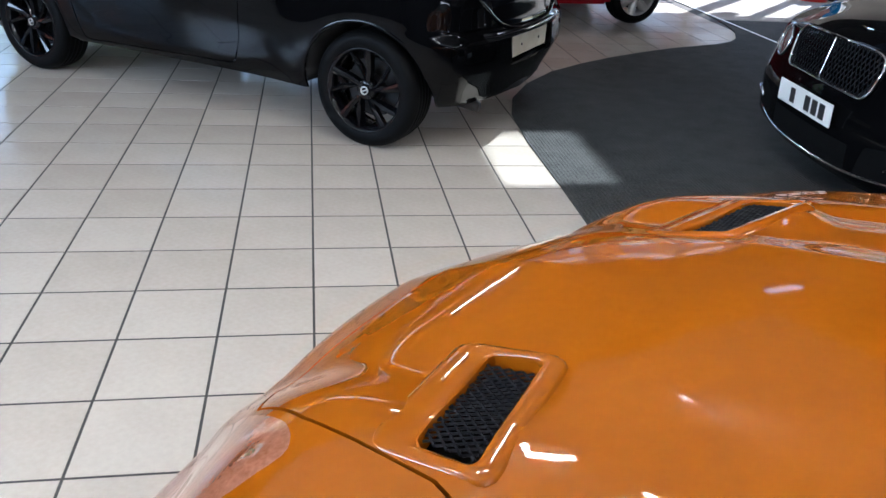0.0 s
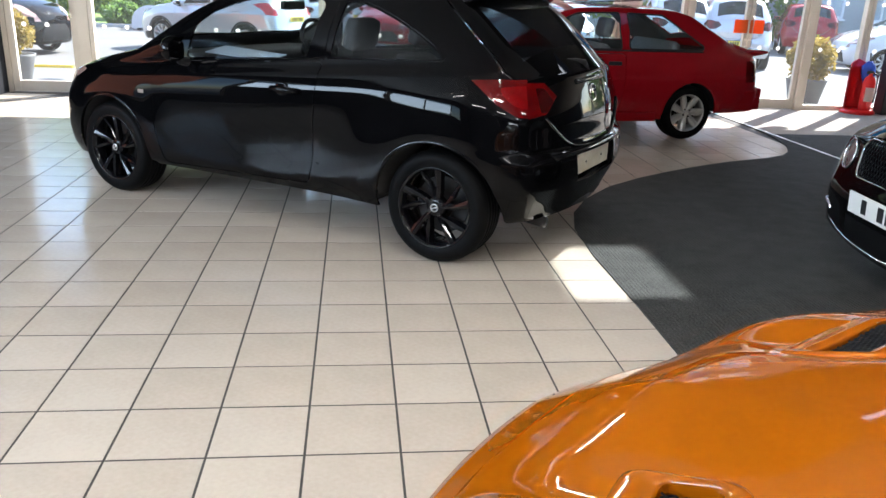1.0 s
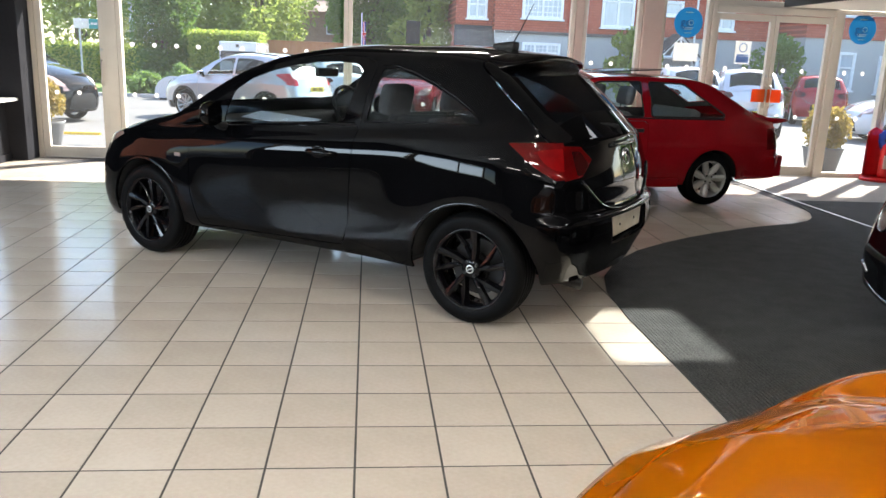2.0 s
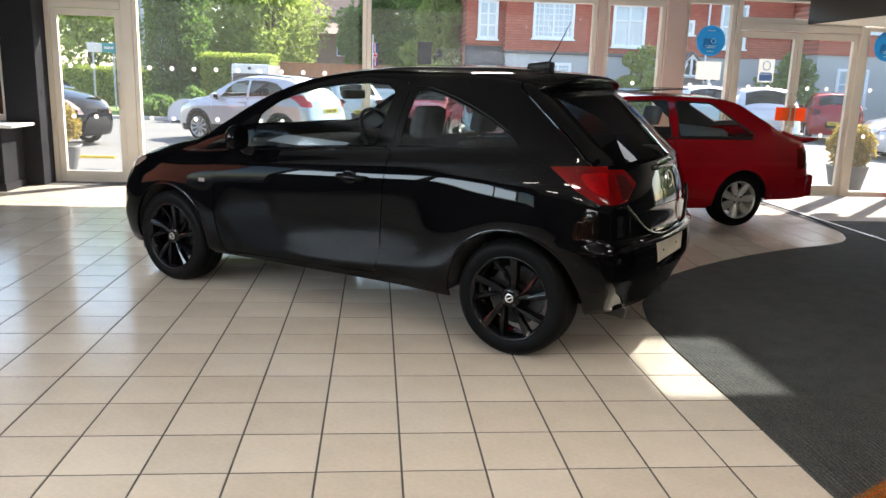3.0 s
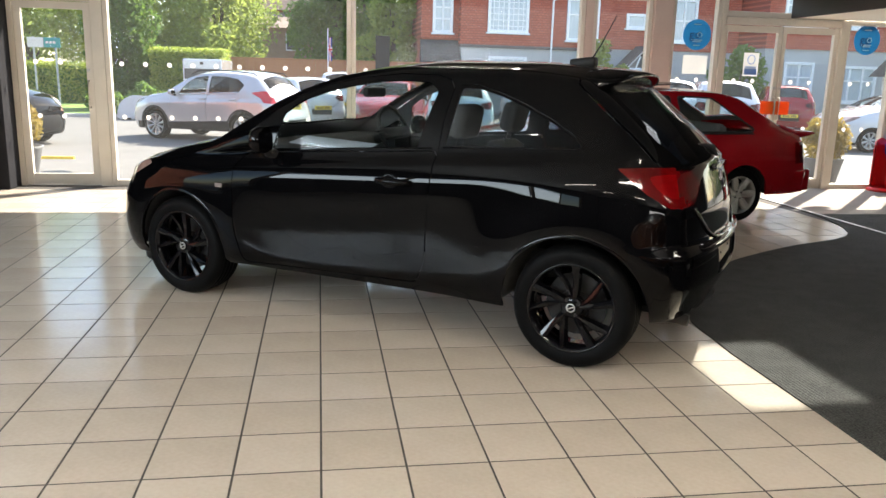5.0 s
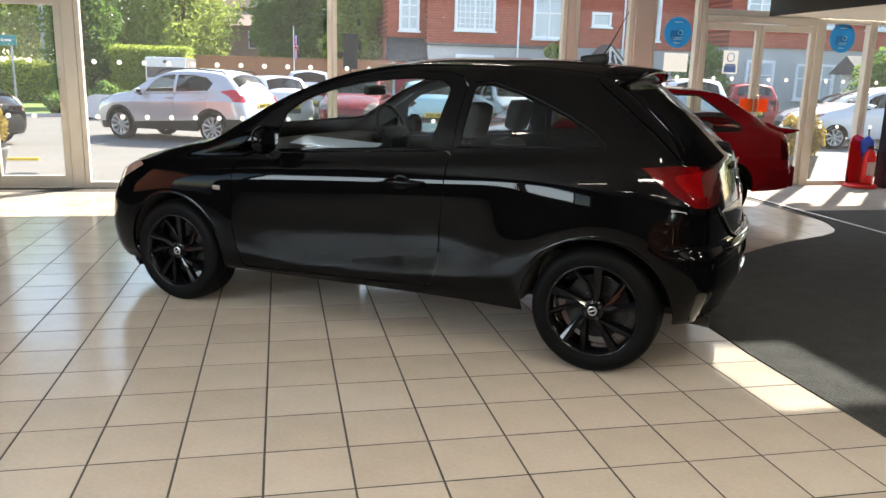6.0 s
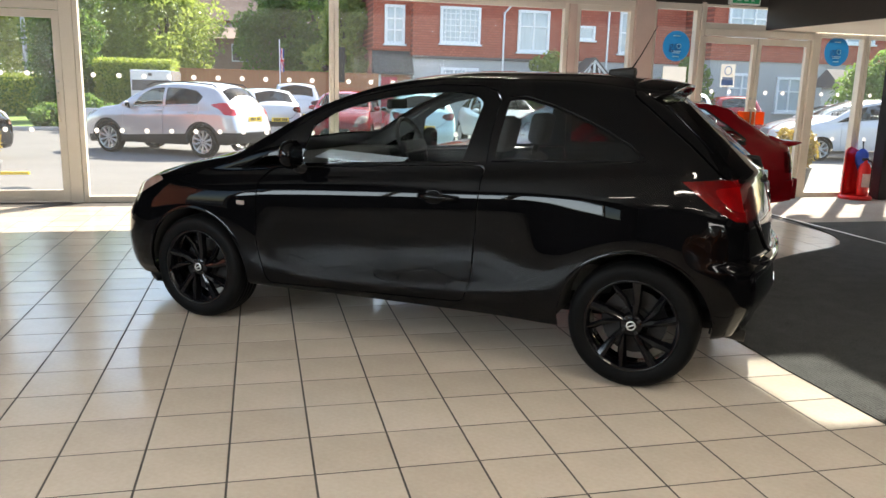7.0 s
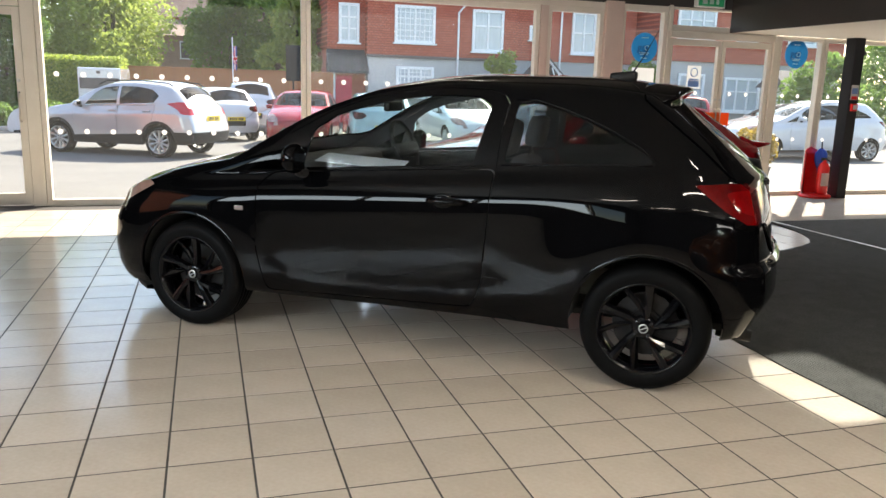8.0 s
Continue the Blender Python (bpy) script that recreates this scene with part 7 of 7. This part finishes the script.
def notice_sheet(name, x0, x1, z0, z1, label, marks):
    S = empty(name, pose(0, WY - 0.0085, 0), label, "notice")
    part("sheet", box(x0, -0.001, z0, x1, 0.001, z1), PAPER, S)
    for a, mt in marks:
        part("print", box(x0 + a[0], -0.0022, z0 + a[1], x0 + a[2], -0.0012, z0 + a[3]), mt, S)


notice_sheet("paper_notice", 4.27, 4.60, 1.47, 1.70, "blank-looking white paper notice taped to the glass", ())
W2 = 5.10
notice_sheet("mask_notice", W2, W2 + 0.21, 1.46, 1.755, "white notice with a blue face-covering symbol", (((0.02, 0.02, 0.19, 0.10), SKY), ((0.03, 0.105, 0.18, 0.125), SKY)))
part("symbol_ring", tube([(0.105 + 0.05 * math.cos(t), -0.003, 0.21 + 0.055 * math.sin(t)) for t in (2 * math.pi * i / 20 for i in range(20))], 0.006, 5, True), SKY, bpy.data.objects["mask_notice"], m=pose(W2, 0, 1.46))
for x0, x1 in ((5.385, 5.58), (5.60, 5.795)):
    part("push_plate", box(x0, -0.034, 0.98, x1, -0.031, 1.15, bevel=0.001), ORANGEPLATE, bpy.data.objects["door_2" if x0 < 5.6 else "door_3"], "plain orange plate on the door")


def dots(parent, x0, x1, start=0.0):
    x = x0 + 0.13 + start
    while x < x1 - 0.08:
        for z in (1.40, 0.80):
            part("marker_dot", DOT.copy(), DOTFILM, bpy.data.objects[parent], m=pose(x, -0.0065, z, 90))
        x += 0.262


DOTFILM = translucent("frosted_dot_film", (0.66, 0.62, 0.57), 0.6)
DOT = lathe([(0.001, 0.0015), (0.026, 0.0015), (0.027, 0.0)], 20)
for n, x0, x1 in (("window_1", -2.66, 0.05), ("window_2", 0.12, 2.9), ("window_3", 3.06, 3.78), ("window_4", 4.08, 4.69), ("door_1", -3.58, -2.90), ("door_2", 4.86, 5.52), ("door_3", 5.66, 6.31), ("window_5", 6.52, 7.2), ("window_6", 7.3, 10.5)):
    dots(n, x0, x1)
DOT.free()

ex = empty("exit_sign", pose(5.28, WY - 0.10, 2.56), "green emergency exit sign under the dark fascia", "sign")
part("box_body", box(-0.21, -0.04, -0.07, 0.21, 0.035, 0.10, bevel=0.006), PALEWALL, ex)
part("face", box(-0.19, -0.045, -0.055, 0.19, -0.041, 0.085), GREENSIGN, ex)
for x, w in ((-0.10, 0.035), (0.0, 0.03), (0.09, 0.02)):
    part("symbol_bar", box(x - w, -0.048, -0.03, x + w, -0.0455, 0.06), PAPER, ex)

structure("column", box(7.44, 6.66, 0.0, 7.60, 6.84, 2.197, bevel=0.006), GREYWALL, "dark grey square column inside the window", "column")
cp = empty("fire_call_point", pose(7.52, 6.66, 1.27), "red fire call point under a small blue notice", "call point")
part("call_box", box(-0.05, -0.04, -0.05, 0.05, -0.001, 0.05, bevel=0.006), FIRERED, cp)
part("call_glass", box(-0.03, -0.044, -0.03, 0.03, -0.041, 0.03), PAPER, cp)
cn = empty("column_notice", pose(7.52, 6.66, 1.47), "small white and blue fire notice on the column", "notice")
part("sheet", box(-0.06, -0.004, -0.10, 0.06, -0.001, 0.10), PAPER, cn)
part("print", box(-0.05, -0.006, -0.02, 0.05, -0.0045, 0.06), SKY, cn)
part("print", box(-0.05, -0.006, -0.095, 0.05, -0.0045, -0.05), FIRERED, cn)
cctv = empty("security_camera", pose(7.60, 6.78, 2.06), "small white dome security camera on the column", "camera")
part("bracket", box(0.021, -0.03, -0.03, 0.09, 0.03, 0.02, bevel=0.006), PALEWALL, cctv)
part("dome", lathe([(0.05, 0.0), (0.048, -0.03), (0.03, -0.055), (0.001, -0.06)], 18, pose(0.085, 0, -0.031)), INK, cctv, smooth=True)

st = empty("extinguisher_stand", pose(7.19, 6.80, 0.006), "red plastic stand holding a fire extinguisher", "stand")
part("base", lathe([(0.001, 0.0), (0.21, 0.0), (0.215, 0.03), (0.19, 0.05), (0.001, 0.05)], 28), FIRERED, st, smooth=True)
bp = bmesh.new()
rows = []
for i in range(13):
    a = radians(20 + 140 * i / 12)
    h = 0.70 - 0.10 * abs(i - 6) / 6
    rows.append([bp.verts.new(((r * math.cos(a)), r * math.sin(a), z)) for r, z in ((0.185, 0.03), (0.185, h), (0.17, h), (0.17, 0.03))])
for A, B in zip(rows, rows[1:]):
    for j in range(4):
        bp.faces.new((A[j], B[j], B[(j + 1) % 4], A[(j + 1) % 4]))
part("back_shield", bp, FIRERED, st, smooth=False)
fe = empty("fire_extinguisher", pose(7.24, 6.74, 0.058), "red fire extinguisher with a white label", "extinguisher")
part("cylinder", lathe([(0.001, 0), (0.07, 0.0), (0.078, 0.02), (0.078, 0.36), (0.06, 0.42), (0.025, 0.45), (0.025, 0.48), (0.001, 0.48)], 24), FIRERED, fe, smooth=True)
part("label", lathe([(0.0795, 0.12), (0.0795, 0.30)], 12, None, radians(215), radians(325)), PAPER, fe, "white paper label")
part("valve", box(-0.05, -0.015, 0.47, 0.03, 0.015, 0.51, bevel=0.005), INK, fe)
part("hose", tube([(0.03, 0, 0.49), (0.09, -0.02, 0.45), (0.095, -0.03, 0.25), (0.085, -0.03, 0.10)], 0.012, 8), INK, fe, smooth=True)
um = empty("blue_umbrella", pose(7.33, 6.84, 0.03), "folded blue umbrella leaning in the red stand", "umbrella")
ub = bmesh.new()
add_lathe(ub, [(0.012, 0.0), (0.025, 0.12), (0.045, 0.36), (0.075, 0.50), (0.07, 0.60), (0.018, 0.66)], 14, pose(0, 0, 0.0, 0, -6))
for i, v in enumerate(ub.verts):
    k = 1 + 0.22 * math.sin(5 * math.atan2(v.co.y, v.co.x))
    v.co.x, v.co.y = v.co.x * k, v.co.y * k
part("folded_canopy", ub, BLUEBAG, um, smooth=True)
part("shaft", tube([(0, 0, 0.0), (-0.068, 0, 0.66), (-0.08, 0, 0.76)], 0.010, 8), INK, um)

# plates on cars outside
for c in [o for o in scene.objects if o.parent is None and o.get("category") == "car" and o.name.split(".")[0] in ("white_hatchback", "pale_blue_hatchback", "white_van", "silver_off_roader", "red_people_carrier", "silver_people_carrier")]:
    plate(c, pose(3.16, 0, 0.65) @ pose(0, 0, 0, 90, 0, 90), PLATE_Y)
plate(suv, pose(3.40, 0, 0.86) @ pose(0, 0, 0, 90, 0, 90), PLATE_Y)

# ---- floor tiles: single pieces where the camera passes, the rest joined ----
def tile_mesh():
    h = 0.1484
    bm = bmesh.new()
    o = [(-h, -h), (h, -h), (h, h), (-h, h)]
    i = [(x * 0.991, y * 0.991) for x, y in o]
    A = [bm.verts.new((x, y, -0.008)) for x, y in o]
    B = [bm.verts.new((x, y, -0.0007)) for x, y in o]
    C = [bm.verts.new((x, y, 0.0)) for x, y in i]
    bm.faces.new(C)
    for k in range(4):
        bm.faces.new((A[k], A[(k + 1) % 4], B[(k + 1) % 4], B[k]))
        bm.faces.new((B[k], B[(k + 1) % 4], C[(k + 1) % 4], C[k]))
    return mesh_of("tile", bm, TILE)


tm = tile_mesh()
rng = random.Random(5)
far_v, far_f, made = [], [], 0
tpl = [tuple(v.co) for v in tm.vertices]
tpf = [tuple(p.vertices) for p in tm.polygons]
for c in range(-17, 17):
    for r in range(-26, 23):
        x, y = (c + 0.5) * TILE_P, (r + 0.5) * TILE_P
        if x > 5.0 or y > 6.85 or (x > 2.0 and not (x < 5.0 and y > 1.9 + (x - 2.0) * 0.55)):
            continue
        dz = rng.uniform(-0.0004, 0.0004)
        if -9 <= c <= 5 and -6 <= r <= 13:
            ob = new("tile", tm)
            ob.parent = floor
            ob.location = (x, y, dz)
            made += 1
        else:
            k = len(far_v)
            far_v += [(a + x, b + y, z + dz) for a, b, z in tpl]
            far_f += [tuple(k + i for i in f) for f in tpf]
me = bpy.data.meshes.new("tiles")
me.from_pydata(far_v, [], far_f)
me.materials.append(TILE_FAR)
ob = new("tile_field", me)
ob.parent = floor
tagged(ob, kind="stuff")
